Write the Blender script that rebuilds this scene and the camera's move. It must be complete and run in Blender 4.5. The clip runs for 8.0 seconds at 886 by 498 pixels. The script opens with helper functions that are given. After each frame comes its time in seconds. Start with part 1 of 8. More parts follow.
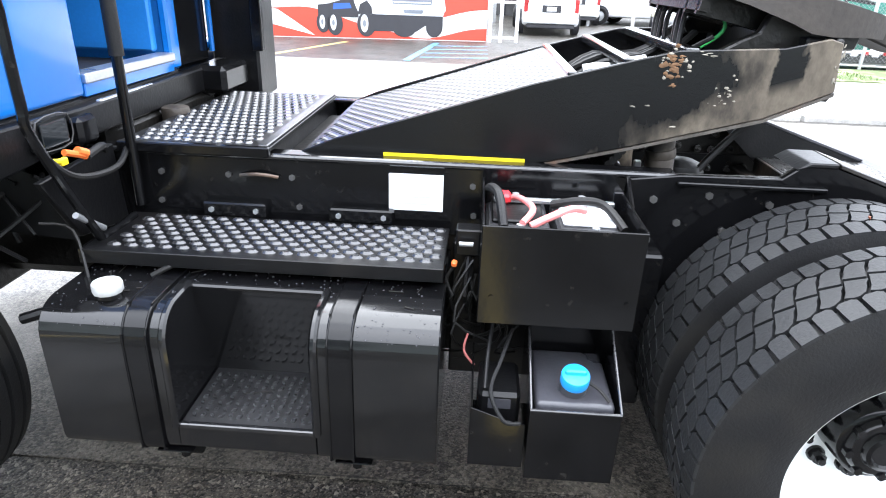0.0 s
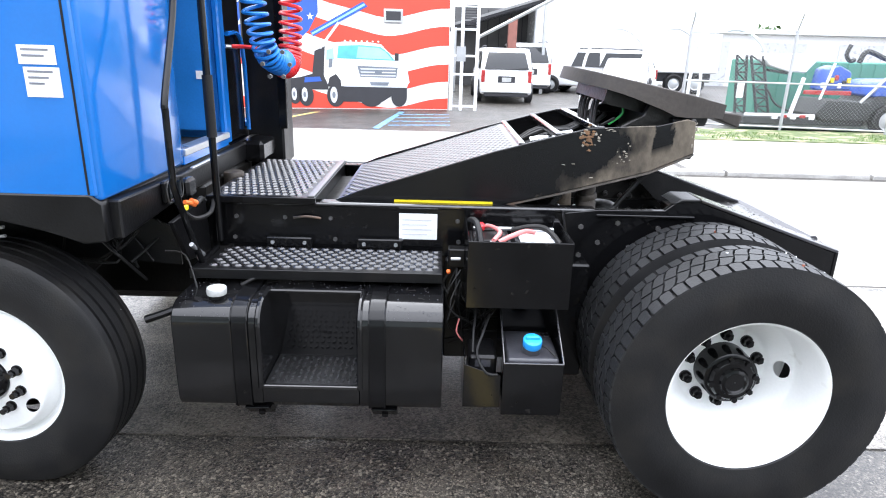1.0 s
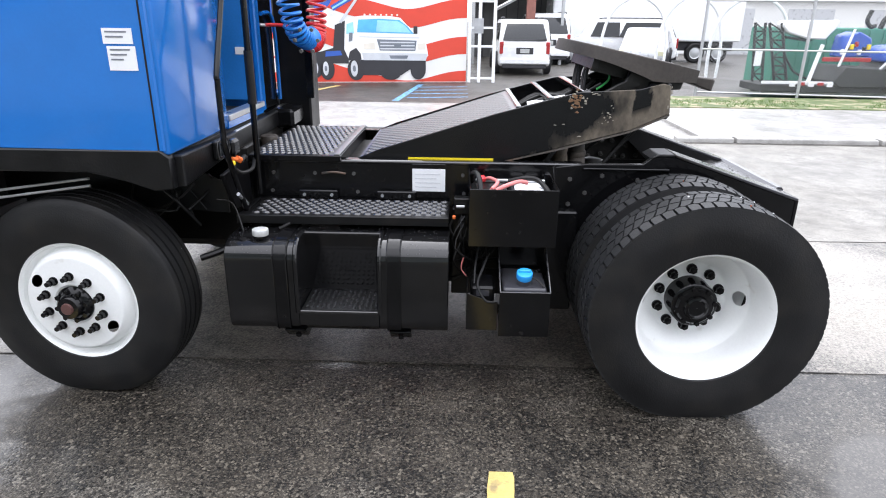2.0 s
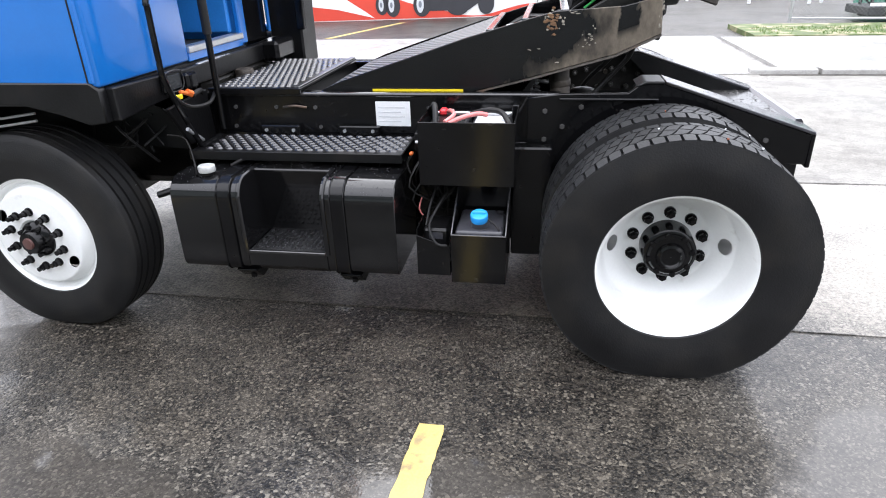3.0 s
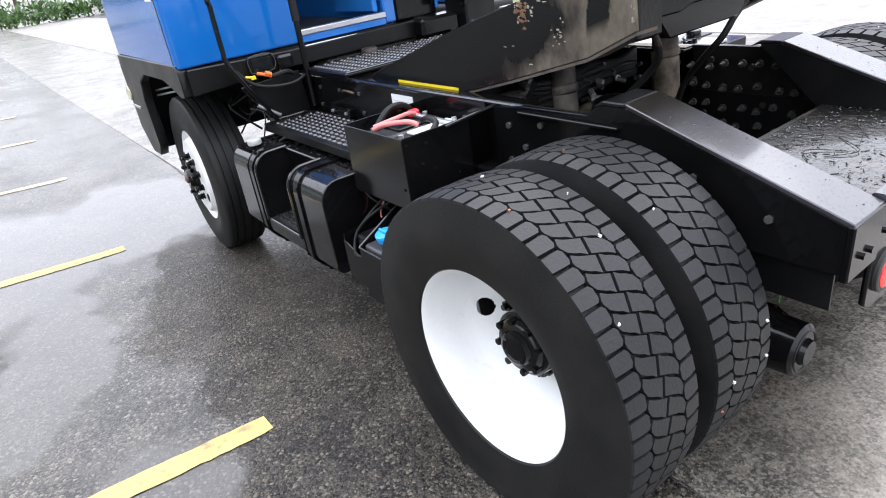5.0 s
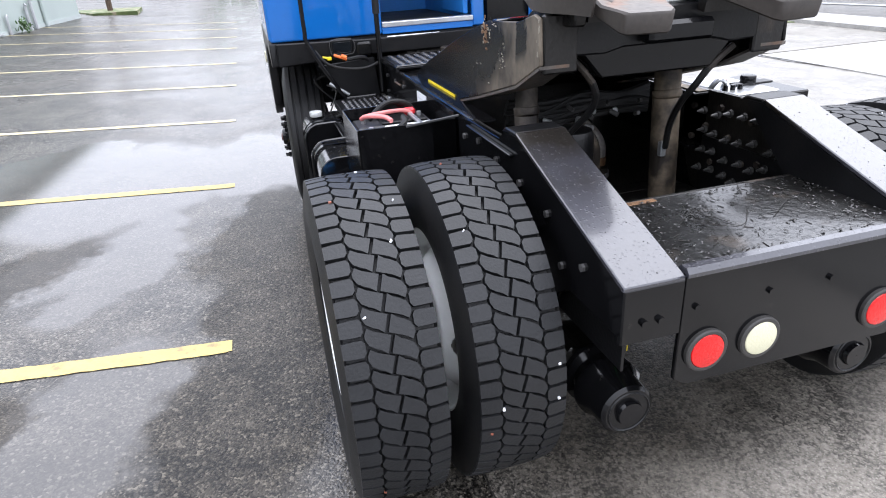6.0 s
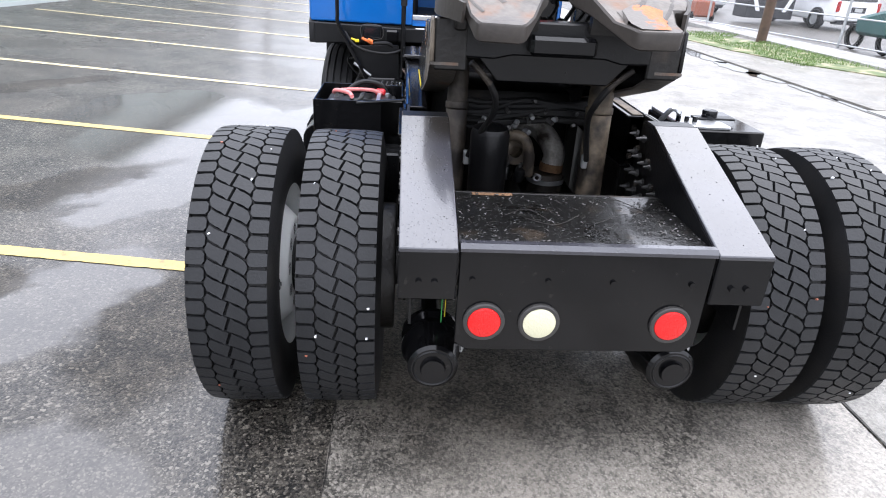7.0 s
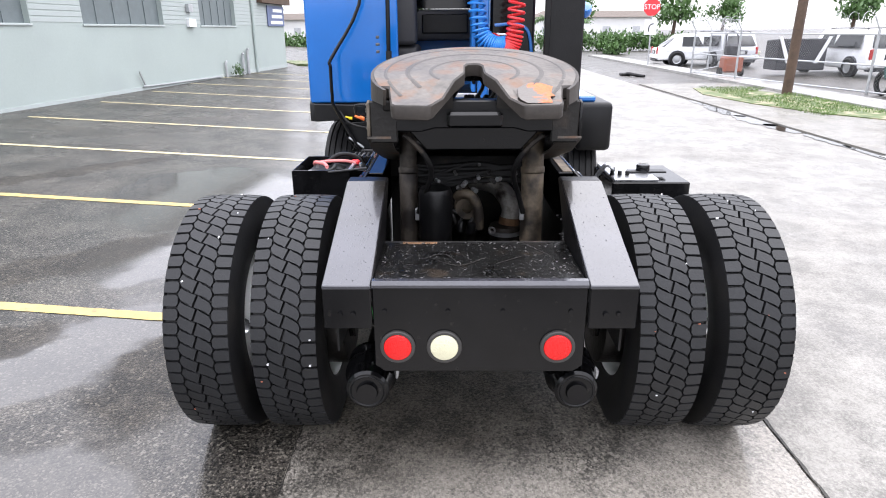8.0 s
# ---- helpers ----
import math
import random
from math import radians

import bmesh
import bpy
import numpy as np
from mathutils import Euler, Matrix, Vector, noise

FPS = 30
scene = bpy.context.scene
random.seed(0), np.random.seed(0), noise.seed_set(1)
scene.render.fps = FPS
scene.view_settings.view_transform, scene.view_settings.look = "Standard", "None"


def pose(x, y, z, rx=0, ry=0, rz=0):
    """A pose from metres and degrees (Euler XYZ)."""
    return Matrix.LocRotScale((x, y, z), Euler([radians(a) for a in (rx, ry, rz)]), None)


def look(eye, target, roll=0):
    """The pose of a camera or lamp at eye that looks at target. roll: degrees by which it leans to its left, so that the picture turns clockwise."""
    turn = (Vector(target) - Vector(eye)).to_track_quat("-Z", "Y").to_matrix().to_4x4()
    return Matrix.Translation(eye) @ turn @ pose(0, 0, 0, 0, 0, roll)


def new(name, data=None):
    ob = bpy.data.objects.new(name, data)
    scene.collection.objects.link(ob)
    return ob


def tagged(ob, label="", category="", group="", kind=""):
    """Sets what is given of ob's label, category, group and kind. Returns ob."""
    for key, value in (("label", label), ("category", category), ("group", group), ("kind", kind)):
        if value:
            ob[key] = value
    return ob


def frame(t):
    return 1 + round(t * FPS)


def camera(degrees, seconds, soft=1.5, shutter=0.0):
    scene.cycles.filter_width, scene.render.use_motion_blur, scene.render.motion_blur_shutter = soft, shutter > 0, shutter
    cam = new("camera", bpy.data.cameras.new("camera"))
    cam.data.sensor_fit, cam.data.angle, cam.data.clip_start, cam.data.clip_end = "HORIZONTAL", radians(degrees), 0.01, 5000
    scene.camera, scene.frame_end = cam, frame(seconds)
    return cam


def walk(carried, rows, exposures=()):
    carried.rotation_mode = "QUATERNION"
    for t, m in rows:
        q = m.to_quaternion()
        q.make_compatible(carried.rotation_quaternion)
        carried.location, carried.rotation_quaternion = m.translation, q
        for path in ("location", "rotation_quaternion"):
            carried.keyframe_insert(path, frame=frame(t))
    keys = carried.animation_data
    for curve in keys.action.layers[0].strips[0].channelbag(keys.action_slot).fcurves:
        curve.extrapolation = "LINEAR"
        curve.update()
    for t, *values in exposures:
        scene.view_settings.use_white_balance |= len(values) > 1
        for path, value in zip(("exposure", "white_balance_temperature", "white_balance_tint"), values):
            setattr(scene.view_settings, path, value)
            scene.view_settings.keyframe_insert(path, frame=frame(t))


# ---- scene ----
cam = camera(70.9, 8.0, soft=1.05)
PATH = [
    (0, (-1.06, -1.146, 1.537), (-1.145, 0.685, 0.737), 2.1),
    (0.3, (-1.089, -1.400, 1.591), (-1.143, 0.483, 0.917), 0.3),
    (0.5, (-1.104, -1.566, 1.62), (-1.13, 0.331, 0.986), -0.4),
    (0.7, (-1.116, -1.729, 1.642), (-1.137, 0.159, 0.984), -0.7),
    (1, (-1.152, -1.972, 1.677), (-1.13, -0.068, 1.064), 1.6),
    (1.2, (-1.184, -2.129, 1.7), (-1.104, -0.246, 1.032), 0.8),
    (2.3, (-0.982, -2.45, 1.697), (-1.105, -0.584, 0.989), -0.9),
    (2.5, (-0.888, -2.423, 1.703), (-1.062, -0.606, 0.886), -2.7),
    (2.8, (-0.677, -2.306, 1.651), (-0.976, -0.502, 0.841), -1.1),
    (3, (-0.508, -2.203, 1.608), (-0.821, -0.422, 0.751), -1.8),
    (3.3, (-0.246, -2.042, 1.591), (-0.686, -0.268, 0.779), -5.2),
    (3.5, (-0.071, -1.929, 1.585), (-0.63, -0.186, 0.778), -2.9),
    (3.8, (0.189, -1.743, 1.553), (-0.647, -0.107, 0.762), -4.7),
    (4, (0.355, -1.604, 1.54), (-0.604, -0.053, 0.717), -4.5),
    (4.3, (0.589, -1.372, 1.551), (-0.481, 0.031, 0.609), -6.3),
    (4.5, (0.748, -1.216, 1.565), (-0.434, 0.116, 0.656), -7.9),
    (4.8, (0.995, -0.994, 1.586), (-0.360, 0.185, 0.706), -4.9),
    (5, (1.139, -0.84, 1.591), (-0.343, 0.166, 0.701), -8.6),
    (5.2, (1.252, -0.675, 1.547), (-0.272, 0.29, 0.683), -5.3),
    (6.3, (1.914, 0.155, 1.6), (0.132, 0.516, 0.767), -3.2),
    (6.5, (2.013, 0.314, 1.568), (0.21, 0.67, 0.781), -1.2),
    (6.6, (2.051, 0.386, 1.569), (0.256, 0.737, 0.762), 0.7),
    (6.7, (2.085, 0.453, 1.573), (0.312, 0.717, 0.684), 0.4),
    (6.8, (2.116, 0.518, 1.579), (0.353, 0.763, 0.667), 2.4),
    (6.9, (2.150, 0.582, 1.587), (0.370, 0.735, 0.689), 2.3),
    (7, (2.19, 0.65, 1.597), (0.385, 0.796, 0.749), 3.5),
    (7.3, (2.349, 0.865, 1.637), (0.563, 0.789, 0.741), -2.4),
    (7.5, (2.452, 0.982, 1.662), (0.637, 0.97, 0.822), 0.3),
    (7.7, (2.524, 1.050, 1.678), (0.668, 1.059, 0.933), 1.5),
    (8, (2.594, 1.093, 1.692), (0.708, 1.07, 1.027), -0.3),
]
walk(cam, [(t, look(eye, target, roll)) for t, eye, target, roll in PATH], [(0, 1.84, 6200, 7), (0.5, 1.86, 6200, 7), (1.0, 1.36, 6250, 9), (2.3, 0.76, 6400, 10), (3.0, 0.96, 6400, 10), (3.5, 0.98, 6400, 10), (4.0, 0.95, 6400, 10), (6.3, 0.9, 6200, 11), (7.2, 0.93, 6250, 11), (8, 0.88, 6420, 12)])

# ---- world and light: bright overcast after rain ----
world = bpy.data.worlds.new("overcast_sky")
scene.world = world
world.use_nodes = True
wn, wl = world.node_tree.nodes, world.node_tree.links
wn.clear()
w_out = wn.new("ShaderNodeOutputWorld")
w_bg = wn.new("ShaderNodeBackground")
w_sky = wn.new("ShaderNodeTexSky")
w_sky.sky_type, w_sky.sun_disc = "NISHITA", False
w_sky.sun_elevation, w_sky.sun_rotation = radians(58), radians(200)
# overcast: three times as bright overhead as at the skyline
w_tc, w_sep, w_grad, w_col = (wn.new("ShaderNode" + k) for k in ("TexCoord", "SeparateXYZ", "MapRange", "MixRGB"))
wl.new(w_tc.outputs["Generated"], w_sep.inputs[0])
wl.new(w_sep.outputs[2], w_grad.inputs["Value"])
w_col.inputs[1].default_value = (7.35, 7.35, 7.75, 1)
w_col.inputs[2].default_value = (19.9, 20.1, 21.8, 1)
wl.new(w_grad.outputs[0], w_col.inputs[0])
w_mix = wn.new("ShaderNodeMixRGB")
w_mix.inputs[0].default_value = 0.85
wl.new(w_sky.outputs[0], w_mix.inputs[1])
wl.new(w_col.outputs[0], w_mix.inputs[2])
wl.new(w_mix.outputs[0], w_bg.inputs[0])
w_bg.inputs[1].default_value = 0.13
wl.new(w_bg.outputs[0], w_out.inputs[0])
sun = new("sun", bpy.data.lights.new("sun", "SUN"))
sun.data.energy, sun.data.angle, sun.data.color = 1.0, radians(70), (1.0, 0.97, 0.93)
sun.matrix_world = look((-4, 9, 20), (0, 0, 0))


# ---- materials ----
def mat(name, base, rough=0.5, metal=0.0, var=0.18, scale=6.0, bump=0.15, fine=90.0, coat=0.0, rvar=0.12, second=None, second_at=(0.55, 0.65), second_scale=3.0, drops=0.0, spec=0.5, coat_rough=0.08):
    m = bpy.data.materials.new(name)
    m.use_nodes = True
    n, l = m.node_tree.nodes, m.node_tree.links
    bsdf = n["Principled BSDF"]
    tc = n.new("ShaderNodeTexCoord")

    def noise_node(s, detail=4.0):
        t = n.new("ShaderNodeTexNoise")
        t.inputs["Scale"].default_value, t.inputs["Detail"].default_value = s, detail
        l.new(tc.outputs["Object"], t.inputs["Vector"])
        return t

    big, small = noise_node(scale), noise_node(fine, 2.0)
    ramp = n.new("ShaderNodeValToRGB")
    ramp.color_ramp.elements[0].position, ramp.color_ramp.elements[1].position = 0.3, 0.7
    ramp.color_ramp.elements[0].color = (*[c * (1 - var) for c in base], 1)
    ramp.color_ramp.elements[1].color = (*[min(1, c * (1 + var)) for c in base], 1)
    blend = n.new("ShaderNodeMixRGB")
    blend.inputs[0].default_value = 0.35
    l.new(big.outputs["Fac"], blend.inputs[1])
    l.new(small.outputs["Fac"], blend.inputs[2])
    l.new(blend.outputs[0], ramp.inputs[0])
    colour = ramp.outputs[0]
    if second:
        third = noise_node(second_scale, 6.0)
        cut = n.new("ShaderNodeValToRGB")
        cut.color_ramp.elements[0].position, cut.color_ramp.elements[1].position = second_at
        l.new(third.outputs["Fac"], cut.inputs[0])
        mix = n.new("ShaderNodeMixRGB")
        mix.inputs[2].default_value = (*second, 1)
        l.new(cut.outputs[0], mix.inputs[0])
        l.new(colour, mix.inputs[1])
        colour = mix.outputs[0]
    l.new(colour, bsdf.inputs["Base Color"])
    span = n.new("ShaderNodeMapRange")
    span.inputs["To Min"].default_value, span.inputs["To Max"].default_value = max(0.02, rough - rvar), min(1, rough + rvar)
    l.new(big.outputs["Fac"], span.inputs["Value"])
    l.new(span.outputs[0], bsdf.inputs["Roughness"])
    bsdf.inputs["Metallic"].default_value = metal
    bsdf.inputs["Coat Weight"].default_value = coat
    bsdf.inputs["Specular IOR Level"].default_value = spec
    bsdf.inputs["Coat Roughness"].default_value = coat_rough
    if bump:
        b = n.new("ShaderNodeBump")
        b.inputs["Strength"].default_value, b.inputs["Distance"].default_value = bump, 0.004
        l.new(small.outputs["Fac"], b.inputs["Height"])
        normal = b.outputs[0]
        if drops:
            v = n.new("ShaderNodeTexVoronoi")
            v.inputs["Scale"].default_value = 75.0
            l.new(tc.outputs["Object"], v.inputs["Vector"])
            edge = n.new("ShaderNodeMapRange")
            edge.inputs["From Min"].default_value, edge.inputs["From Max"].default_value = 0.12, 0.32
            edge.inputs["To Min"].default_value, edge.inputs["To Max"].default_value = 1, 0
            l.new(v.outputs["Distance"], edge.inputs["Value"])
            b2 = n.new("ShaderNodeBump")
            b2.inputs["Strength"].default_value, b2.inputs["Distance"].default_value = drops, 0.004
            l.new(edge.outputs[0], b2.inputs["Height"])
            l.new(normal, b2.inputs["Normal"])
            normal = b2.outputs[0]
        l.new(normal, bsdf.inputs["Normal"])
    return m


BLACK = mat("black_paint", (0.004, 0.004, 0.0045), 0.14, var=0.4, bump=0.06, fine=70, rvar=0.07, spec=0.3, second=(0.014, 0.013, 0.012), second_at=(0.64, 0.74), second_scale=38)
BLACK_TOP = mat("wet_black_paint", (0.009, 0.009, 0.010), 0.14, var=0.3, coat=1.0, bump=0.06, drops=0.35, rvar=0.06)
# wet black plate tops, base greyed to carry part of the sky's sheen
TAIL_TOP = mat("wet_sheen_grey_paint", (0.031, 0.031, 0.038), 0.30, var=0.3, coat=0.9, coat_rough=0.10, bump=0.10, drops=0.28, rvar=0.06)


def grimy_nose(m, x0, x1, dirt):
    """Dirt that has gathered on the higher, front end of a plate and thins out along it."""
    n, l = m.node_tree.nodes, m.node_tree.links
    bsdf = n["Principled BSDF"]
    old = bsdf.inputs["Base Color"].links[0].from_socket
    tc, axis, noise = n.new("ShaderNodeTexCoord"), n.new("ShaderNodeSeparateXYZ"), n.new("ShaderNodeTexNoise")
    noise.inputs["Scale"].default_value, noise.inputs["Detail"].default_value = 9.0, 7.0
    l.new(tc.outputs["Object"], axis.inputs[0])
    l.new(tc.outputs["Object"], noise.inputs["Vector"])
    uneven, along, mix = n.new("ShaderNodeMath"), n.new("ShaderNodeMapRange"), n.new("ShaderNodeMixRGB")
    uneven.operation = "MULTIPLY_ADD"
    uneven.inputs[1].default_value = 0.5
    l.new(noise.outputs["Fac"], uneven.inputs[0])
    l.new(axis.outputs[0], uneven.inputs[2])
    along.inputs["From Min"].default_value, along.inputs["From Max"].default_value = x0 + 0.25, x1 + 0.25
    along.inputs["To Min"].default_value, along.inputs["To Max"].default_value = 1.0, 0.0
    l.new(uneven.outputs[0], along.inputs["Value"])
    mix.inputs[2].default_value = (*dirt, 1)
    l.new(along.outputs[0], mix.inputs[0])
    l.new(old, mix.inputs[1])
    l.new(mix.outputs[0], bsdf.inputs["Base Color"])


grimy_nose(TAIL_TOP, 0.02, 0.34, (0.012, 0.010, 0.008))
WET_PLATE = mat("wet_tread_plate", (0.020, 0.020, 0.021), 0.34, var=0.3, coat=0.6, coat_rough=0.24, bump=0.08, rvar=0.06)
LUG = mat("wet_grip_lugs", (0.028, 0.028, 0.030), 0.26, var=0.3, coat=0.9, coat_rough=0.12, bump=0.10, rvar=0.06)
DECK_WET = mat("wet_grimy_deck", (0.005, 0.0048, 0.0045), 0.3, var=0.5, coat=0.55, coat_rough=0.10, bump=0.9, fine=42, drops=0.8, second=(0.026, 0.019, 0.013), second_at=(0.60, 0.72), second_scale=9)
BOLT = mat("dull_bolt_steel", (0.075, 0.073, 0.072), 0.4, metal=0.3, var=0.4)
BLACK_DULL = mat("dull_black_paint", (0.005, 0.005, 0.0055), 0.34, var=0.4, spec=0.3, bump=0.2, second=(0.014, 0.012, 0.011), second_at=(0.58, 0.75))
GREASE = mat("greasy_metal", (0.008, 0.007, 0.006), 0.42, metal=0.2, var=0.5, bump=0.6, fine=50, second=(0.06, 0.042, 0.03), second_at=(0.62, 0.74))
GREY_METAL = mat("dirty_grey_metal", (0.062, 0.051, 0.041), 0.55, metal=0.2, var=0.5, bump=0.5, fine=60, second=(0.012, 0.009, 0.007), second_at=(0.44, 0.58), second_scale=8)
BLUE = mat("blue_paint", (0.010, 0.145, 0.50), 0.14, var=0.05, bump=0.03, coat=0.6, rvar=0.05)
BLUE_IN = mat("blue_cab_inside", (0.02, 0.18, 0.56), 0.4, var=0.12, bump=0.05)
RUBBER = mat("tyre_rubber", (0.0075, 0.0075, 0.008), 0.55, spec=0.3, var=0.35, bump=0.25, fine=150, rvar=0.10, second=(0.016, 0.015, 0.0135), second_at=(0.48, 0.72), second_scale=5)
TREAD = mat("tread_rubber", (0.0165, 0.017, 0.018), 0.44, spec=0.3, var=0.3, bump=0.25, fine=120)
WHITE = mat("white_rim_paint", (0.80, 0.81, 0.80), 0.38, var=0.04, bump=0.06, coat=0.1, second=(0.55, 0.54, 0.50), second_at=(0.66, 0.80), second_scale=9)
YELLOW = mat("yellow_tape", (0.80, 0.62, 0.015), 0.4, var=0.08)
STICKER = mat("white_label", (0.78, 0.79, 0.80), 0.45, var=0.04)
INK = mat("label_ink", (0.18, 0.19, 0.22), 0.5)
RUST = mat("worn_steel_rust", (0.110, 0.098, 0.086), 0.48, metal=0.35, var=0.5, bump=0.5, fine=45, second=(0.15, 0.075, 0.04), second_at=(0.54, 0.70), second_scale=7)
STEEL = mat("bright_steel", (0.62, 0.63, 0.64), 0.3, metal=0.9, var=0.1)
RED_LAMP = mat("red_lens", (0.66, 0.005, 0.005), 0.25, var=0.05, coat=0.2, bump=0.5, fine=160)
CLEAR_LAMP = mat("clear_lens", (0.62, 0.60, 0.42), 0.3, var=0.05, coat=0.2, bump=0.5, fine=160)
CAP_BLUE = mat("blue_plastic", (0.025, 0.33, 0.85), 0.35, var=0.05)
CAP_GREY = mat("grey_cap", (0.55, 0.56, 0.55), 0.4, metal=0.3)
RED = mat("red_plastic", (0.72, 0.035, 0.045), 0.35, var=0.1)
PINK = mat("red_sheath", (0.66, 0.20, 0.19), 0.45, var=0.2)
ORANGE = mat("orange_plastic", (0.75, 0.16, 0.03), 0.45)
HOSE_BLUE = mat("blue_hose", (0.02, 0.20, 0.62), 0.3, var=0.06)
HOSE_RED = mat("red_hose", (0.68, 0.025, 0.03), 0.3, var=0.06)
GREEN = mat("green_wire", (0.05, 0.45, 0.10), 0.45)
TANK_TOP = mat("grey_tank_plastic", (0.045, 0.045, 0.052), 0.3, var=0.2)
NEEDLE = mat("brown_needles", (0.010, 0.008, 0.006), 0.8, var=0.5)
GLASS = mat("dark_glass", (0.008, 0.010, 0.012), 0.06, var=0.1, bump=0.0)
CAR_WHITE = mat("white_car_paint", (0.78, 0.79, 0.80), 0.25, var=0.03, coat=0.5, bump=0.0)
SEAT = mat("seat_vinyl", (0.03, 0.03, 0.033), 0.5, var=0.2)


# ---- mesh helpers ----
def add_box(bm, x0, x1, y0, y1, z0, z1, bevel=0.0, m=None, seg=1):
    c = Vector(((x0 + x1) / 2, (y0 + y1) / 2, (z0 + z1) / 2))
    made = bmesh.ops.create_cube(bm, size=1.0, matrix=(m or Matrix()) @ Matrix.Translation(c) @ Matrix.Diagonal((abs(x1 - x0), abs(y1 - y0), abs(z1 - z0), 1)))
    if bevel:
        edges = {e for v in made["verts"] for e in v.link_edges}
        bmesh.ops.bevel(bm, geom=list(edges), offset=bevel, segments=seg, affect="EDGES", profile=0.5)
    return bm


def box(*a, **k):
    return add_box(bmesh.new(), *a, **k)


def add_prism(bm, outline, axis, a, b, bevel=0.0):
    """Extrude a flat outline along an axis from a to b; the outline holds the two other coordinates in order."""
    def at(p, q, d):
        return {"x": (d, p, q), "y": (p, d, q), "z": (p, q, d)}[axis]
    low = [bm.verts.new(at(p, q, a)) for p, q in outline]
    high = [bm.verts.new(at(p, q, b)) for p, q in outline]
    faces = [bm.faces.new(low), bm.faces.new(high[::-1])]
    for i in range(len(low)):
        j = (i + 1) % len(low)
        faces.append(bm.faces.new((low[j], low[i], high[i], high[j])))
    bmesh.ops.recalc_face_normals(bm, faces=faces)
    if bevel:
        edges = {e for f in faces for e in f.edges}
        bmesh.ops.bevel(bm, geom=list(edges), offset=bevel, segments=1, affect="EDGES", profile=0.5)
    return bm


def prism(*a, **k):
    return add_prism(bmesh.new(), *a, **k)


def add_cyl(bm, p0, p1, r, seg=16, r2=None, bevel=0.0):
    p0, p1 = Vector(p0), Vector(p1)
    d = p1 - p0
    m = Matrix.Translation((p0 + p1) / 2) @ d.to_track_quat("Z", "Y").to_matrix().to_4x4()
    made = bmesh.ops.create_cone(bm, cap_ends=True, segments=seg, radius1=r, radius2=r if r2 is None else r2, depth=d.length, matrix=m)
    if bevel:
        edges = [e for e in {e for v in made["verts"] for e in v.link_edges} if any(len(f.verts) > 4 for f in e.link_faces)]
        bmesh.ops.bevel(bm, geom=edges, offset=bevel, segments=2, affect="EDGES", profile=0.5)
    return bm


def cyl(*a, **k):
    return add_cyl(bmesh.new(), *a, **k)


def add_lathe(bm, profile, seg=48, closed=False):
    """Turn (y, r) pairs round the y axis."""
    rings = []
    for y, r in profile:
        rings.append([bm.verts.new((r * math.cos(2 * math.pi * i / seg), y, r * math.sin(2 * math.pi * i / seg))) for i in range(seg)])
    pairs = list(zip(rings, rings[1:])) + ([(rings[-1], rings[0])] if closed else [])
    faces = []
    for a, b in pairs:
        for i in range(seg):
            j = (i + 1) % seg
            faces.append(bm.faces.new((a[i], a[j], b[j], b[i])))
    bmesh.ops.recalc_face_normals(bm, faces=faces)
    return bm


def smooth_path(points, steps=6):
    pts = [Vector(p) for p in points]
    if len(pts) < 3:
        return pts
    out = []
    for i in range(len(pts) - 1):
        p0, p1, p2, p3 = pts[max(i - 1, 0)], pts[i], pts[i + 1], pts[min(i + 2, len(pts) - 1)]
        for s in range(steps):
            t = s / steps
            out.append(0.5 * (2 * p1 + (p2 - p0) * t + (2 * p0 - 5 * p1 + 4 * p2 - p3) * t * t + (3 * p1 - p0 - 3 * p2 + p3) * t ** 3))
    return out + [pts[-1]]


def add_tube(bm, points, r, seg=8, steps=6):
    pts = smooth_path(points, steps)
    up = Vector((0.31, 0.22, 0.93))
    rings = []
    for i, p in enumerate(pts):
        d = (pts[min(i + 1, len(pts) - 1)] - pts[max(i - 1, 0)]).normalized()
        side = d.cross(up)
        if side.length < 0.05:
            side = d.cross(Vector((1, 0, 0)))
        side.normalize()
        up2 = side.cross(d).normalized()
        up = up2
        rings.append([bm.verts.new(p + r * (side * math.cos(2 * math.pi * k / seg) + up2 * math.sin(2 * math.pi * k / seg))) for k in range(seg)])
    for a, b in zip(rings, rings[1:]):
        for k in range(seg):
            j = (k + 1) % seg
            bm.faces.new((a[k], a[j], b[j], b[k]))
    bm.faces.new(rings[0][::-1])
    bm.faces.new(rings[-1])
    return bm


def tube(*a, **k):
    return add_tube(bmesh.new(), *a, **k)


def add_dome(bm, c, rx, ry, h, seg=8, normal=None):
    """A low raised lug on a plate."""
    m = Matrix.Translation(c)
    if normal is not None:
        m = m @ Vector(normal).to_track_quat("Z", "Y").to_matrix().to_4x4()
    base = [bm.verts.new(m @ Vector((rx * math.cos(2 * math.pi * i / seg), ry * math.sin(2 * math.pi * i / seg), 0))) for i in range(seg)]
    top = [bm.verts.new(m @ Vector((0.62 * rx * math.cos(2 * math.pi * i / seg), 0.62 * ry * math.sin(2 * math.pi * i / seg), h))) for i in range(seg)]
    for i in range(seg):
        j = (i + 1) % seg
        bm.faces.new((base[i], base[j], top[j], top[i]))
    bm.faces.new(top)
    return bm


def finish(name, bm, material, smooth=35.0):
    me = bpy.data.meshes.new(name)
    bm.to_mesh(me)
    bm.free()
    me.materials.append(material)
    if smooth:
        me.polygons.foreach_set("use_smooth", [True] * len(me.polygons))
        me.set_sharp_from_angle(angle=radians(smooth))
    return me


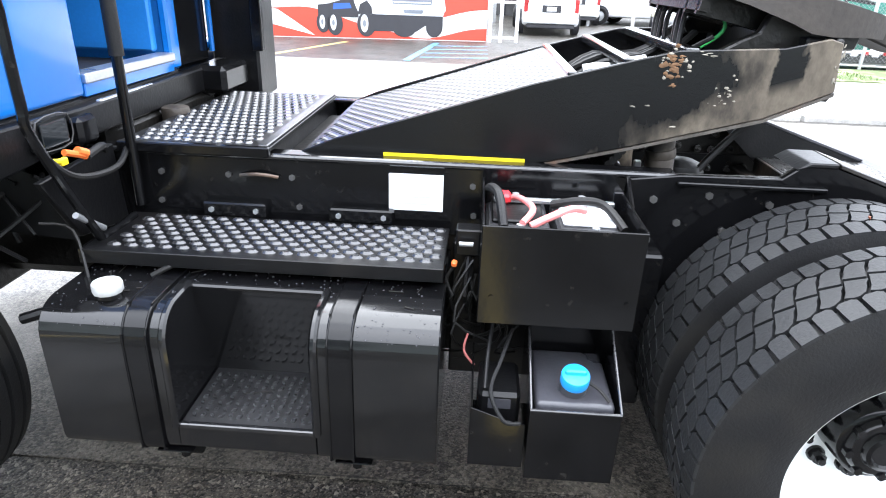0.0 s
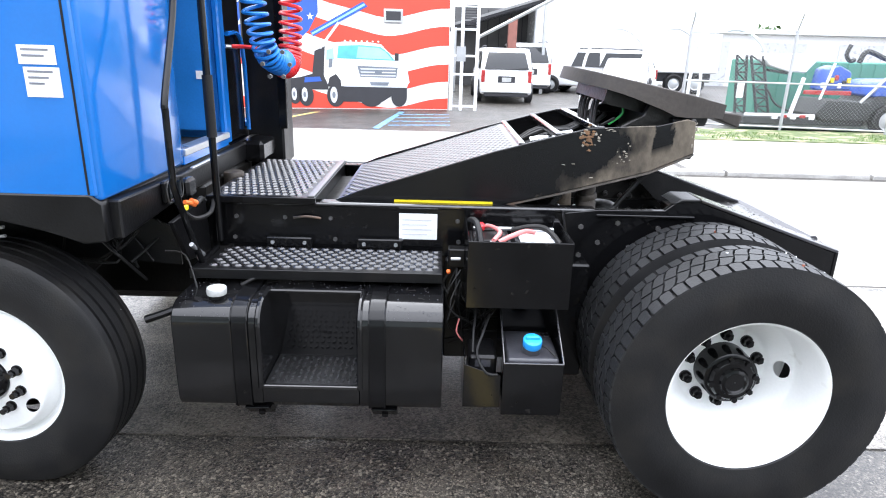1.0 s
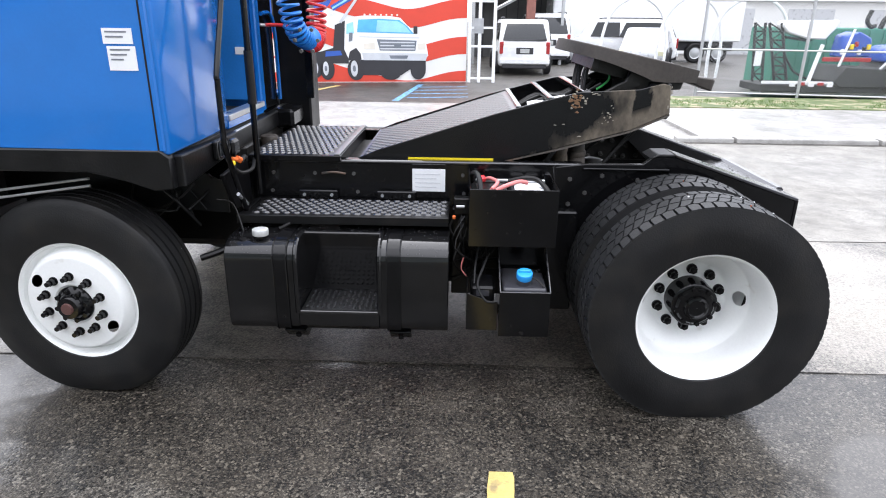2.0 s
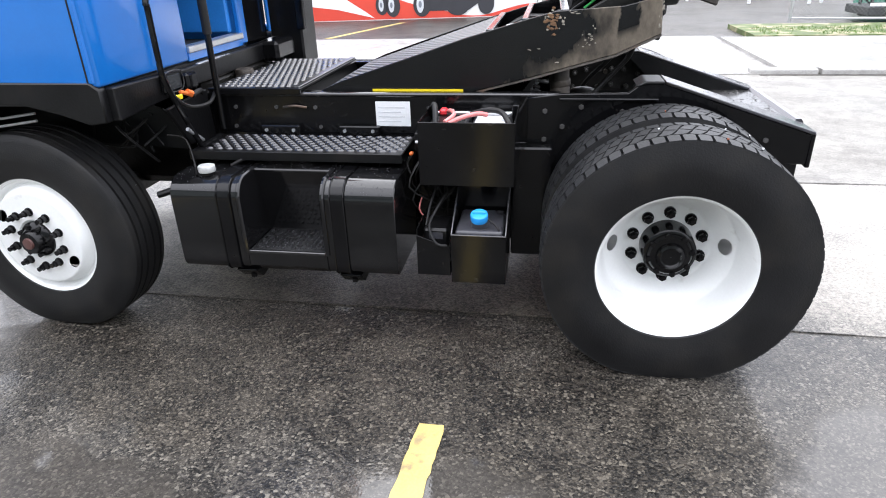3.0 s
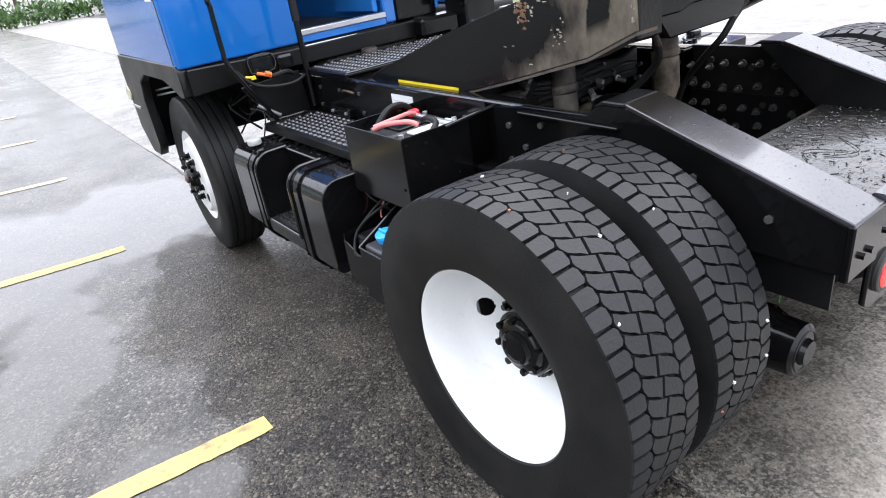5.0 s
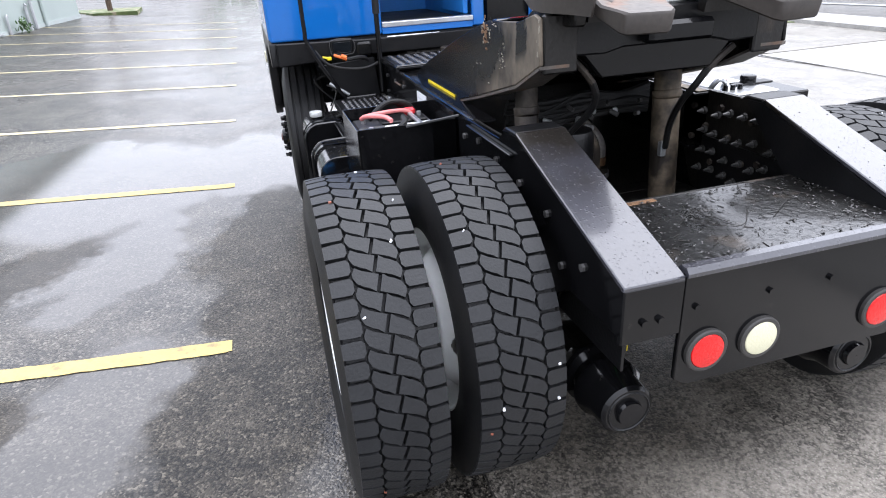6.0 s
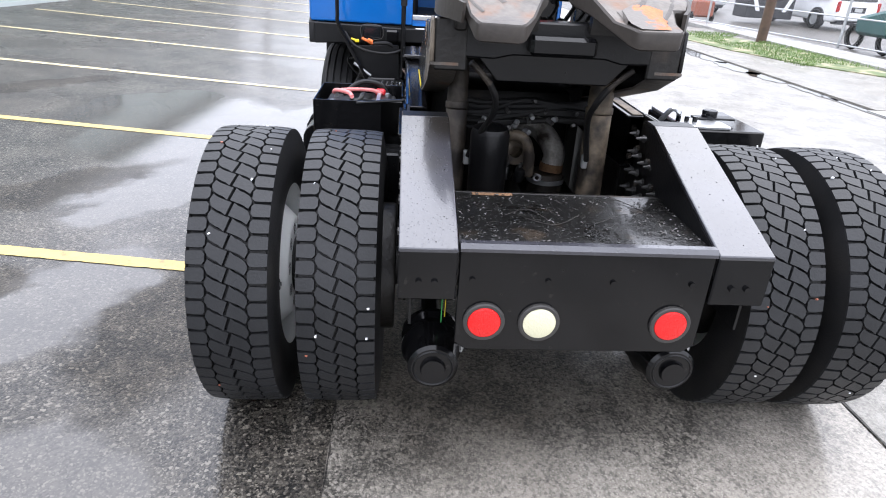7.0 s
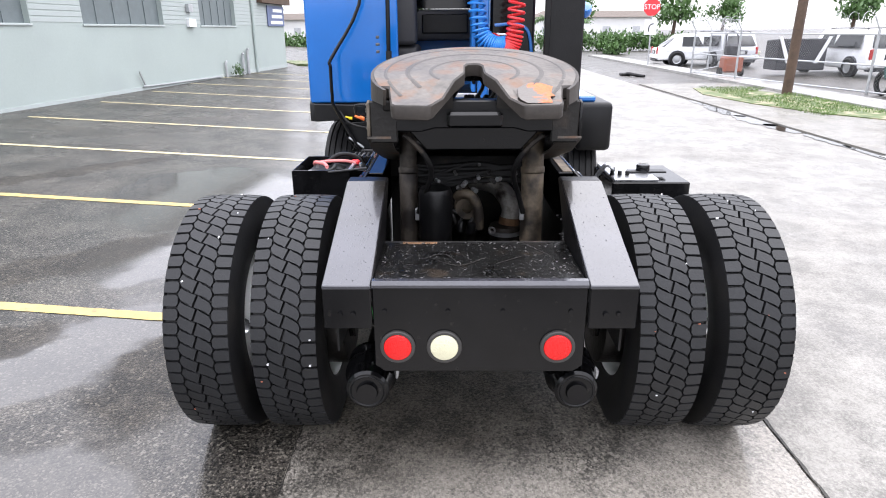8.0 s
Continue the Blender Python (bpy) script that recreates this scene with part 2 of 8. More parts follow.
def part(name, bm, material, parent, label="", kind="", smooth=35.0):
    ob = new(name, finish(name, bm, material, smooth))
    ob.parent = parent
    return tagged(ob, label, kind=kind)


def shared(name, me, parent, m=None, label=""):
    ob = new(name, me)
    ob.parent = parent
    if m is not None:
        ob.matrix_local = m
    return tagged(ob, label)


def thing(name, bm, material, label, category, group="", kind="", smooth=35.0):
    return tagged(new(name, finish(name, bm, material, smooth)), label, category, group, kind)


def holder(name, label, category, at=(0, 0, 0), group="", kind=""):
    ob = new(name)
    ob.location = at
    ob.empty_display_size = 0.2
    return tagged(ob, label, category, group, kind)


# ---- ground, road, kerb ----
def rise(y):
    """The parking lot climbs gently away from the street."""
    return 0.045 * min(max(0.0, -y - 0.5), 12.0)


def ground_material(name, dark, light, stone, rough, wet, coat_bump=0.12, film=1.0, sheen=(0.05, 0.26), drained_and_shaded=(), pools=(), pale=(), climb=None, coarse=0.0, dark_tint=(0.45, 0.43, 0.40)):
    """Gritty surface with stains and a broken film of rain water."""
    m = bpy.data.materials.new(name)
    m.use_nodes = True
    n, l = m.node_tree.nodes, m.node_tree.links
    bsdf = n["Principled BSDF"]
    tc = n.new("ShaderNodeTexCoord")

    def tex(kind, s, **k):
        t = n.new(kind)
        t.inputs["Scale"].default_value = s
        for key, v in k.items():
            t.inputs[key].default_value = v
        l.new(tc.outputs["Object"], t.inputs["Vector"])
        return t

    def span(socket, a, b, c, d):
        t = n.new("ShaderNodeMapRange")
        for key, v in zip(("From Min", "From Max", "To Min", "To Max"), (a, b, c, d)):
            t.inputs[key].default_value = v
        l.new(socket, t.inputs["Value"])
        return t.outputs[0]

    def maths(op, a, b):
        t = n.new("ShaderNodeMath")
        t.operation = op
        for i, q in enumerate((a, b)):
            if isinstance(q, float):
                t.inputs[i].default_value = q
            else:
                l.new(q, t.inputs[i])
        return t.outputs[0]

    patches = tex("ShaderNodeTexNoise", 0.7, Detail=7.0, Roughness=0.62, Distortion=0.4).outputs["Fac"]
    stains = tex("ShaderNodeTexNoise", 2.1, Detail=8.0, Roughness=0.68).outputs["Fac"]
    grit = tex("ShaderNodeTexNoise", 64.0, Detail=5.0, Roughness=0.72).outputs["Fac"]
    chips = tex("ShaderNodeTexVoronoi", 175.0)
    sp = n.new("ShaderNodeSeparateColor")
    l.new(chips.outputs["Color"], sp.inputs[0])
    few = span(sp.outputs[0], 0.74, 0.97, 0.0, 0.70)
    # coarse stones of the surface, each with its own tone and height
    stones = tex("ShaderNodeTexVoronoi", 92.0)
    each = n.new("ShaderNodeSeparateColor")
    l.new(stones.outputs["Color"], each.inputs[0])
    tone = span(each.outputs[0], 0.0, 1.0, -coarse, coarse)
    bright = span(each.outputs[1], 0.90, 0.965, 0.0, 0.75)
    blotch = tex("ShaderNodeTexNoise", 7.0, Detail=6.0, Roughness=0.68).outputs["Fac"]
    shade = maths("ADD", maths("ADD", span(blotch, 0.36, 0.64, -0.20, 0.20), tone), maths("ADD", maths("MULTIPLY", span(grit, 0.40, 0.64, 0.0, 1.0), 0.60), maths("MULTIPLY", span(stains, 0.38, 0.62, 0.0, 1.0), 0.50)))
    ramp = n.new("ShaderNodeValToRGB")
    ramp.color_ramp.elements[0].position, ramp.color_ramp.elements[1].position = 0.16, 0.92
    ramp.color_ramp.elements[0].color, ramp.color_ramp.elements[1].color = (*dark, 1), (*light, 1)
    l.new(shade, ramp.inputs[0])
    mix = n.new("ShaderNodeMixRGB")
    mix.inputs[2].default_value = (*stone, 1)
    l.new(maths("MAXIMUM", maths("MULTIPLY", few, span(stains, 0.35, 0.6, 0.25, 1.0)), maths("MULTIPLY", bright, coarse * 2.2)), mix.inputs[0])
    l.new(ramp.outputs[0], mix.inputs[1])
    l.new(mix.outputs[0], bsdf.inputs["Base Color"])
    bsdf.inputs["Roughness"].default_value = rough
    bsdf.inputs["Specular IOR Level"].default_value = 0.25
    # a film of rain water, broken where it has drained
    # drained spots, truck shade and pools as warped ovals (x, y, half length, half width, turn)
    warp = tex("ShaderNodeTexNoise", 2.3, Detail=7.0, Roughness=0.6)
    shift, moved = n.new("ShaderNodeVectorMath"), n.new("ShaderNodeVectorMath")
    shift.operation, moved.operation = "MULTIPLY_ADD", "ADD"
    shift.inputs[1].default_value, shift.inputs[2].default_value = (0.75, 0.75, 0), (-0.375, -0.375, 0)
    l.new(warp.outputs["Color"], shift.inputs[0])
    l.new(tc.outputs["Object"], moved.inputs[0])
    l.new(shift.outputs[0], moved.inputs[1])

    def ovals(rows, soft):
        total = None
        for x, y, a, b_, turn in rows:
            mp, flat, size = n.new("ShaderNodeMapping"), n.new("ShaderNodeVectorMath"), n.new("ShaderNodeVectorMath")
            mp.vector_type = "TEXTURE"
            mp.inputs["Location"].default_value, mp.inputs["Rotation"].default_value, mp.inputs["Scale"].default_value = (x, y, 0), (0, 0, radians(turn)), (a, b_, 1)
            flat.operation, size.operation = "MULTIPLY", "LENGTH"
            flat.inputs[1].default_value = (1, 1, 0)
            l.new(moved.outputs[0], mp.inputs["Vector"])
            l.new(mp.outputs[0], flat.inputs[0])
            l.new(flat.outputs[0], size.inputs[0])
            one = span(size.outputs["Value"], 1.0 - soft, 1.0 + soft, 1.0, 0.0)
            total = one if total is None else maths("MAXIMUM", total, one)
        return total

    weight, gloss = span(patches, 0.44, 0.58, film, wet * film), span(patches, 0.44, 0.60, *sheen)
    if climb:
        # the water gathers at the foot of the slope
        axis = n.new("ShaderNodeSeparateXYZ")
        l.new(moved.outputs[0], axis.inputs[0])
        away = span(axis.outputs[1], climb[1], climb[0], climb[2], 1.0)
        weight = maths("MULTIPLY", weight, away)
        gloss = maths("ADD", gloss, span(away, climb[2], 1.0, 0.22, 0.0))
    if climb:
        gloss = maths("ADD", gloss, span(axis.outputs[1], 5.0, 9.0, 0.0, 0.30))
        weight = maths("MULTIPLY", weight, span(axis.outputs[1], 5.0, 9.0, 1.0, 0.55))
    still = None
    if pools:
        still = ovals(pools, 0.16)
        weight = maths("MAXIMUM", weight, still)
        gloss = maths("MULTIPLY", gloss, span(still, 0.0, 1.0, 1.0, 0.25))
        # pool colour evened and lightened here to stand in for sky sheen
        sheen_fill = n.new("ShaderNodeMixRGB")
        sheen_fill.inputs[2].default_value = (*(0.30 * a_ + 0.70 * b_ for a_, b_ in zip(dark, light)), 1)
        l.new(span(still, 0.0, 1.0, 0.0, 0.55), sheen_fill.inputs[0])
        l.new(mix.outputs[0], sheen_fill.inputs[1])
        l.new(sheen_fill.outputs[0], bsdf.inputs["Base Color"])
        mix = sheen_fill
    if pale:
        light_area = ovals(pale, 0.45)
        lift = n.new("ShaderNodeMixRGB")
        lift.inputs[2].default_value = (*stone, 1)
        l.new(maths("MULTIPLY", light_area, span(grit, 0.35, 0.65, 0.35, 0.85)), lift.inputs[0])
        l.new(mix.outputs[0], lift.inputs[1])
        l.new(lift.outputs[0], bsdf.inputs["Base Color"])
        mix = lift
    # dark ovals: drained ground, and on the strip the shade under the truck
    if drained_and_shaded:
        dark_area = ovals(drained_and_shaded, 0.16)
        weight = maths("MULTIPLY", weight, span(dark_area, 0.0, 1.0, 1.0, 0.22))
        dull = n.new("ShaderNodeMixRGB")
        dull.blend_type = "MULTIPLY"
        dull.inputs[2].default_value = (*dark_tint, 1)
        l.new(dark_area, dull.inputs[0])
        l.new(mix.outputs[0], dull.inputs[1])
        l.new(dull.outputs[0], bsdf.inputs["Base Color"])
    l.new(weight, bsdf.inputs["Coat Weight"])
    l.new(gloss, bsdf.inputs["Coat Roughness"])
    bsdf.inputs["Coat IOR"].default_value = 1.55 if pools else 1.38
    h = maths("ADD", maths("MULTIPLY", chips.outputs["Distance"], 0.5), grit)
    if coarse:
        h = maths("ADD", h, maths("ADD", maths("MULTIPLY", each.outputs[2], 2.2 * coarse), maths("MULTIPLY", stones.outputs["Distance"], -3.0 * coarse)))
    b = n.new("ShaderNodeBump")
    b.inputs["Distance"].default_value, b.inputs["Strength"].default_value = 0.006, 0.5
    l.new(h, b.inputs["Height"])
    if still is not None:
        l.new(span(still, 0.0, 1.0, 0.5, 0.12), b.inputs["Strength"])
    l.new(b.outputs[0], bsdf.inputs["Normal"])
    ripple = tex("ShaderNodeTexNoise", 24.0, Detail=3.0).outputs["Fac"]
    b2 = n.new("ShaderNodeBump")
    b2.inputs["Distance"].default_value, b2.inputs["Strength"].default_value = 0.004, coat_bump
    l.new(maths("ADD", maths("MULTIPLY", ripple, 0.5), maths("MULTIPLY", h, 0.6)), b2.inputs["Height"])
    if still is not None:
        l.new(span(still, 0.0, 1.0, coat_bump, coat_bump * 0.15), b2.inputs["Strength"])
    l.new(b2.outputs[0], bsdf.inputs["Coat Normal"])
    return m


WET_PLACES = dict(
    drained_and_shaded=((-1.72, -1.80, 1.05, 0.23, -38), (-0.45, -1.46, 0.36, 0.20, -30), (-1.45, 0.24, 0.95, 0.17, -3), (-2.72, -0.10, 0.42, 0.17, -8), (-1.45, -0.12, 1.05, 0.34, -8), (-2.15, -0.22, 0.70, 0.32, -14), (-0.45, -0.30, 0.75, 0.36, -10), (-4.6, -3.4, 1.2, 0.22, -35), (0.9, -1.9, 0.5, 0.3, 20)),
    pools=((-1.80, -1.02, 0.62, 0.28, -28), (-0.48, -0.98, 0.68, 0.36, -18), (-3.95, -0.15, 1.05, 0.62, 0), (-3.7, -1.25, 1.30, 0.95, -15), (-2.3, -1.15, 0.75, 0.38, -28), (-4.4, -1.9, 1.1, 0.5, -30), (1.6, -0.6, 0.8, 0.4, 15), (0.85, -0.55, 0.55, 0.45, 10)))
ASPHALT = ground_material("wet_asphalt", (0.003, 0.0027, 0.0022), (0.058, 0.051, 0.042), (0.22, 0.20, 0.165), 0.5, 0.72, 0.13, film=0.66, sheen=(0.03, 0.10), climb=(-1.0, -3.0, 0.64), coarse=0.42, dark_tint=(0.76, 0.735, 0.70), **WET_PLACES)
DRAINED = ground_material("drained_asphalt", (0.004, 0.0038, 0.0035), (0.055, 0.051, 0.044), (0.12, 0.11, 0.095), 0.6, 0.5, 0.22, film=0.25)
# the strip's dark ovals put the shade under the truck into its colour
STRIP = ground_material("wet_old_pavement", (0.030, 0.028, 0.024), (0.205, 0.188, 0.160), (0.38, 0.35, 0.305), 0.5, 0.70, 0.16, film=0.6, sheen=(0.05, 0.14), coarse=0.26, dark_tint=(0.47, 0.452, 0.425), drained_and_shaded=((-1.5, 0.95, 2.1, 0.95, 0), (-0.1, 1.1, 0.5, 0.4, 10)), pools=((-4.1, 0.9, 1.1, 0.6, 0),), pale=((1.3, 2.15, 1.0, 0.55, -20), (1.5, 1.1, 0.9, 0.6, 0)))
CONCRETE = ground_material("wet_concrete", (0.125, 0.118, 0.105), (0.26, 0.248, 0.222), (0.31, 0.295, 0.265), 0.5, 0.5, film=0.35, sheen=(0.26, 0.42))
WALK = ground_material("pale_concrete", (0.22, 0.214, 0.202), (0.36, 0.351, 0.333), (0.42, 0.41, 0.39), 0.6, 0.4, film=0.6, sheen=(0.16, 0.34))
SAND = ground_material("sandy_roadside", (0.13, 0.122, 0.107), (0.235, 0.222, 0.195), (0.28, 0.265, 0.235), 0.6, 0.4, film=0.4, sheen=(0.2, 0.4))
PUDDLE = mat("puddle_water", (0.030, 0.028, 0.025), 0.06, var=0.3, bump=0.02, rvar=0.03)
GRASS = mat("grass", (0.09, 0.125, 0.035), 0.7, var=0.5, scale=3, bump=0.4, second=(0.30, 0.26, 0.17), second_at=(0.50, 0.62))
LEAF = mat("leaves", (0.06, 0.125, 0.03), 0.5, var=0.5, scale=2.0, bump=0.0)
BARK = mat("bark", (0.085, 0.055, 0.038), 0.8, var=0.4, bump=0.8, fine=30)
MINT = mat("mint_wall_paint", (0.335, 0.385, 0.365), 0.7, var=0.06, scale=0.8, bump=0.3, fine=25, second=(0.30, 0.34, 0.332), second_at=(0.5, 0.8), second_scale=0.6)
GALV = mat("galvanised_steel", (0.45, 0.46, 0.47), 0.4, metal=0.7, var=0.15)
# same line paint, paler on far lines to carry their overexposed look
PALE_LINE = mat("glare_line_paint", (0.50, 0.43, 0.25), 0.6, var=0.2, scale=10, bump=0.3, second=(0.24, 0.21, 0.15), second_at=(0.52, 0.66), second_scale=16)
PAINT_LINE = mat("worn_line_paint", (0.50, 0.385, 0.13), 0.55, var=0.2, scale=10, bump=0.3, second=(0.26, 0.20, 0.10), second_at=(0.54, 0.68), second_scale=18)

xs = [-900, -300, -120, -60, -40, -30, -25, -20, -15, -10, -7, -5, -3, -2, -1, 0, 1, 2, 3, 5, 8, 14, 25, 60, 200, 900]
ys = [-900, -200, -60, -30, -20, -12.5, -10, -8, -6, -5, -4, -3, -2, -1.5, -1, -0.5, 0, 1, 2, 3, 5, 8, 12, 20, 40, 100, 300, 900]
bm = bmesh.new()
grid = [[bm.verts.new((x, y, rise(y))) for x in xs] for y in ys]
for a, b in zip(grid, grid[1:]):
    for i in range(len(xs) - 1):
        bm.faces.new((a[i], a[i + 1], b[i + 1], b[i]))
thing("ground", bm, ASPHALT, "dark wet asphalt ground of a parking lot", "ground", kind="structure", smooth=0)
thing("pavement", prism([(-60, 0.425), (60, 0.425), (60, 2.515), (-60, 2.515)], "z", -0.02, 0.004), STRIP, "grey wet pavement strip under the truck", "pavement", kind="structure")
thing("road", prism([(-120, 2.53), (80, 2.53), (80, 7.02), (-120, 7.02)], "z", -0.02, 0.005), CONCRETE, "pale wet concrete street beside the lot", "road", kind="structure")
for k, (x0, x1) in enumerate(((2.2, 3.05), (3.1, 5.2), (5.25, 8.0), (8.05, 12.0), (12.05, 30.0))):
    thing("kerb", prism([(7.03, -0.1), (7.03, 0.060), (7.05, 0.075), (7.2, 0.078), (7.2, -0.1)], "x", x0, x1, 0.006), WALK, "low worn concrete kerb stone along the street", "kerb", group="kerb stones", kind="structure")


def ragged(points, amount, step, seed):
    """Roughen a flat outline."""
    r = random.Random(seed)
    out = []
    for (x0, y0), (x1, y1) in zip(points, points[1:] + points[:1]):
        n = max(1, int(math.hypot(x1 - x0, y1 - y0) / step))
        for k in range(n):
            f = k / n
            out.append((x0 + (x1 - x0) * f + r.uniform(-amount, amount), y0 + (y1 - y0) * f + r.uniform(-amount, amount)))
    return out


def patch(name, outline, z, material, label, category, amount=0.03, step=0.08, seed=1):
    pts = ragged(outline, amount, step, seed)
    bm = bmesh.new()
    bm.faces.new([bm.verts.new((x, y, z + rise(y))) for x, y in pts])
    bmesh.ops.recalc_face_normals(bm, faces=bm.faces)
    if bm.faces[:][0].normal.z < 0:
        bmesh.ops.reverse_faces(bm, faces=bm.faces)
    return thing(name, bm, material, label, category, kind="structure", smooth=0)


for k, (x0, x1, w) in enumerate(((-13.2, -12.0, 0.10), (-11.9, -10.2, 0.22), (-10.3, -8.9, 0.26), (-9.1, -8.1, 0.20), (-7.9, -6.7, 0.10), (-6.8, -4.9, 0.08))):
    m_ = (x0 + x1) / 2
    patch("puddle", [(m_ + (x1 - x0) * 0.56 * math.cos(2 * math.pi * q / 18), 7.08 - 0.5 * w + w * (1.0 + 0.3 * math.sin(3.1 * q)) * math.sin(2 * math.pi * q / 18)) for q in range(18)], 0.013, PUDDLE, "dark water standing along the street edge", "puddle", 0.012, 0.10, k)
thing("gutter", prism([(2.3, 6.93), (6.0, 6.9), (12.0, 6.92), (12.0, 7.03), (2.3, 7.03)], "z", -0.02, 0.008), ASPHALT, "dark wet gutter along the kerb", "gutter", kind="structure")
thing("pavement", prism([(-6.0, 7.02), (2.6, 7.02), (2.6, 11.2), (-6.0, 11.2)], "z", -0.05, 0.02), WALK, "pale wet concrete driveway apron", "pavement", kind="structure")
thing("pavement", prism([(2.6, 7.2), (30, 7.2), (30, 10.6), (2.6, 10.6)], "z", -0.05, 0.07), WALK, "pale wet concrete pavement", "pavement", kind="structure")
thing("pavement", prism([(-40, 10.1), (-6.0, 10.1), (-6.0, 11.2), (-40, 11.2)], "z", -0.05, 0.10), WALK, "pale concrete pavement along the fence", "pavement", kind="structure")
thing("pavement", prism([(-18.0, 7.14), (-6.0, 7.14), (-6.0, 10.1), (-18.0, 10.1)], "z", -0.05, 0.03), SAND, "sandy worn roadside between street and fence", "pavement", kind="structure")
thing("verge", prism([(-16.2, 8.2), (-14.4, 7.8), (-12.2, 8.1), (-10.4, 8.7), (-9.2, 9.5), (-8.6, 10.09), (-13.0, 10.09), (-15.6, 9.6)], "z", -0.05, 0.05), GRASS, "worn patch of grass beside the street", "verge", kind="structure")
thing("verge", prism([(3.2, 10.6), (30, 10.6), (30, 11.9), (3.2, 12.6)], "z", -0.05, 0.09), GRASS, "strip of grass along the fence", "verge", kind="structure")

# parking lines, with edges that have worn unevenly
wear = random.Random(11)
for i, x in enumerate([-0.89, -3.33, -5.76, -8.19, -10.62, -13.05, -15.5, -17.9, -20.3]):
    bm = bmesh.new()
    step = 0.035 if i < 3 else 0.2
    low = []
    for k in range(int(6.1 / step) + 1):
        y = -0.40 - k * step
        cx, lim = x + 0.06 * (y + 0.42), 0.012 if k else 0.03
        low.append([bm.verts.new((cx + s * (0.055 - wear.uniform(0, lim) ** 1.15), y, rise(y) + 0.004)) for s in (-1, 1)])
    for a, b in zip(low, low[1:]):
        bm.faces.new((a[0], b[0], b[1], a[1]))
    thing("parking_line", bm, PAINT_LINE if i < 2 else PALE_LINE, "worn yellow painted parking line on wet asphalt" if i < 2 else "worn parking line farther off, glare put into its cream colour", "road marking", group="parking lines", kind="structure", smooth=0)

# joint and crack along the pavement strip
for y, seed in ((0.418, 8), (2.522, 9)):
    r9 = random.Random(seed)
    bm = bmesh.new()
    prev = None
    for k in range(220):
        x = -6 + 0.055 * k
        yc, w = y + 0.010 * math.sin(x * 3.1) + r9.uniform(-0.005, 0.005), r9.uniform(0.001, 0.004) if y < 1 else r9.uniform(0.003, 0.009)
        row = [bm.verts.new((x, yc - w, 0.0062)), bm.verts.new((x, yc + w, 0.0062))]
        if prev:
            bm.faces.new((prev[0], row[0], row[1], prev[1]))
        prev = row
    thing("pavement_joint", bm, DRAINED, "dark open joint beside the pavement strip", "joint", kind="structure", smooth=0)


# ---- the yard truck ----
YC = 1.195                      # centre line of the truck
truck = holder("yard_truck", "black and blue terminal tractor with a raised fifth wheel boom", "truck")


def mirror(y):
    return 2 * YC - y


def hex_bolts(points, parent, r=0.012, h=0.012, side=-1, material=None):
    """Bolt heads on a plate that faces along y."""
    for x, y, z in points:
        part("bolt", cyl((x, y, z), (x, y + side * h, z), r, 6), material or BLACK, parent)


# wheels: axis along y, outside towards -y, centre at the origin
def tyre_profile(R, half, grooves=()):
    side = [(-half + 0.036, 0.292), (-half + 0.018, 0.305), (-half + 0.010, 0.335), (-half + 0.0015, 0.385), (-half, 0.415), (-half + 0.006, 0.45), (-half + 0.014, 0.478), (-half + 0.020, R - 0.014), (-half + 0.030, R - 0.004)]
    crown = []
    for g in grooves:
        crown += [(g - 0.007, R), (g - 0.005, R - 0.013), (g + 0.005, R - 0.013), (g + 0.007, R)]
    if not crown:
        crown = [(0, R)]
    return side + crown + [(-y, r) for y, r in side[::-1]]


def settle(bm, ground=-0.500):
    """Flatten the tyre where it stands on the ground."""
    for v in bm.verts:
        d = v.co.z - ground
        if d < 0.03:
            v.co.z = ground + 0.03 * math.exp((d - 0.03) / 0.03)
    return bm


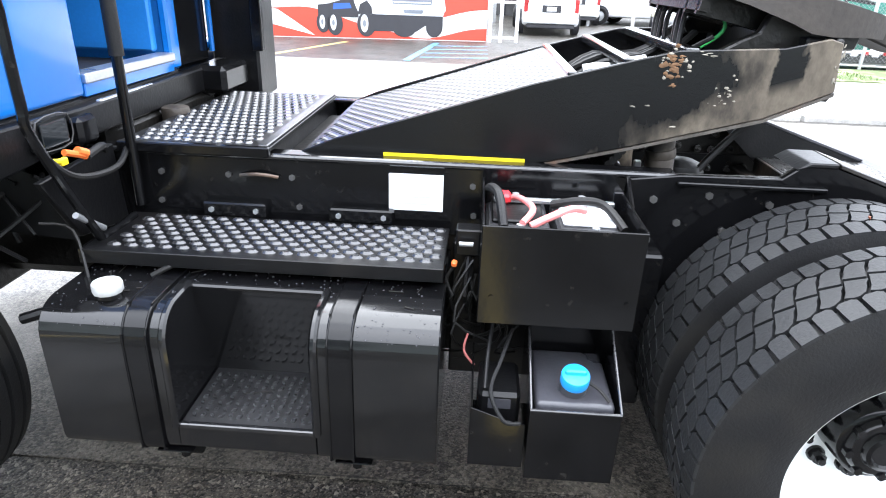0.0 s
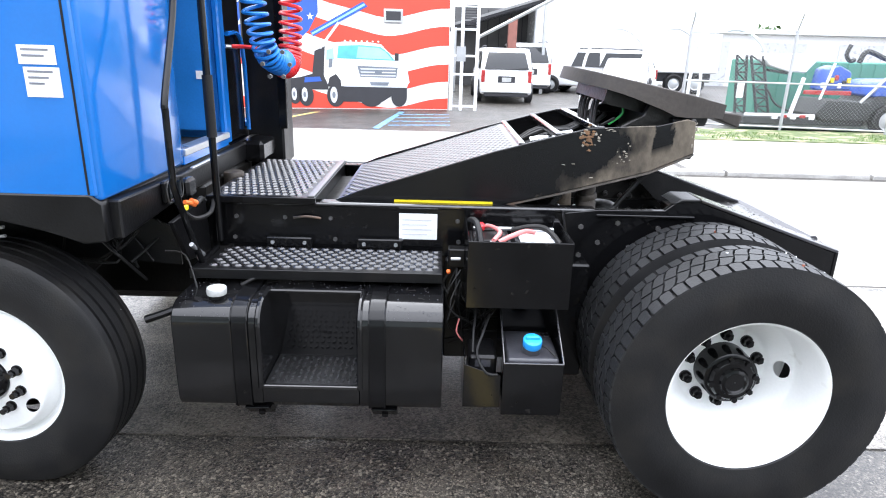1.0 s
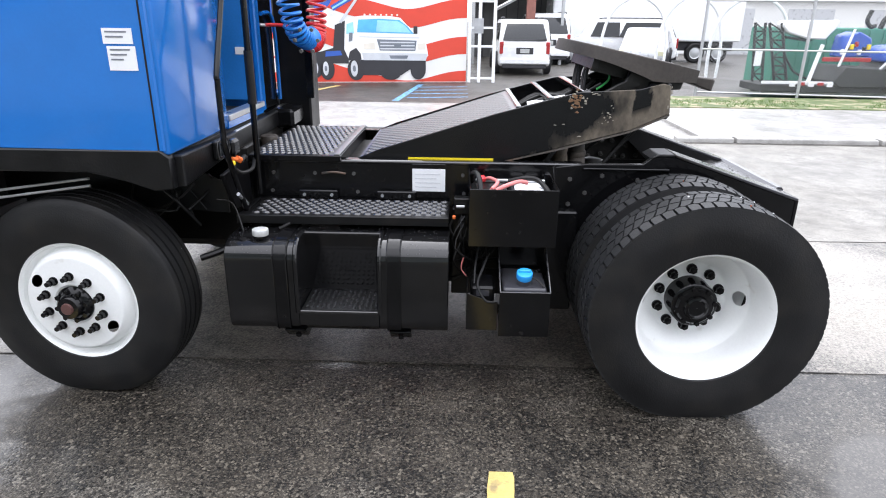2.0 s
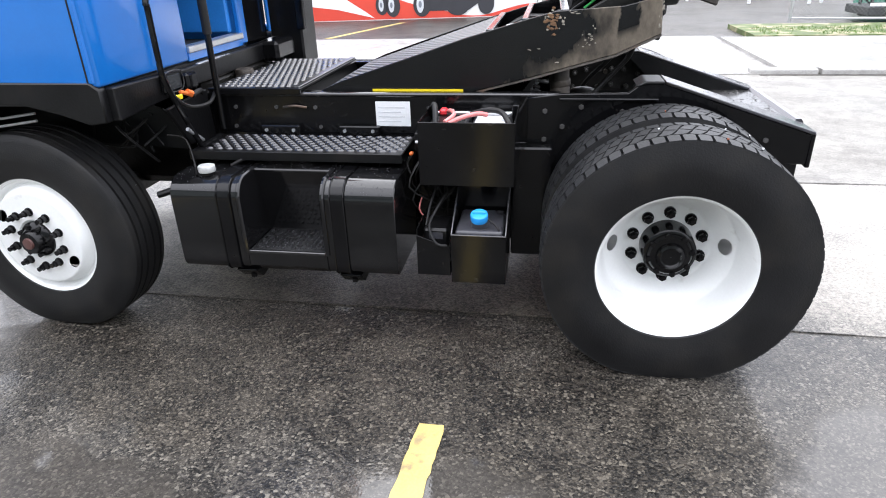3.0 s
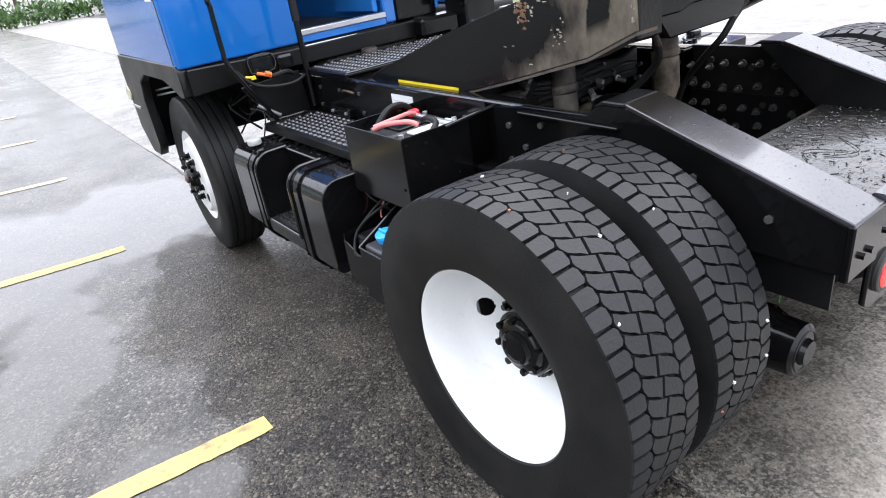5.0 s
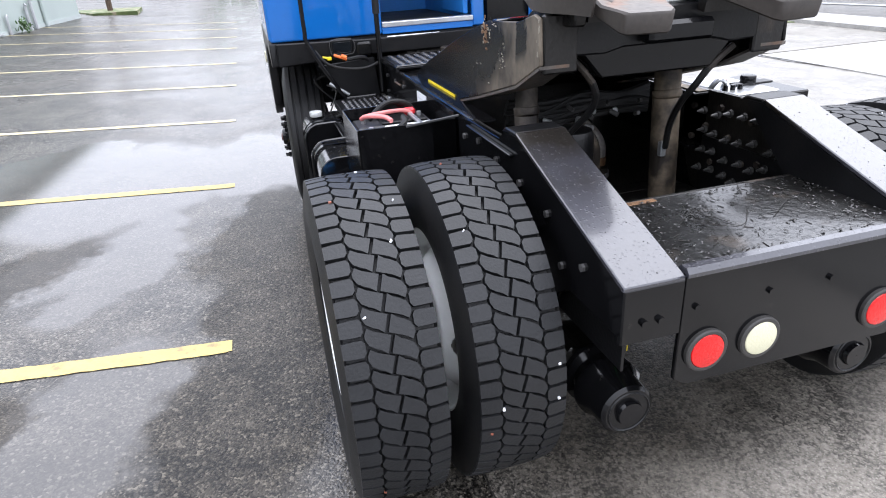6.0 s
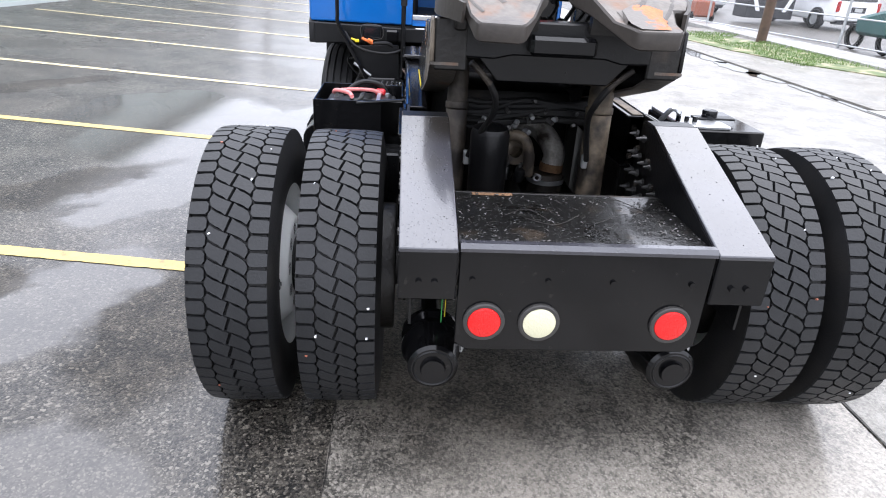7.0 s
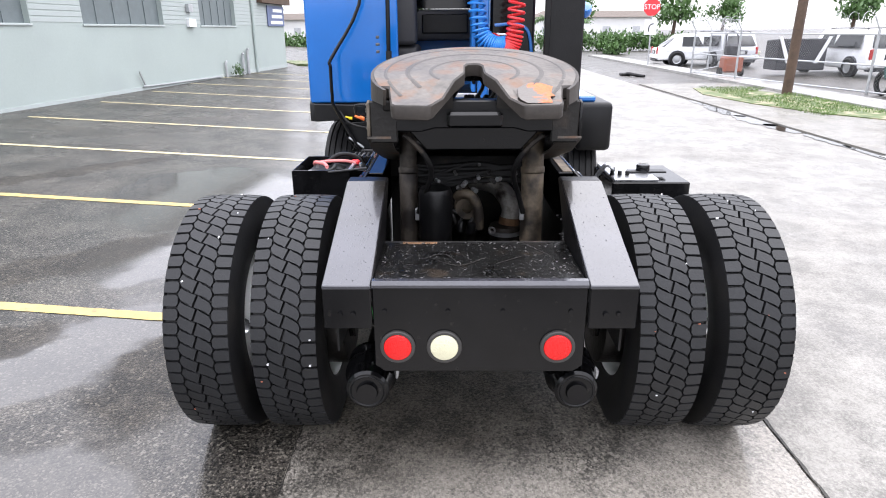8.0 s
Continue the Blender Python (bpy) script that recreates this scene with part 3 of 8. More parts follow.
def drive_tread(R, half):
    """Square shoulder blocks and two columns of interlocking blocks between zigzag grooves."""
    bm = bmesh.new()
    n = 62
    pitch = 2 * math.pi / n
    w = half - 0.014
    S, z, t, hu, hs = 0.54, 0.034, 0.060, 0.430, 0.425
    lanes = [(-1.0, -0.545), (-0.485, -0.030), (0.030, 0.485), (0.545, 1.0)]
    turn = (S / 2 + 0.5, 0.0, -S, 0.5 - S - S / 2)
    for i in range(n):
        for row, (v0, v1) in enumerate(lanes):
            a0 = (i + turn[row]) * pitch
            vc = (v0 + v1) / 2
            if row in (0, 3):
                inner, outer, q = (v1, v0, z) if row == 0 else (v0, v1, -z)
                pts = [(-hs + 0.03, outer), (-hs, vc), (-hs, inner - q), (-0.24, inner + q * 0.8), (0.24, inner + q * 0.8), (hs, inner - q), (hs, vc), (hs - 0.03, outer)]
            else:
                front = [(hu + 0.05, vc - 0.05), (hu - 0.05, vc + 0.05)]
                back = [(-hu - 0.05, vc + 0.05), (-hu + 0.05, vc - 0.05)]
                if row == 1:
                    pts = [(-hu + S / 2, v0 + z), (-0.10 + S / 2, v0 - z), (0.10 + S / 2, v0 - z), (hu + S / 2, v0 + z)] + front + [(hu - S / 2, v1 + t), (-hu - S / 2, v1 - t)] + back
                else:
                    pts = [(-hu + S / 2, v0 - t), (hu + S / 2, v0 + t)] + front + [(hu - S / 2, v1 - z), (0.10 - S / 2, v1 + z), (-0.10 - S / 2, v1 + z), (-hu - S / 2, v1 - z)] + back
            cu, cv = sum(p[0] for p in pts) / len(pts), sum(p[1] for p in pts) / len(pts)
            low, high = [], []
            for u, v in pts:
                low.append(bm.verts.new(((R - 0.020) * math.cos(a0 + u * pitch), v * w, (R - 0.020) * math.sin(a0 + u * pitch))))
                u2, v2 = cu + (u - cu) * 0.965, (cv + (v - cv) * 0.972) * w
                drop = 0.006 * (abs(v2) / w) ** 4
                high.append(bm.verts.new(((R - drop) * math.cos(a0 + u2 * pitch), v2, (R - drop) * math.sin(a0 + u2 * pitch))))
            bm.faces.new(high)
            for k in range(len(pts)):
                j = (k + 1) % len(pts)
                bm.faces.new((low[k], low[j], high[j], high[k]))
    bmesh.ops.recalc_face_normals(bm, faces=bm.faces)
    return settle(bm)


def dish(profile, holes, seg=180):
    """A turned rim with oval hand holes cut through it: holes are (angle, radius, half width, half height)."""
    bm = bmesh.new()
    add_lathe(bm, profile, seg)
    gone = []
    for f in bm.faces:
        c = f.calc_center_median()
        r, a = math.hypot(c.x, c.z), math.atan2(c.z, c.x)
        for ang, hr, hw, hh in holes:
            d = (a - ang + math.pi) % (2 * math.pi) - math.pi
            if r < 0.262 and (d * hr / hw) ** 2 + ((r - hr) / hh) ** 2 < 1:
                gone.append(f)
    bmesh.ops.delete(bm, geom=gone, context="FACES")
    # draw the ragged edge of each hole onto its oval
    for v in {v for e in bm.edges if e.is_boundary for v in e.verts}:
        r, a = math.hypot(v.co.x, v.co.z), math.atan2(v.co.z, v.co.x)
        for ang, hr, hw, hh in holes:
            d = (a - ang + math.pi) % (2 * math.pi) - math.pi
            q = math.hypot(d * hr / hw, (r - hr) / hh)
            if 0.4 < q < 1.7:
                a2, r2 = ang + d / q, hr + (r - hr) / q
                v.co.x, v.co.z = r2 * math.cos(a2), r2 * math.sin(a2)
    return bm


R_TYRE, HALF = 0.517, 0.138
shoulder = [(-HALF + 0.036, 0.292), (-HALF + 0.018, 0.305), (-HALF + 0.010, 0.335), (-HALF + 0.0015, 0.385), (-HALF, 0.415), (-HALF + 0.003, 0.440), (-HALF + 0.0065, 0.462), (-HALF + 0.011, 0.485), (-HALF + 0.0155, R_TYRE - 0.008), (-HALF + 0.022, R_TYRE - 0.019)]
tyre_drive = finish("tyre", settle(add_lathe(bmesh.new(), shoulder + [(-y, r) for y, r in shoulder[::-1]], 120)), RUBBER)
tread_me = finish("tread", drive_tread(R_TYRE, HALF), TREAD, 20)
tyre_steer = finish("tyre", settle(add_lathe(bmesh.new(), tyre_profile(R_TYRE, HALF, (-0.075, -0.027, 0.027, 0.075)), 120), -0.500), RUBBER)

lip = [(-0.100, 0.288), (-0.112, 0.296), (-0.116, 0.306), (-0.110, 0.311), (-0.098, 0.306)]
fine_cone = [(-0.098 + 0.01, 0.284), (-0.05, 0.276), (0.0, 0.268), (0.05, 0.258)] + [(0.05 + 0.07 * k / 14, 0.258 - 0.070 * k / 14) for k in range(1, 15)] + [(0.128, 0.18), (0.130, 0.172), (0.130, 0.095)]
back_flange = [(0.04, 0.262), (0.098, 0.286), (0.114, 0.294), (0.121, 0.306), (0.120, 0.319), (0.114, 0.320), (0.106, 0.306)]
rim_rear = finish("rim", add_lathe(dish(lip[::-1] + fine_cone, [(radians(a), 0.222, 0.036, 0.022) for a in (4, 176)]), back_flange, 90), WHITE)
flat_disc = [(-0.100, 0.286), (-0.080, 0.277), (-0.074, 0.270), (-0.076, 0.262)] + [(-0.076 - 0.058 * math.sin(math.pi / 2 * k / 8), 0.262 - 0.030 * k / 8) for k in range(1, 9)] + [(-0.134 - 0.003 * k / 12, 0.232 - 0.062 * k / 12) for k in range(1, 13)] + [(-0.138, 0.165), (-0.139, 0.100), (-0.130, 0.090)]
rim_front = finish("rim", dish(lip[::-1] + flat_disc, [(radians(a), 0.203, 0.034, 0.026) for a in (-33, 147)]), WHITE)
nut_rear = finish("lug_nut", add_cyl(add_cyl(add_cyl(bmesh.new(), (0, 0, 0), (0, -0.010, 0), 0.024, 14), (0, -0.010, 0), (0, -0.032, 0), 0.019, 6), (0, -0.03, 0), (0, -0.045, 0), 0.010, 8), BLACK)
nut_front = finish("lug_nut", add_cyl(add_cyl(add_cyl(bmesh.new(), (0, 0, 0), (0, -0.006, 0), 0.022, 14), (0, -0.006, 0), (0, -0.030, 0), 0.018, 6), (0, -0.03, 0), (0, -0.052, 0), 0.012, 8), BLACK)


def hub_rear():
    bm = bmesh.new()
    add_lathe(bm, [(y + 0.035, r) for y, r in ((0.12, 0.108), (0.03, 0.106), (0.0, 0.104), (-0.005, 0.098), (-0.006, 0.088), (-0.016, 0.086), (-0.024, 0.078), (-0.026, 0.058), (-0.040, 0.052), (-0.044, 0.042), (-0.038, 0.036), (-0.038, 0.001))], 36)
    return finish("hub", bm, BLACK)


def hub_front():
    bm = bmesh.new()
    add_lathe(bm, [(-0.10, 0.092), (-0.140, 0.090), (-0.152, 0.080), (-0.160, 0.066), (-0.182, 0.061), (-0.194, 0.052), (-0.196, 0.001)], 28)
    return finish("hub", bm, BLACK)


hub_rear_me, hub_front_me = hub_rear(), hub_front()
hub_bolt_me = finish("hub_bolt", cyl((0, 0.014, 0), (0, -0.014, 0), 0.012, 6), BLACK)
cap_front = finish("hub_cap", add_lathe(bmesh.new(), [(-0.194, 0.030), (-0.204, 0.027), (-0.206, 0.001)], 18), mat("brown_hub_cap", (0.10, 0.045, 0.04), 0.45))


def wheel(m, rear=True, outer=True, label=""):
    w = shared("wheel", rim_rear if rear else rim_front, truck, m, label)
    shared("tyre", tyre_drive if rear else tyre_steer, w, None, "black rubber tyre")
    if rear:
        tr = shared("tread", tread_me, w, None, "chunky block tread of dark rubber")
        tagged(tr, kind="stuff")
    if outer:
        shared("hub", hub_rear_me if rear else hub_front_me, w)
        if not rear:
            shared("hub_cap", cap_front, w)
        for k in range(8):
            a = 2 * math.pi * k / 8 + 0.2
            q = 0.084 if rear else 0.074
            shared("hub_bolt", hub_bolt_me, w, Matrix.Translation((q * math.cos(a), 0.020 if rear else -0.158, q * math.sin(a))))
        for k in range(10):
            a = 2 * math.pi * (k + 0.5) / 10
            shared("lug_nut", nut_rear if rear else nut_front, w, Matrix.Translation((0.143 * math.cos(a), 0.130 if rear else -0.138, 0.143 * math.sin(a))))
    return w


ZH, FX = 0.493, -2.80
YO, YI = 0.130, 0.462           # outer and inner dual
wheel(pose(0, YO, ZH), True, True, "white dished dual wheel with a worn black drive tyre")
wheel(pose(0, YI, ZH, 0, 0, 180), True, False, "inner dual wheel with a black drive tyre")
wheel(pose(0, mirror(YO), ZH, 0, 0, 180), True, True, "white dished dual wheel with a worn black drive tyre")
wheel(pose(0, mirror(YI), ZH), True, False, "inner dual wheel with a black drive tyre")
wheel(pose(FX, 0.21, 0.470, 0, 0, -3.5) @ Matrix.Scale(0.945, 4), False, True, "white flat-faced steer wheel with a ribbed black tyre")
wheel(pose(FX, mirror(0.21), 0.470, 0, 0, 176.5) @ Matrix.Scale(0.945, 4), False, True, "white flat-faced steer wheel with a ribbed black tyre")

for y0, y1 in ((0.235, 0.36), (mirror(0.235), mirror(0.36))):
    part("brake_drum", cyl((FX, y0, 0.470), (FX, y1, 0.470), 0.215, 32, bevel=0.01), GREASE, truck, "dark brake drum behind the wheel")

for y0, y1 in ((0.50, 0.645), (mirror(0.50), mirror(0.645))):
    part("brake_drum", cyl((0, y0, ZH), (0, y1, ZH), 0.245, 32, bevel=0.012), GREASE, truck, "dark rear brake drum")

SCAB_CHIP = mat("brown_chip", (0.30, 0.10, 0.06), 0.6)
# small stones and paint chips caught in the tread of the outer wheels
rng = random.Random(5)
for y0 in (YO, YI, mirror(YO), mirror(YI)):
    for material, count in ((STICKER, 4), (SCAB_CHIP, 2)):
        bm = bmesh.new()
        for _ in range(count):
            a, y, s = rng.uniform(-0.5, 1.9), y0 + rng.uniform(-0.11, 0.11), rng.uniform(0.0014, 0.003)
            add_box(bm, -s, s, -s * 1.5, s * 1.5, -0.003, 0.004, m=Matrix.Translation((0.516 * math.cos(a), y, ZH + 0.516 * math.sin(a))) @ pose(0, 0, 0, 0, 90 - math.degrees(a), rng.uniform(0, 90)))
        part("tread_stones", bm, material, truck, "small chips caught in the tread", kind="stuff")

# frame rails with the deep rear side plates
for y_out, inward, side in ((0.675, 1, -1), (mirror(0.675), -1, 1)):
    def yy(d):
        return y_out + inward * d
    bm = bmesh.new()
    add_box(bm, -3.45, -0.45, yy(0), yy(0.010), 0.79, 1.020, 0.003)
    add_box(bm, -3.45, -0.45, yy(0.010), yy(0.085), 1.008, 1.020, 0.003)
    add_box(bm, -3.45, -0.45, yy(0.010), yy(0.085), 0.79, 0.802, 0.003)
    rail = part("frame_rail", bm, BLACK, truck, "black steel channel frame rail")
    hex_bolts([(x + rng.uniform(-0.02, 0.02), yy(0), z) for x in (-2.05, -1.80, -1.62, -1.05, -0.95, -0.55) for z in (0.86, 0.955)], rail, 0.010, 0.008, side, BOLT)
    # rounded upper edge of the rail
    part("rail_edge", tube([(-2.30, yy(0.004), 1.016), (-0.46, yy(0.004), 1.016)], 0.011, 10), BLACK_TOP, truck)
    # deep side plate over the axle, rising into the sloping tail
    outline = [(-0.60, 1.008), (-0.45, 1.026), (-0.16, 1.030), (-0.11, 1.070), (-0.01, 1.070), (0.63, 0.856), (0.63, 0.722), (0.36, 0.722), (0.27, 0.66), (0.18, 0.44), (-0.20, 0.44), (-0.32, 0.56), (-0.50, 0.60), (-0.60, 0.80)]
    plate = part("side_plate", prism(outline, "y", yy(-0.018), yy(-0.002), 0.003), BLACK, truck, "black steel side plate with bolts")
    pts = [(-0.52, 0.95), (-0.44, 0.88), (-0.52, 0.82), (-0.36, 0.97), (-0.30, 0.86), (-0.38, 0.74), (-0.18, 0.95), (-0.12, 0.80), (0.02, 0.93), (0.10, 0.80), (0.22, 0.90), (0.32, 0.78), (0.44, 0.83), (-0.26, 0.68)]
    hex_bolts([(x, yy(-0.018), z) for x, z in pts], plate, 0.012, 0.008, side, BOLT)
    hex_bolts([(x, yy(0.012), z) for x, z in pts + [(-0.05, 0.70), (0.06, 0.62), (-0.2, 0.78)]], plate, 0.014, 0.016, -side, GREY_METAL)
    part("inner_plate", prism([(x, z) for x, z in outline if x > -0.61], "y", yy(0.000), yy(0.010)), GREASE, truck, "greasy inner face of the frame")
    # black plate added to close a bright see-through gap beside the hanger
    part("gap_filler", box(-0.76, -0.44, yy(-0.010), yy(-0.004), 0.48, 0.80, 0.002), BLACK, truck, "black plate added to close a bright gap")
    part("flange_edge", box(-0.46, -0.03, *sorted((yy(-0.034), yy(-0.018))), 0.998, 1.010, 0.003), BLACK, truck, "thin ledge along the side plate")
    # sloping top of the tail
    a, b = sorted((yy(-0.022), yy(0.145)))
    bm = bmesh.new()
    part("fender_nose", prism([(-0.13, 1.060), (-0.10, 1.078), (-0.09, 1.083), (-0.010, 1.083), (-0.010, 1.068), (-0.09, 1.068)], "y", a, b, 0.004), BLACK_DULL, truck, "rounded black nose of the tail plate")
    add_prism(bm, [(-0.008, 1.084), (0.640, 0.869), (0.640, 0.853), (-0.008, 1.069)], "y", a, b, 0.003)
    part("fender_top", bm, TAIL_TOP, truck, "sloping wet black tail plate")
    bm = box(0.622, 0.642, a, b, 0.708, 0.862, 0.004)
    end = part("tail_end", bm, BLACK, truck)
    for by in (0.35, 0.62):
        part("bolt", cyl((0.640, a + (b - a) * by, 0.765), (0.652, a + (b - a) * by, 0.765), 0.010, 6), BLACK, end)
    part("inner_lip", prism([(-0.09, 1.070), (-0.01, 1.070), (0.630, 0.856), (0.630, 0.80), (0.2, 0.80)], "y", yy(0.139), yy(0.147)), BLACK_DULL, truck)
    # front hanger bracket of the axle
    part("hanger_bracket", box(-0.66, -0.48, yy(-0.10), yy(-0.02), 0.26, 0.80, 0.008), BLACK, truck, "black suspension hanger")
    part("rail_extension", box(-0.45, 0.60, yy(0.012), yy(0.02), 0.60, 0.84), BLACK_DULL, truck)

# rain drops standing on the tail plates
DROP = mat("dark_rain_drop", (0.006, 0.006, 0.007), 0.10, var=0.2, bump=0.0, coat=0.5)
slope_n = Vector((0.215, 0, 0.648)).normalized()
for y0 in (0.66, mirror(0.66 + 0.155)):
    bm = bmesh.new()
    for _ in range(18):
        x = 0.02 + 0.60 * rng.random()
        r = rng.uniform(0.0010, 0.0026)
        add_dome(bm, Vector((x, y0 + 0.155 * rng.random(), 1.084 - (x + 0.008) * 0.3318 + 0.0002)), r * 1.2, r, r * 0.6, 7, slope_n)
    part("rain_drops", bm, DROP, truck, "dark rain drops on the tail plate", kind="stuff")

SCAB = mat("brown_rust", (0.16, 0.085, 0.04), 0.8, var=0.5, bump=0.6, fine=120)

# tail plate with lamps
GROMMET = mat("grey_rubber_grommet", (0.035, 0.033, 0.031), 0.55, var=0.2)
tail = part("tail_plate", prism([(0.825, 0.872), (1.565, 0.872), (1.565, 0.56), (1.53, 0.535), (0.86, 0.535), (0.825, 0.56)], "x", 0.618, 0.634, 0.003), BLACK, truck, "black rear cross plate with round lamps")
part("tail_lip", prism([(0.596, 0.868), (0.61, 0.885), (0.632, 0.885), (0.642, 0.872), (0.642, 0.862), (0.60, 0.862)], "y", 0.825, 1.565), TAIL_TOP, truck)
for y, m, label in ((0.908, RED_LAMP, "round red tail lamp"), (1.072, CLEAR_LAMP, "round clear reversing lamp"), (1.470, RED_LAMP, "round red tail lamp")):
    lamp = part("lamp", cyl((0.634, y, 0.637), (0.650, y, 0.637), 0.050, 32, bevel=0.006), m, truck, label)
    part("grommet", add_lathe(bmesh.new(), [(-0.004, 0.062), (0.006, 0.062), (0.009, 0.058), (0.009, 0.050), (0.0, 0.049)], 32), GROMMET, lamp).matrix_world = pose(0.638, y, 0.637, 0, 0, -90)
for y in (0.865, 1.085, 1.275, 1.51):
    part("bolt", cyl((0.632, y, 0.772), (0.642, y, 0.772), 0.009, 6), BLACK, tail)

# rear deck with wet debris
part("rear_deck", box(0.17, 0.60, 0.822, 1.568, 0.852, 0.868, 0.003), DECK_WET, truck, "wet black deck plate with fallen needles")
bm = bmesh.new()
for _ in range(40):
    x, y, a, s = rng.uniform(0.20, 0.58), rng.uniform(0.84, 1.55), rng.uniform(0, 180), rng.uniform(0.003, 0.014)
    add_box(bm, -s, s, -0.0008, 0.0008, 0, 0.0015, m=pose(x, y, 0.8685, 0, 0, a))
for k in range(4):
    x, y = rng.uniform(0.24, 0.5), rng.uniform(0.92, 1.45)
    add_tube(bm, [(x, y, 0.870), (x + rng.uniform(-0.08, 0.08), y + rng.uniform(0.05, 0.12), 0.874), (x + rng.uniform(-0.1, 0.1), y + rng.uniform(0.12, 0.2), 0.870)], 0.0013, 5)
thing("fallen_needles", bm, NEEDLE, "brown pine needles and twigs lying on the wet deck", "debris", kind="stuff")
LITTER = mat("wet_black_litter", (0.007, 0.006, 0.005), 0.4, var=0.5, coat=0.35, coat_rough=0.16, bump=0.5, fine=90)
litter = random.Random(33)
bm = bmesh.new()
for _ in range(420):
    x = 0.19 + 0.40 * litter.random() ** 1.25
    y = litter.uniform(0.83, 1.56)
    if abs(y - YC) < 0.20 and abs(x - 0.42) < 0.13 and litter.random() < 0.75:
        continue
    k = litter.uniform(0.003, 0.010)
    m = Matrix.Translation((x, y, 0.869 + 0.25 * k)) @ Euler((litter.gauss(0, 0.22), litter.gauss(0, 0.22), litter.uniform(0, 6))).to_matrix().to_4x4()
    vs = [bm.verts.new(m @ Vector(p)) for p in ((-k, 0, 0), (-0.2 * k, -0.55 * k, 0.12 * k), (k, -0.1 * k, 0), (0.3 * k, 0.5 * k, 0.15 * k))]
    top = bm.verts.new(m @ Vector((0.1 * k, 0, 0.35 * k)))
    for i in range(4):
        bm.faces.new((vs[i], vs[(i + 1) % 4], top))
    bm.faces.new(vs[::-1])
thing("leaf_litter", bm, LITTER, "wet black leaf litter lying on the rear deck", "debris", kind="stuff")
for y in (0.92, 1.44):
    part("deck_hole", cyl((0.30, y, 0.8675), (0.30, y, 0.8695), 0.022, 16), GREASE, truck)
part("deck_front_edge", box(0.155, 0.17, 0.822, 1.568, 0.80, 0.868, 0.003), GREASE, truck)
part("edge_rust", box(0.171, 0.195, 0.90, 1.04, 0.866, 0.8690, 0.0005), SCAB, truck, "strip of brown rust on the deck edge")

# axle, brakes, lift cylinders, drive line
bm = cyl((0, 0.36, ZH), (0, mirror(0.36), ZH), 0.075, 20)
bmesh.ops.create_uvsphere(bm, u_segments=24, v_segments=14, radius=0.20, matrix=Matrix.Translation((0, 1.25, 0.52)) @ Matrix.Diagonal((1, 0.75, 1, 1)))
part("rear_axle", bm, GREASE, truck, "greasy rear drive axle")
part("drive_shaft", cyl((-2.2, YC, 0.66), (-0.15, YC, 0.55), 0.045, 16), GREASE, truck)
for y in (0.775, mirror(0.815)):
    bm = bmesh.new()
    add_lathe(bm, [(-0.02, 0.001), (-0.02, 0.030), (-0.008, 0.034), (-0.008, 0.058), (0.0, 0.066), (0.05, 0.068), (0.07, 0.074), (0.085, 0.082), (0.10, 0.082), (0.105, 0.072), (0.13, 0.070), (0.145, 0.082), (0.16, 0.082), (0.17, 0.07), (0.215, 0.05), (0.215, 0.001)], 32)
    ch = part("brake_chamber", bm, BLACK, truck, "black round air brake chamber")
    ch.matrix_world = pose(0.515, y, 0.385, 0, 0, 90) @ Matrix.Scale(1.25, 4)
    ring = part("face_ring", add_lathe(bmesh.new(), [(-0.0085, 0.049), (-0.011, 0.0515), (-0.0085, 0.054)], 30), BLACK_DULL, ch, "worn ring on the chamber face")
    ring.matrix_parent_inverse = Matrix()
    part("clamp", tube([(0.40 + 0.002, y + 0.09, 0.42), (0.402, y + 0.105, 0.40), (0.402, y + 0.10, 0.37)], 0.008), GALV, truck)
    part("chamber_bracket", box(0.12, 0.33, y - 0.03, y + 0.03, 0.38, 0.46, 0.01), GREASE, truck)
TAN_METAL = mat("tan_grimy_steel", (0.15, 0.118, 0.082), 0.6, metal=0.1, var=0.5, bump=0.5, fine=60, second=(0.022, 0.017, 0.013), second_at=(0.46, 0.62), second_scale=7)
for y, wide, material in ((0.886, 0.046, GREY_METAL), (1.503, 0.056, TAN_METAL)):
    inn = 1 if y < YC else -1
    c = part("lift_cylinder", cyl((-0.42, y, 0.52), (-0.455, y, 1.02), wide, 22, bevel=0.004), material, truck, "dirty hydraulic lift cylinder")
    part("cylinder_head", cyl((-0.452, y, 1.02), (-0.457, y, 1.05), wide + 0.003, 22, bevel=0.004), material, c)
    part("piston_rod", cyl((-0.455, y, 1.04), (-0.465, y, 1.26), wide - 0.003, 18), material, c)
    part("pipe_clip", box(-0.39, -0.36, y + inn * wide - 0.012, y + inn * wide + 0.012, 0.80, 0.86, 0.004), GALV, c, "bright pipe clip")
    part("hose_end", tube([(-0.10, y + inn * 0.009, 1.262), (-0.11, y + inn * 0.05, 1.225), (-0.12, y + inn * 0.087, 1.185)], 0.0115, 10), GREY_METAL, c, "worn grey crimped hose end")
    part("hose", tube([(-0.12, y + inn * 0.085, 1.188), (-0.14, y + inn * 0.115, 1.13), (-0.20, y + inn * 0.12, 1.06), (-0.30, y + inn * 0.085, 0.95), (-0.36, y + inn * 0.052, 0.84)], 0.0125), RUBBER, c)
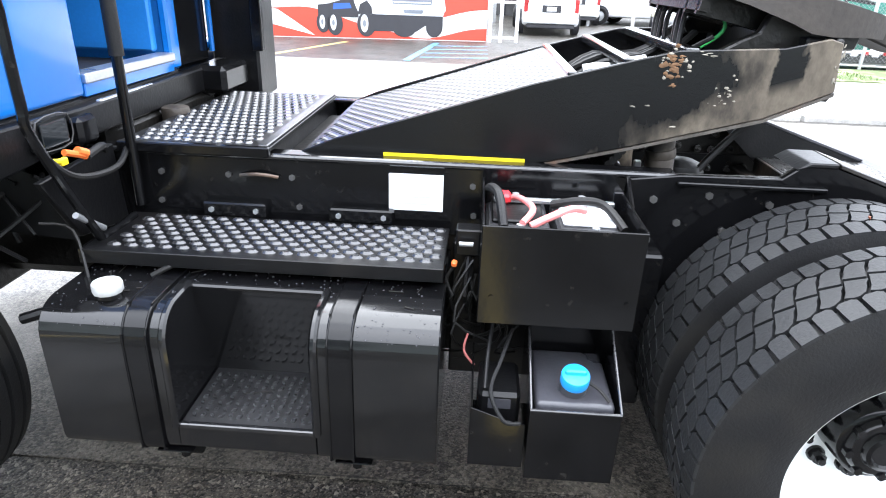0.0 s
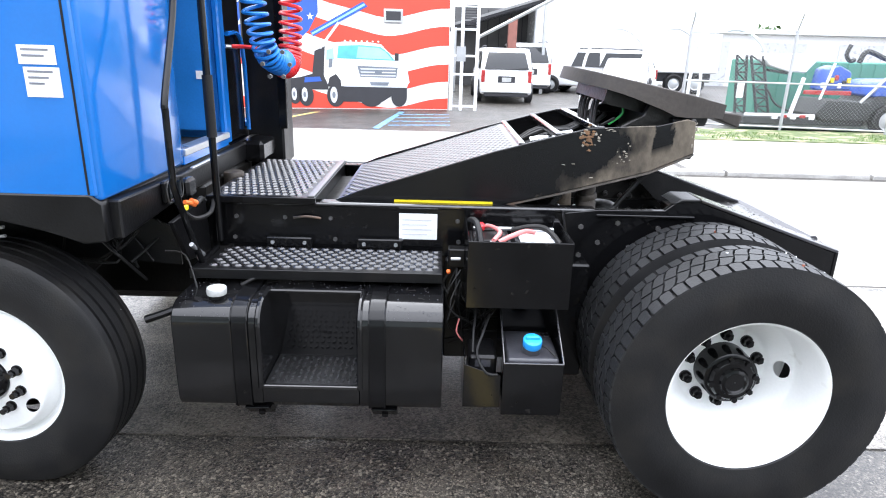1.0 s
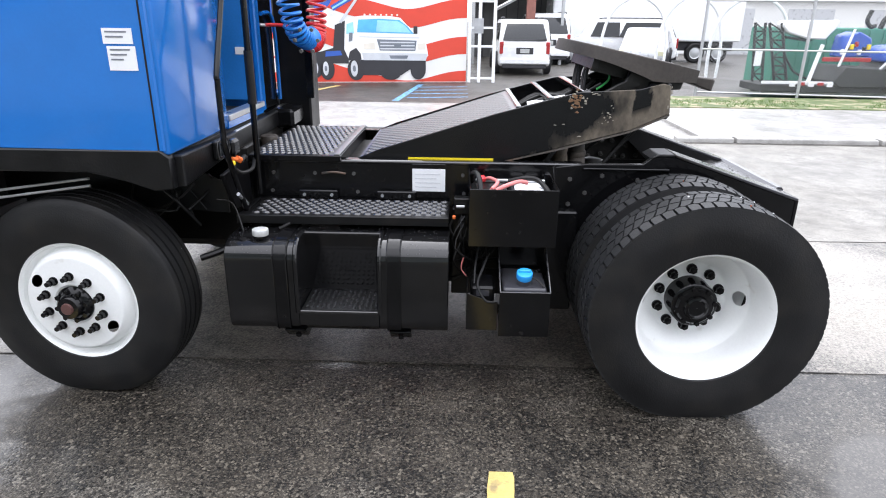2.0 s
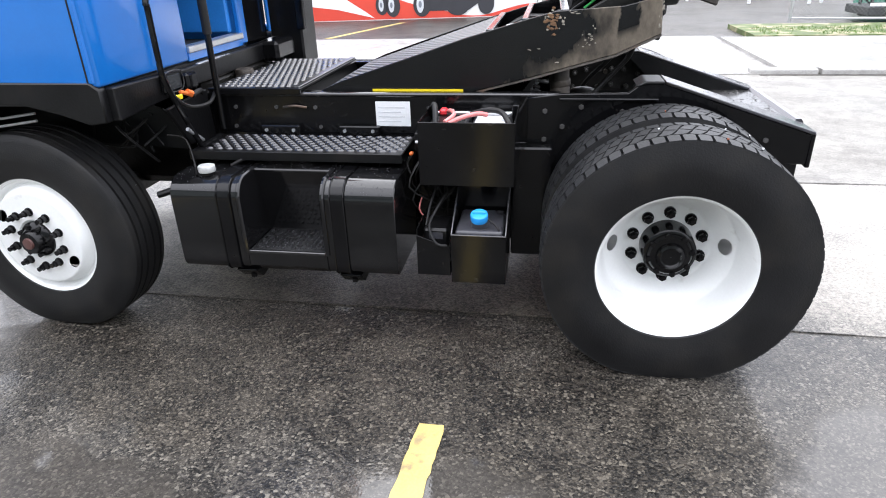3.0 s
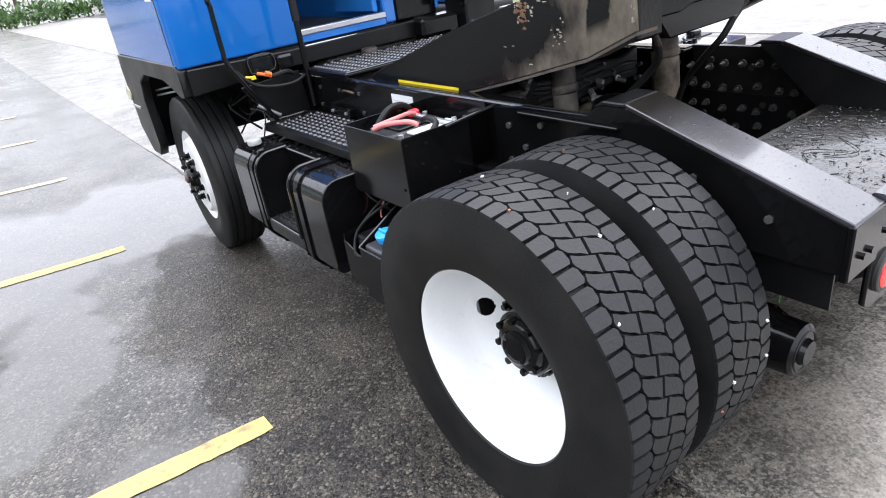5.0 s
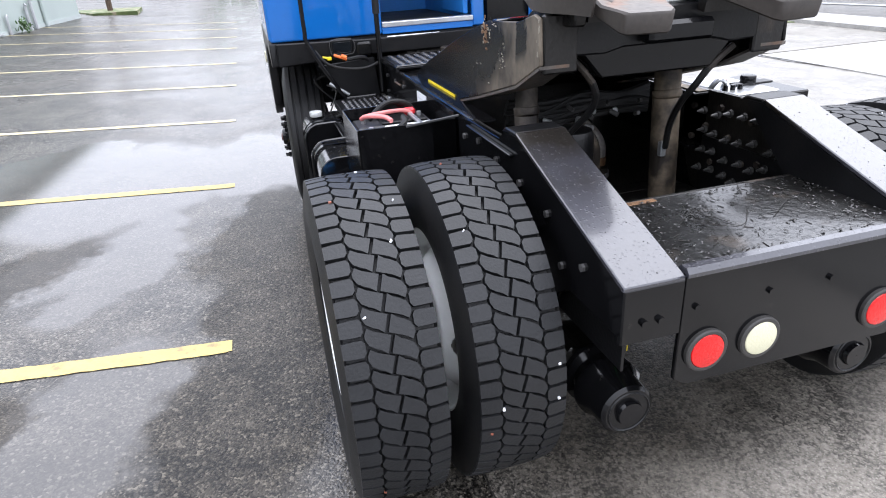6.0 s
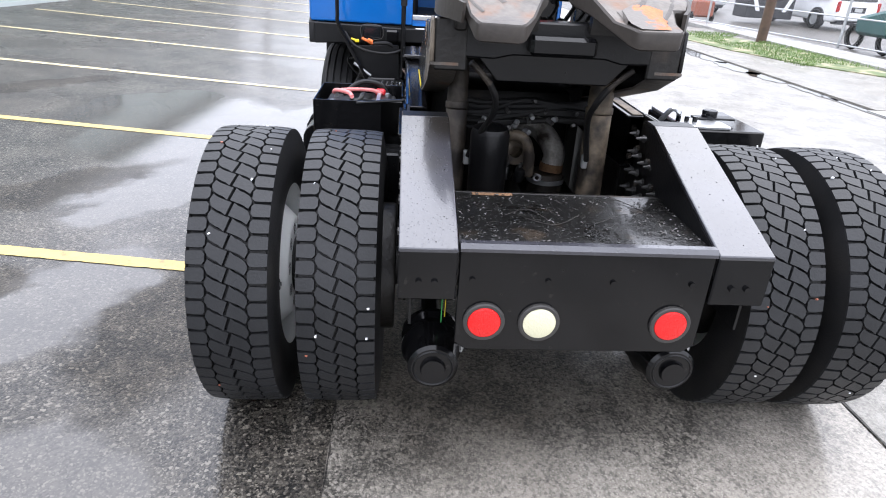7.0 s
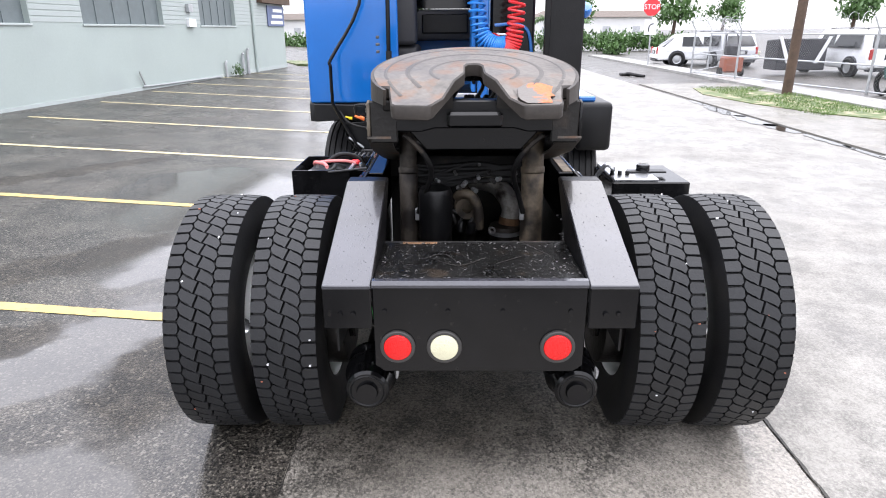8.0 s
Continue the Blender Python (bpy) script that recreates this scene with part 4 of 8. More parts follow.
# exhaust elbow deep between the rails
PALE_CAST = mat("pale_cast_metal", (0.30, 0.285, 0.26), 0.55, metal=0.3, var=0.45, bump=0.6, fine=70, second=(0.035, 0.026, 0.02), second_at=(0.56, 0.70), second_scale=12)
elbow = part("exhaust_elbow", tube([(-1.20, 1.24, 0.80), (-1.14, 1.30, 0.815), (-1.06, 1.38, 0.80), (-0.97, 1.43, 0.755), (-0.92, 1.45, 0.70), (-0.905, 1.44, 0.64)], 0.056, 16), PALE_CAST, truck, "pale cast exhaust elbow")
part("elbow_flange", cyl((-1.13, 1.33, 0.86), (-1.115, 1.35, 0.885), 0.040, 16, bevel=0.005), PALE_CAST, elbow)
part("flange_bolt", cyl((-1.115, 1.35, 0.885), (-1.11, 1.355, 0.91), 0.016, 6), GALV, elbow)
part("rust_band", cyl((-0.907, 1.442, 0.655), (-0.904, 1.438, 0.615), 0.062, 18), SCAB, elbow, "rusty joint of the elbow")
part("exhaust_can", cyl((-0.90, 1.415, 0.40), (-0.90, 1.415, 0.615), 0.092, 26, bevel=0.012), GREY_METAL, elbow, "grimy exhaust can")
part("can_clamp", add_lathe(bmesh.new(), [(-0.012, 0.094), (-0.012, 0.099), (0.012, 0.099), (0.012, 0.094)], 28, closed=True), GALV, elbow, "bright band clamp").matrix_world = pose(-0.90, 1.415, 0.575, 90, 0, 0)
part("eye_bolt", add_lathe(bmesh.new(), [(-0.006, 0.016), (0.0, 0.010), (0.006, 0.016), (0.0, 0.022)], 18, closed=True), GALV, truck, "bright eye bolt").matrix_world = pose(-0.70, 1.325, 0.64, 0, 0, 70)
can = part("air_reservoir", add_lathe(bmesh.new(), [(-0.24, 0.001), (-0.24, 0.070), (-0.225, 0.080), (0.10, 0.082), (0.125, 0.074), (0.138, 0.045), (0.142, 0.001)], 28), BLACK_DULL, truck, "black air canister between the rails")
can.matrix_world = pose(-0.34, 1.022, 0.845, 90, 0, 0)
part("canister_fitting", cyl((-0.34, 1.045, 0.98), (-0.33, 1.05, 1.01), 0.014, 8), GALV, can)
yoke = part("shaft_flange", add_lathe(bmesh.new(), [(-0.03, 0.030), (-0.03, 0.062), (-0.012, 0.072), (0.012, 0.072), (0.02, 0.050), (0.06, 0.040), (0.06, 0.001)], 26), TAN_METAL, truck, "rusty brown shaft flange")
yoke.matrix_world = pose(-0.62, 1.185, 0.80, 0, 0, 90)
for k in range(6):
    a = 2 * math.pi * k / 6
    part("bolt", cyl((-0.585, 1.185 + 0.054 * math.cos(a), 0.80 + 0.054 * math.sin(a)), (-0.57, 1.185 + 0.054 * math.cos(a), 0.80 + 0.054 * math.sin(a)), 0.009, 6), BOLT, yoke)
part("shaft_bend", tube([(-0.60, 1.13, 0.86), (-0.56, 1.16, 0.885), (-0.55, 1.21, 0.87), (-0.55, 1.24, 0.80), (-0.56, 1.245, 0.70)], 0.026, 12), TAN_METAL, truck, "brown corroded pipe bend")
# unseen dark plate, added to block sight and light through the frame
part("gap_floor", box(-0.52, 0.16, 0.70, 1.69, 0.585, 0.60), GREASE, truck, "unseen dark plate added to close bright gaps between the rails")
# hose bundle across the frame under the boom, and grimy fittings on it
bm = bmesh.new()
for k in range(8):
    z = 0.93 + 0.016 * k
    add_tube(bm, [(-0.62 + 0.012 * (k % 4), 0.86, z), (-0.60, 1.0 + rng.uniform(-0.03, 0.03), z + rng.uniform(-0.03, 0.03)), (-0.62, 1.2 + rng.uniform(-0.03, 0.03), z + rng.uniform(-0.03, 0.03)), (-0.60, 1.38, z + rng.uniform(-0.03, 0.03)), (-0.63, 1.53, z)], rng.uniform(0.011, 0.019), 8, 4)
part("air_hosing", bm, RUBBER, truck, "bundle of black hoses across the frame", kind="stuff")
for k in range(16):
    x, y, z = rng.uniform(-0.60, -0.52), rng.uniform(0.98, 1.46), rng.uniform(0.90, 1.04)
    part("hose_fitting", cyl((x, y, z), (x + 0.03, y + rng.uniform(-0.02, 0.02), z + rng.uniform(-0.015, 0.015)), rng.uniform(0.007, 0.013), 8), BOLT if k % 3 else GALV, truck, "small metal hose fitting")
for k in range(7):
    x, y, z = rng.uniform(-0.66, -0.52), rng.uniform(1.06, 1.30), rng.uniform(0.62, 0.74)
    v = part("valve", cyl((x, y, z), (x + rng.uniform(-0.02, 0.02), y + rng.uniform(-0.03, 0.03), z + 0.06), rng.uniform(0.014, 0.026), 12, bevel=0.004), GREASE if k % 2 else BLACK_DULL, truck, "grimy air valve")
    part("fitting", cyl((x, y, z + 0.06), (x + 0.01, y + rng.uniform(-0.02, 0.02), z + 0.085), 0.008, 6), BOLT, v)
# gearbox and transmission blocks also serve as dark backing against bright ground
part("gearbox", box(-1.75, -1.22, 0.80, 1.60, 0.40, 0.97, 0.06, seg=2), GREASE, truck, "greasy black gearbox between the rails")
part("transmission", box(-1.30, -0.66, 0.82, 1.62, 0.34, 0.47, 0.04, seg=2), GREASE, truck, "greasy transmission case")
part("cross_member", box(-0.62, -0.52, 0.70, 1.69, 0.46, 0.60, 0.008), GREASE, truck)
# added dark panels that close the see-through gaps below the rails
for y in (0.692, mirror(0.700)):
    part("gap_panel", box(-1.40, -0.60, y, y + 0.008, 0.36, 0.80), GREASE, truck, "dark panel added below the frame rail to close a gap")
# added dark plate that ends the view through to bright ground
part("gap_plate", box(-1.385, -1.350, 0.71, 1.68, 0.30, 0.96, 0.004), GREASE, truck, "dark plate added across the frame to close a gap")
part("cross_member", box(-1.66, -1.58, 0.70, 1.69, 0.72, 0.93, 0.008), BLACK_DULL, truck)
part("cross_member", box(0.10, 0.16, 0.70, 1.69, 0.66, 0.80, 0.008), GREASE, truck)
part("wire", tube([(0.46, 0.795, 0.72), (0.432, 0.80, 0.63), (0.428, 0.80, 0.50)], 0.0016), GREEN, truck, "green wire")
part("wire", tube([(0.47, 0.805, 0.72), (0.445, 0.81, 0.62), (0.440, 0.81, 0.53)], 0.0014), YELLOW, truck, "yellow wire")

EDGE = mat("dark_plate_edge", (0.034, 0.028, 0.023), 0.6, var=0.4, bump=0.25, fine=60)
RING = mat("dry_grease", (0.055, 0.048, 0.042), 0.55, var=0.4, bump=0.3)
# boom that carries the fifth wheel
BOOM = [(-1.64, 1.006), (-1.50, 1.066), (-0.90, 1.258), (-0.61, 1.338), (-0.49, 1.368), (-0.20, 1.385), (-0.08, 1.415), (-0.045, 1.405), (-0.035, 1.270), (-0.22, 1.185), (-0.59, 1.085), (-0.90, 1.008)]
def boom_paint():
    """Black paint, rubbed through to dull primer along the lower edge and towards the free end."""
    m = mat("worn_boom_paint", (0.005, 0.005, 0.0055), 0.26, var=0.3, spec=0.35, bump=0.08)
    n, l = m.node_tree.nodes, m.node_tree.links
    bsdf = n["Principled BSDF"]
    tc, axis = n.new("ShaderNodeTexCoord"), n.new("ShaderNodeSeparateXYZ")
    l.new(tc.outputs["Object"], axis.inputs[0])

    def maths(op, *a):
        t = n.new("ShaderNodeMath")
        t.operation = op
        for k, q in enumerate(a):
            if isinstance(q, float):
                t.inputs[k].default_value = q
            else:
                l.new(q, t.inputs[k])
        return t.outputs[0]

    def span(v, a, b, c, d):
        t = n.new("ShaderNodeMapRange")
        for key, q in zip(("From Min", "From Max", "To Min", "To Max"), (a, b, c, d)):
            t.inputs[key].default_value = q
        l.new(v, t.inputs["Value"])
        return t.outputs[0]

    def cloud(scale, stretch):
        mp, t = n.new("ShaderNodeMapping"), n.new("ShaderNodeTexNoise")
        mp.inputs["Scale"].default_value = stretch
        t.inputs["Scale"].default_value, t.inputs["Detail"].default_value, t.inputs["Roughness"].default_value = scale, 7.0, 0.62
        l.new(tc.outputs["Object"], mp.inputs["Vector"])
        l.new(mp.outputs[0], t.inputs["Vector"])
        return t.outputs["Fac"]

    x, z = axis.outputs[0], axis.outputs[2]
    over = maths("SUBTRACT", z, maths("MULTIPLY_ADD", x, 0.333, 1.281))        # height over the lower edge
    drips = cloud(13.0, (1.3, 1.0, 0.7))
    edge = maths("MULTIPLY", span(over, 0.0, 0.10, 0.9, 0.0), span(x, -0.80, -0.35, 0.0, 1.0))
    end = span(x, -0.44, -0.20, 0.0, 0.80)
    worn = maths("ADD", maths("ADD", edge, end), maths("MULTIPLY", maths("SUBTRACT", drips, 0.5), 1.5))
    worn = span(worn, 0.22, 0.80, 0.0, 0.92)
    patch_ = maths("ADD", span(maths("ABSOLUTE", maths("ADD", x, 0.175)), 0.02, 0.065, 1.0, 0.0), maths("MULTIPLY", maths("SUBTRACT", drips, 0.5), 1.8))
    kept = maths("MULTIPLY", span(patch_, 0.45, 0.62, 0.0, 1.0), span(over, 0.035, 0.075, 0.0, 1.0))
    worn = maths("MULTIPLY", worn, maths("SUBTRACT", 1.0, kept))
    tan = n.new("ShaderNodeValToRGB")
    tan.color_ramp.elements[0].position, tan.color_ramp.elements[1].position = 0.34, 0.68
    tan.color_ramp.elements[0].color, tan.color_ramp.elements[1].color = (0.040, 0.033, 0.026, 1), (0.215, 0.18, 0.135, 1)
    l.new(cloud(9.0, (1.0, 1.0, 0.5)), tan.inputs[0])
    mix = n.new("ShaderNodeMixRGB")
    l.new(worn, mix.inputs[0])
    l.new(bsdf.inputs["Base Color"].links[0].from_socket, mix.inputs[1])
    l.new(tan.outputs[0], mix.inputs[2])
    l.new(mix.outputs[0], bsdf.inputs["Base Color"])
    l.new(span(worn, 0.0, 1.0, 0.26, 0.62), bsdf.inputs["Roughness"])
    return m


stain = boom_paint()
for y, other in ((0.744, 0.758), (mirror(0.744), mirror(0.758))):
    part("boom_side", prism(BOOM, "y", min(y, other), max(y, other), 0.003), stain if y < 1 else BLACK, truck, "black boom side plate with scraped paint")
    part("boom_end", box(-0.06, -0.036, *sorted((other, other + (0.115 if y < 1 else -0.115))), 1.24, 1.415, 0.006), GREASE, truck, "greasy boom end plate")
    part("boom_flange", prism([(-0.90, 1.006), (-0.59, 1.083), (-0.22, 1.183), (-0.035, 1.268), (-0.035, 1.258), (-0.22, 1.173), (-0.59, 1.073), (-0.90, 0.998)], "y", *sorted((y, y + (0.10 if y < 1 else -0.10)))), RUST, truck)
part("yellow_tape", box(-1.345, -0.905, 0.740, 0.7435, 1.006, 1.030), YELLOW, truck, "strip of yellow reflective tape")


def blot(bm, x, y, z, r, k=14, lean=0.0):
    """A ragged thin scab on a plate that faces -y."""
    ring = []
    for i in range(k):
        q = r * rng.uniform(0.45, 1.25)
        a = 2 * math.pi * i / k
        ring.append(bm.verts.new((x + q * math.cos(a) * (1 + lean), y, z + q * math.sin(a) * (1 - 0.3 * lean))))
    top = bm.verts.new((x, y - 0.002, z))
    for i in range(k):
        bm.faces.new((ring[i], ring[(i + 1) % k], top))
    return bm


FLAKE = mat("flaked_pale_primer", (0.27, 0.245, 0.20), 0.7, var=0.3, bump=0.4)
bm = bmesh.new()
for _ in range(24):
    blot(bm, -0.50 + rng.gauss(0, 0.016), 0.7433, 1.322 + rng.gauss(0, 0.022), rng.uniform(0.003, 0.012), 9, rng.uniform(0, 0.5))
part("rust_spot", bm, SCAB, truck, "ragged rust spot on the boom", kind="stuff", smooth=0)
bm = bmesh.new()
for _ in range(18):
    a = rng.uniform(0, 6.28)
    blot(bm, -0.50 + 0.045 * math.cos(a) + rng.gauss(0, 0.008), 0.7430, 1.322 + 0.036 * math.sin(a) + rng.gauss(0, 0.008), rng.uniform(0.002, 0.0065), 7, rng.uniform(0, 0.9))
for _ in range(5):
    blot(bm, rng.uniform(-0.48, -0.36), 0.7430, 1.362 + rng.uniform(-0.006, 0.006), rng.uniform(0.002, 0.006), 7, 1.5)
for _ in range(22):
    x = rng.gauss(-0.345, 0.022)
    blot(bm, x, 0.7430, 1.225 + 0.25 * (x + 0.335) + abs(rng.gauss(0, 0.03)), rng.uniform(0.001, 0.0055), 6, rng.uniform(-0.5, 0.8))
for x, z in ((-0.60, 1.205), (-0.56, 1.21), (-0.475, 1.15)):
    blot(bm, x, 0.7430, z, 0.005, 7, 1.2)
for _ in range(9):
    blot(bm, -0.045 + rng.gauss(0, 0.006), 0.7430, rng.uniform(1.29, 1.40), rng.uniform(0.003, 0.008), 8, -0.4)
part("paint_scrape", bm, FLAKE, truck, "pale flaked primer on the boom", kind="stuff", smooth=0)


def tread_plate(bm, p00, p10, p01, nu, nv, rx, ry, h):
    """Rows of raised lugs over the plate with corner p00 and edges to p10 and p01."""
    o, u, v = Vector(p00), Vector(p10) - Vector(p00), Vector(p01) - Vector(p00)
    nrm = u.cross(v).normalized()
    if nrm.z < 0:
        nrm = -nrm
    rot = Matrix((u.normalized(), nrm.cross(u.normalized()), nrm)).transposed().to_4x4()
    for i in range(nu):
        for j in range(nv):
            c = o + u * ((i + 0.5 + (0.25 if j % 2 else -0.25)) / nu) + v * ((j + 0.5) / nv)
            seg = 8
            base = [bm.verts.new(c + rot.to_3x3() @ Vector((rx * math.cos(2 * math.pi * k / seg), ry * math.sin(2 * math.pi * k / seg), 0))) for k in range(seg)]
            top = [bm.verts.new(c + rot.to_3x3() @ Vector((0.6 * rx * math.cos(2 * math.pi * k / seg), 0.6 * ry * math.sin(2 * math.pi * k / seg), h))) for k in range(seg)]
            for k in range(seg):
                q = (k + 1) % seg
                bm.faces.new((base[k], base[q], top[q], top[k]))
            bm.faces.new(top)
    return bm


# ramp plate
ramp = part("ramp_plate", prism([(-1.60, 1.022), (-0.80, 1.280), (-0.80, 1.268), (-1.60, 1.010)], "y", 0.760, 1.630), WET_PLATE, truck, "sloping black tread plate")
part("grip_surface", tread_plate(bmesh.new(), (-1.58, 0.78, 1.0285), (-0.82, 0.78, 1.2735), (-1.58, 1.61, 1.0285), 22, 22, 0.014, 0.009, 0.0032), WET_PLATE, ramp, "raised grip lugs", kind="stuff")
for x0, x1, z in ((-0.80, -0.77, 1.295), (-0.64, -0.61, 1.34), (-0.47, -0.43, 1.375)):
    part("boom_crossbar", box(x0, x1, 0.760, 1.630, z - 0.03, z, 0.004), BLACK_TOP, truck)
part("boom_floor", prism([(-0.80, 1.16), (-0.30, 1.26), (-0.30, 1.25), (-0.80, 1.15)], "y", 0.762, 1.628), GREASE, truck)
bm = bmesh.new()
for k in range(9):
    y = rng.uniform(0.82, 1.5)
    add_tube(bm, [(-0.78, y, 1.22), (-0.65, y + rng.uniform(-0.05, 0.05), 1.30), (-0.5, y + rng.uniform(-0.08, 0.08), 1.31), (-0.36, y + rng.uniform(-0.08, 0.08), 1.40)], rng.uniform(0.007, 0.014), 6, 4)
part("boom_hosing", bm, RUBBER, truck, "black hydraulic hoses in the boom", kind="stuff")
part("boom_cylinder", cyl((-0.72, 1.0, 1.27), (-0.52, 1.0, 1.31), 0.020, 14), STEEL, truck, "short chromed latch cylinder")

# rows of bolt points on the inner faces of the side plates
spike = finish("bolt", add_cyl(cyl((0, 0, 0), (0, 0.012, 0), 0.016, 8), (0, 0.012, 0), (0, 0.040, 0), 0.010, 8, 0.004), BOLT)
for y, rz in ((0.70, 0), (mirror(0.70), 180)):
    for k in range(34):
        x, z = -0.44 + 0.075 * (k % 9) + rng.uniform(-0.012, 0.012), 0.70 + 0.085 * (k // 9) + rng.uniform(-0.014, 0.014)
        if z < 1.06 - max(0.0, x) * 0.4:
            shared("bolt", spike, truck, pose(x, y, z, 0, 0, rz))

# cross box under the fifth wheel
part("boom_crossbox", prism([(0.77, 1.415), (1.62, 1.415), (1.62, 1.29), (1.42, 1.285), (1.36, 1.30), (1.03, 1.30), (0.97, 1.285), (0.77, 1.29)], "x", -0.135, -0.038, 0.006), BLACK_DULL, truck, "black cross box of the boom")
part("boom_lower_plate", prism([(0.90, 1.30), (1.49, 1.30), (1.40, 1.20), (0.99, 1.20)], "x", -0.15, -0.09, 0.006), BLACK, truck)
part("latch_block", box(-0.04, 0.03, 1.08, 1.31, 1.31, 1.375, 0.012), BLACK, truck)
part("pivot_bracket", prism([(-0.36, 1.36), (0.03, 1.38), (0.04, 1.42), (-0.02, 1.455), (-0.16, 1.475), (-0.23, 1.47), (-0.25, 1.42), (-0.30, 1.395)], "y", 0.82, 0.86, 0.006), GREASE, truck)
part("pivot_bracket", prism([(-0.36, 1.36), (0.03, 1.38), (0.04, 1.42), (-0.02, 1.455), (-0.16, 1.475), (-0.23, 1.47), (-0.25, 1.42), (-0.30, 1.395)], "y", 1.53, 1.57, 0.006), GREASE, truck)
bm = bmesh.new()
for k in range(7):
    y = rng.uniform(0.95, 1.4)
    add_tube(bm, [(-0.42, y, 1.36), (-0.40, y + 0.05, 1.45), (-0.36, y + rng.uniform(-0.05, 0.1), 1.50), (-0.25, y, 1.47)], 0.009, 6, 4)
part("latch_hosing", bm, RUBBER, truck, "black air hoses of the latch", kind="stuff")
part("wire", tube([(-0.36, 0.98, 1.36), (-0.30, 0.97, 1.42), (-0.33, 1.0, 1.50)], 0.006), GREEN, truck, "green wire")

# fifth wheel plate: outline in the plate's own plane, u rearwards, v across; the horns ramp down
fw = Matrix.Translation((-0.12, YC, 1.522)) @ pose(0, 0, 0, 0, 12.0, 0)


def ramped(bm):
    for v in bm.verts:
        if v.co.x > 0.12:
            v.co.z -= (v.co.x - 0.12) * 0.29
            if v.co.z < -0.04:
                v.co.z += 0.165 * (v.co.x - 0.12)
    bm.transform(fw)
    return bm


arc = [(0.425 * math.cos(a), 0.425 * math.sin(a)) for a in [radians(67 + 226 * k / 48) for k in range(49)]]
horn_r = [(0.168, -0.347), (0.335, -0.326), (0.353, -0.312), (0.359, -0.186), (0.340, -0.166), (0.020, -0.044)]
throat = [(0.0, -0.040), (-0.095, -0.038), (-0.120, -0.026), (-0.128, 0.0), (-0.120, 0.026), (-0.095, 0.038), (0.0, 0.040)]
outline = arc + horn_r + throat + [(u, -v) for u, v in horn_r[::-1]]
bm = bmesh.new()
add_prism(bm, outline, "z", -0.055, 0.004, 0.006)
for cut_u in (0.12, 0.135, 0.24):
    bmesh.ops.bisect_plane(bm, geom=bm.verts[:] + bm.edges[:] + bm.faces[:], plane_co=(cut_u, 0, 0), plane_no=(1, 0, 0))
for f in bm.faces:
    f.material_index = 0 if f.normal.z > 0.9 else 1
plate = part("fifth_wheel_plate", ramped(bm), RUST, truck, "worn rusty steel fifth wheel plate with a V-shaped slot")
plate.data.materials.append(EDGE)
for r, wide in ((0.175, 0.008), (0.27, 0.010), (0.365, 0.007)):
    bm = bmesh.new()
    for k in range(60):
        a0, a1 = radians(52 + 256 * k / 60), radians(52 + 256 * (k + 1) / 60)
        for q0, h0, q1, h1 in ((r, 0.0045, r + wide, 0.0060), (r + wide, 0.0060, r + 2 * wide, 0.0045)):
            bm.faces.new([bm.verts.new((q * math.cos(a), q * math.sin(a), h)) for q, a, h in ((q0, a0, h0), (q0, a1, h0), (q1, a1, h1), (q1, a0, h1))])
    part("grease_ring", ramped(bm), RING, plate, "dark greasy groove in the plate", smooth=0)
bm = bmesh.new()
for v0 in (0.17, 0.285):
    for s in (-1, 1):
        add_box(bm, -0.28, 0.08, s * v0 - 0.010, s * v0 + 0.010, -0.12, -0.049, m=fw)
add_box(bm, -0.28, -0.25, -0.31, 0.31, -0.11, -0.049, m=fw)
add_box(bm, 0.10, 0.14, -0.31, -0.09, -0.11, -0.049, m=fw)
add_box(bm, 0.10, 0.14, 0.09, 0.31, -0.11, -0.049, m=fw)
part("plate_ribs", bm, GREASE, plate, "greasy ribs under the plate")
# turned down rim, deepest at the sides
def skirt(u, v):
    return -0.058 - 0.044 * (abs(v) / 0.425) ** 14 * (1.0 if u > 0 else 0.75)


bm = bmesh.new()
n = 30
pts = [(0.422 * math.cos(a), 0.422 * math.sin(a)) for a in [radians(56 + 248 * k / n) for k in range(n + 1)]]
for (u0, v0), (u1, v1) in zip(pts, pts[1:]):
    vs = [bm.verts.new(fw @ Vector(p)) for p in ((u0, v0, 0.0), (u1, v1, 0.0), (u1 * 1.01, v1 * 1.01, skirt(u1, v1)), (u0 * 1.01, v0 * 1.01, skirt(u0, v0)))]
    bm.faces.new(vs)
bmesh.ops.remove_doubles(bm, verts=bm.verts, dist=0.0005)
bmesh.ops.solidify(bm, geom=bm.faces[:], thickness=0.012)
part("plate_rim", bm, EDGE, plate, "thick dark rim of the plate")
bm = bmesh.new()
bm.faces.new([bm.verts.new((u, v, 0.0055)) for u, v in ragged([(0.15, 0.20), (0.20, 0.15), (0.30, 0.16), (0.345, 0.19), (0.345, 0.280), (0.21, 0.305), (0.16, 0.295)], 0.012, 0.03, 12)])
bmesh.ops.bisect_plane(bm, geom=bm.verts[:] + bm.edges[:] + bm.faces[:], plane_co=(0.28, 0, 0), plane_no=(1, 0, 0))
part("paint_mark", ramped(bm), mat("orange_rust_paint", (0.42, 0.125, 0.035), 0.6, var=0.4, bump=0.4, second=(0.125, 0.112, 0.10), second_at=(0.42, 0.48), second_scale=14), plate, "flaking orange patch", smooth=0)

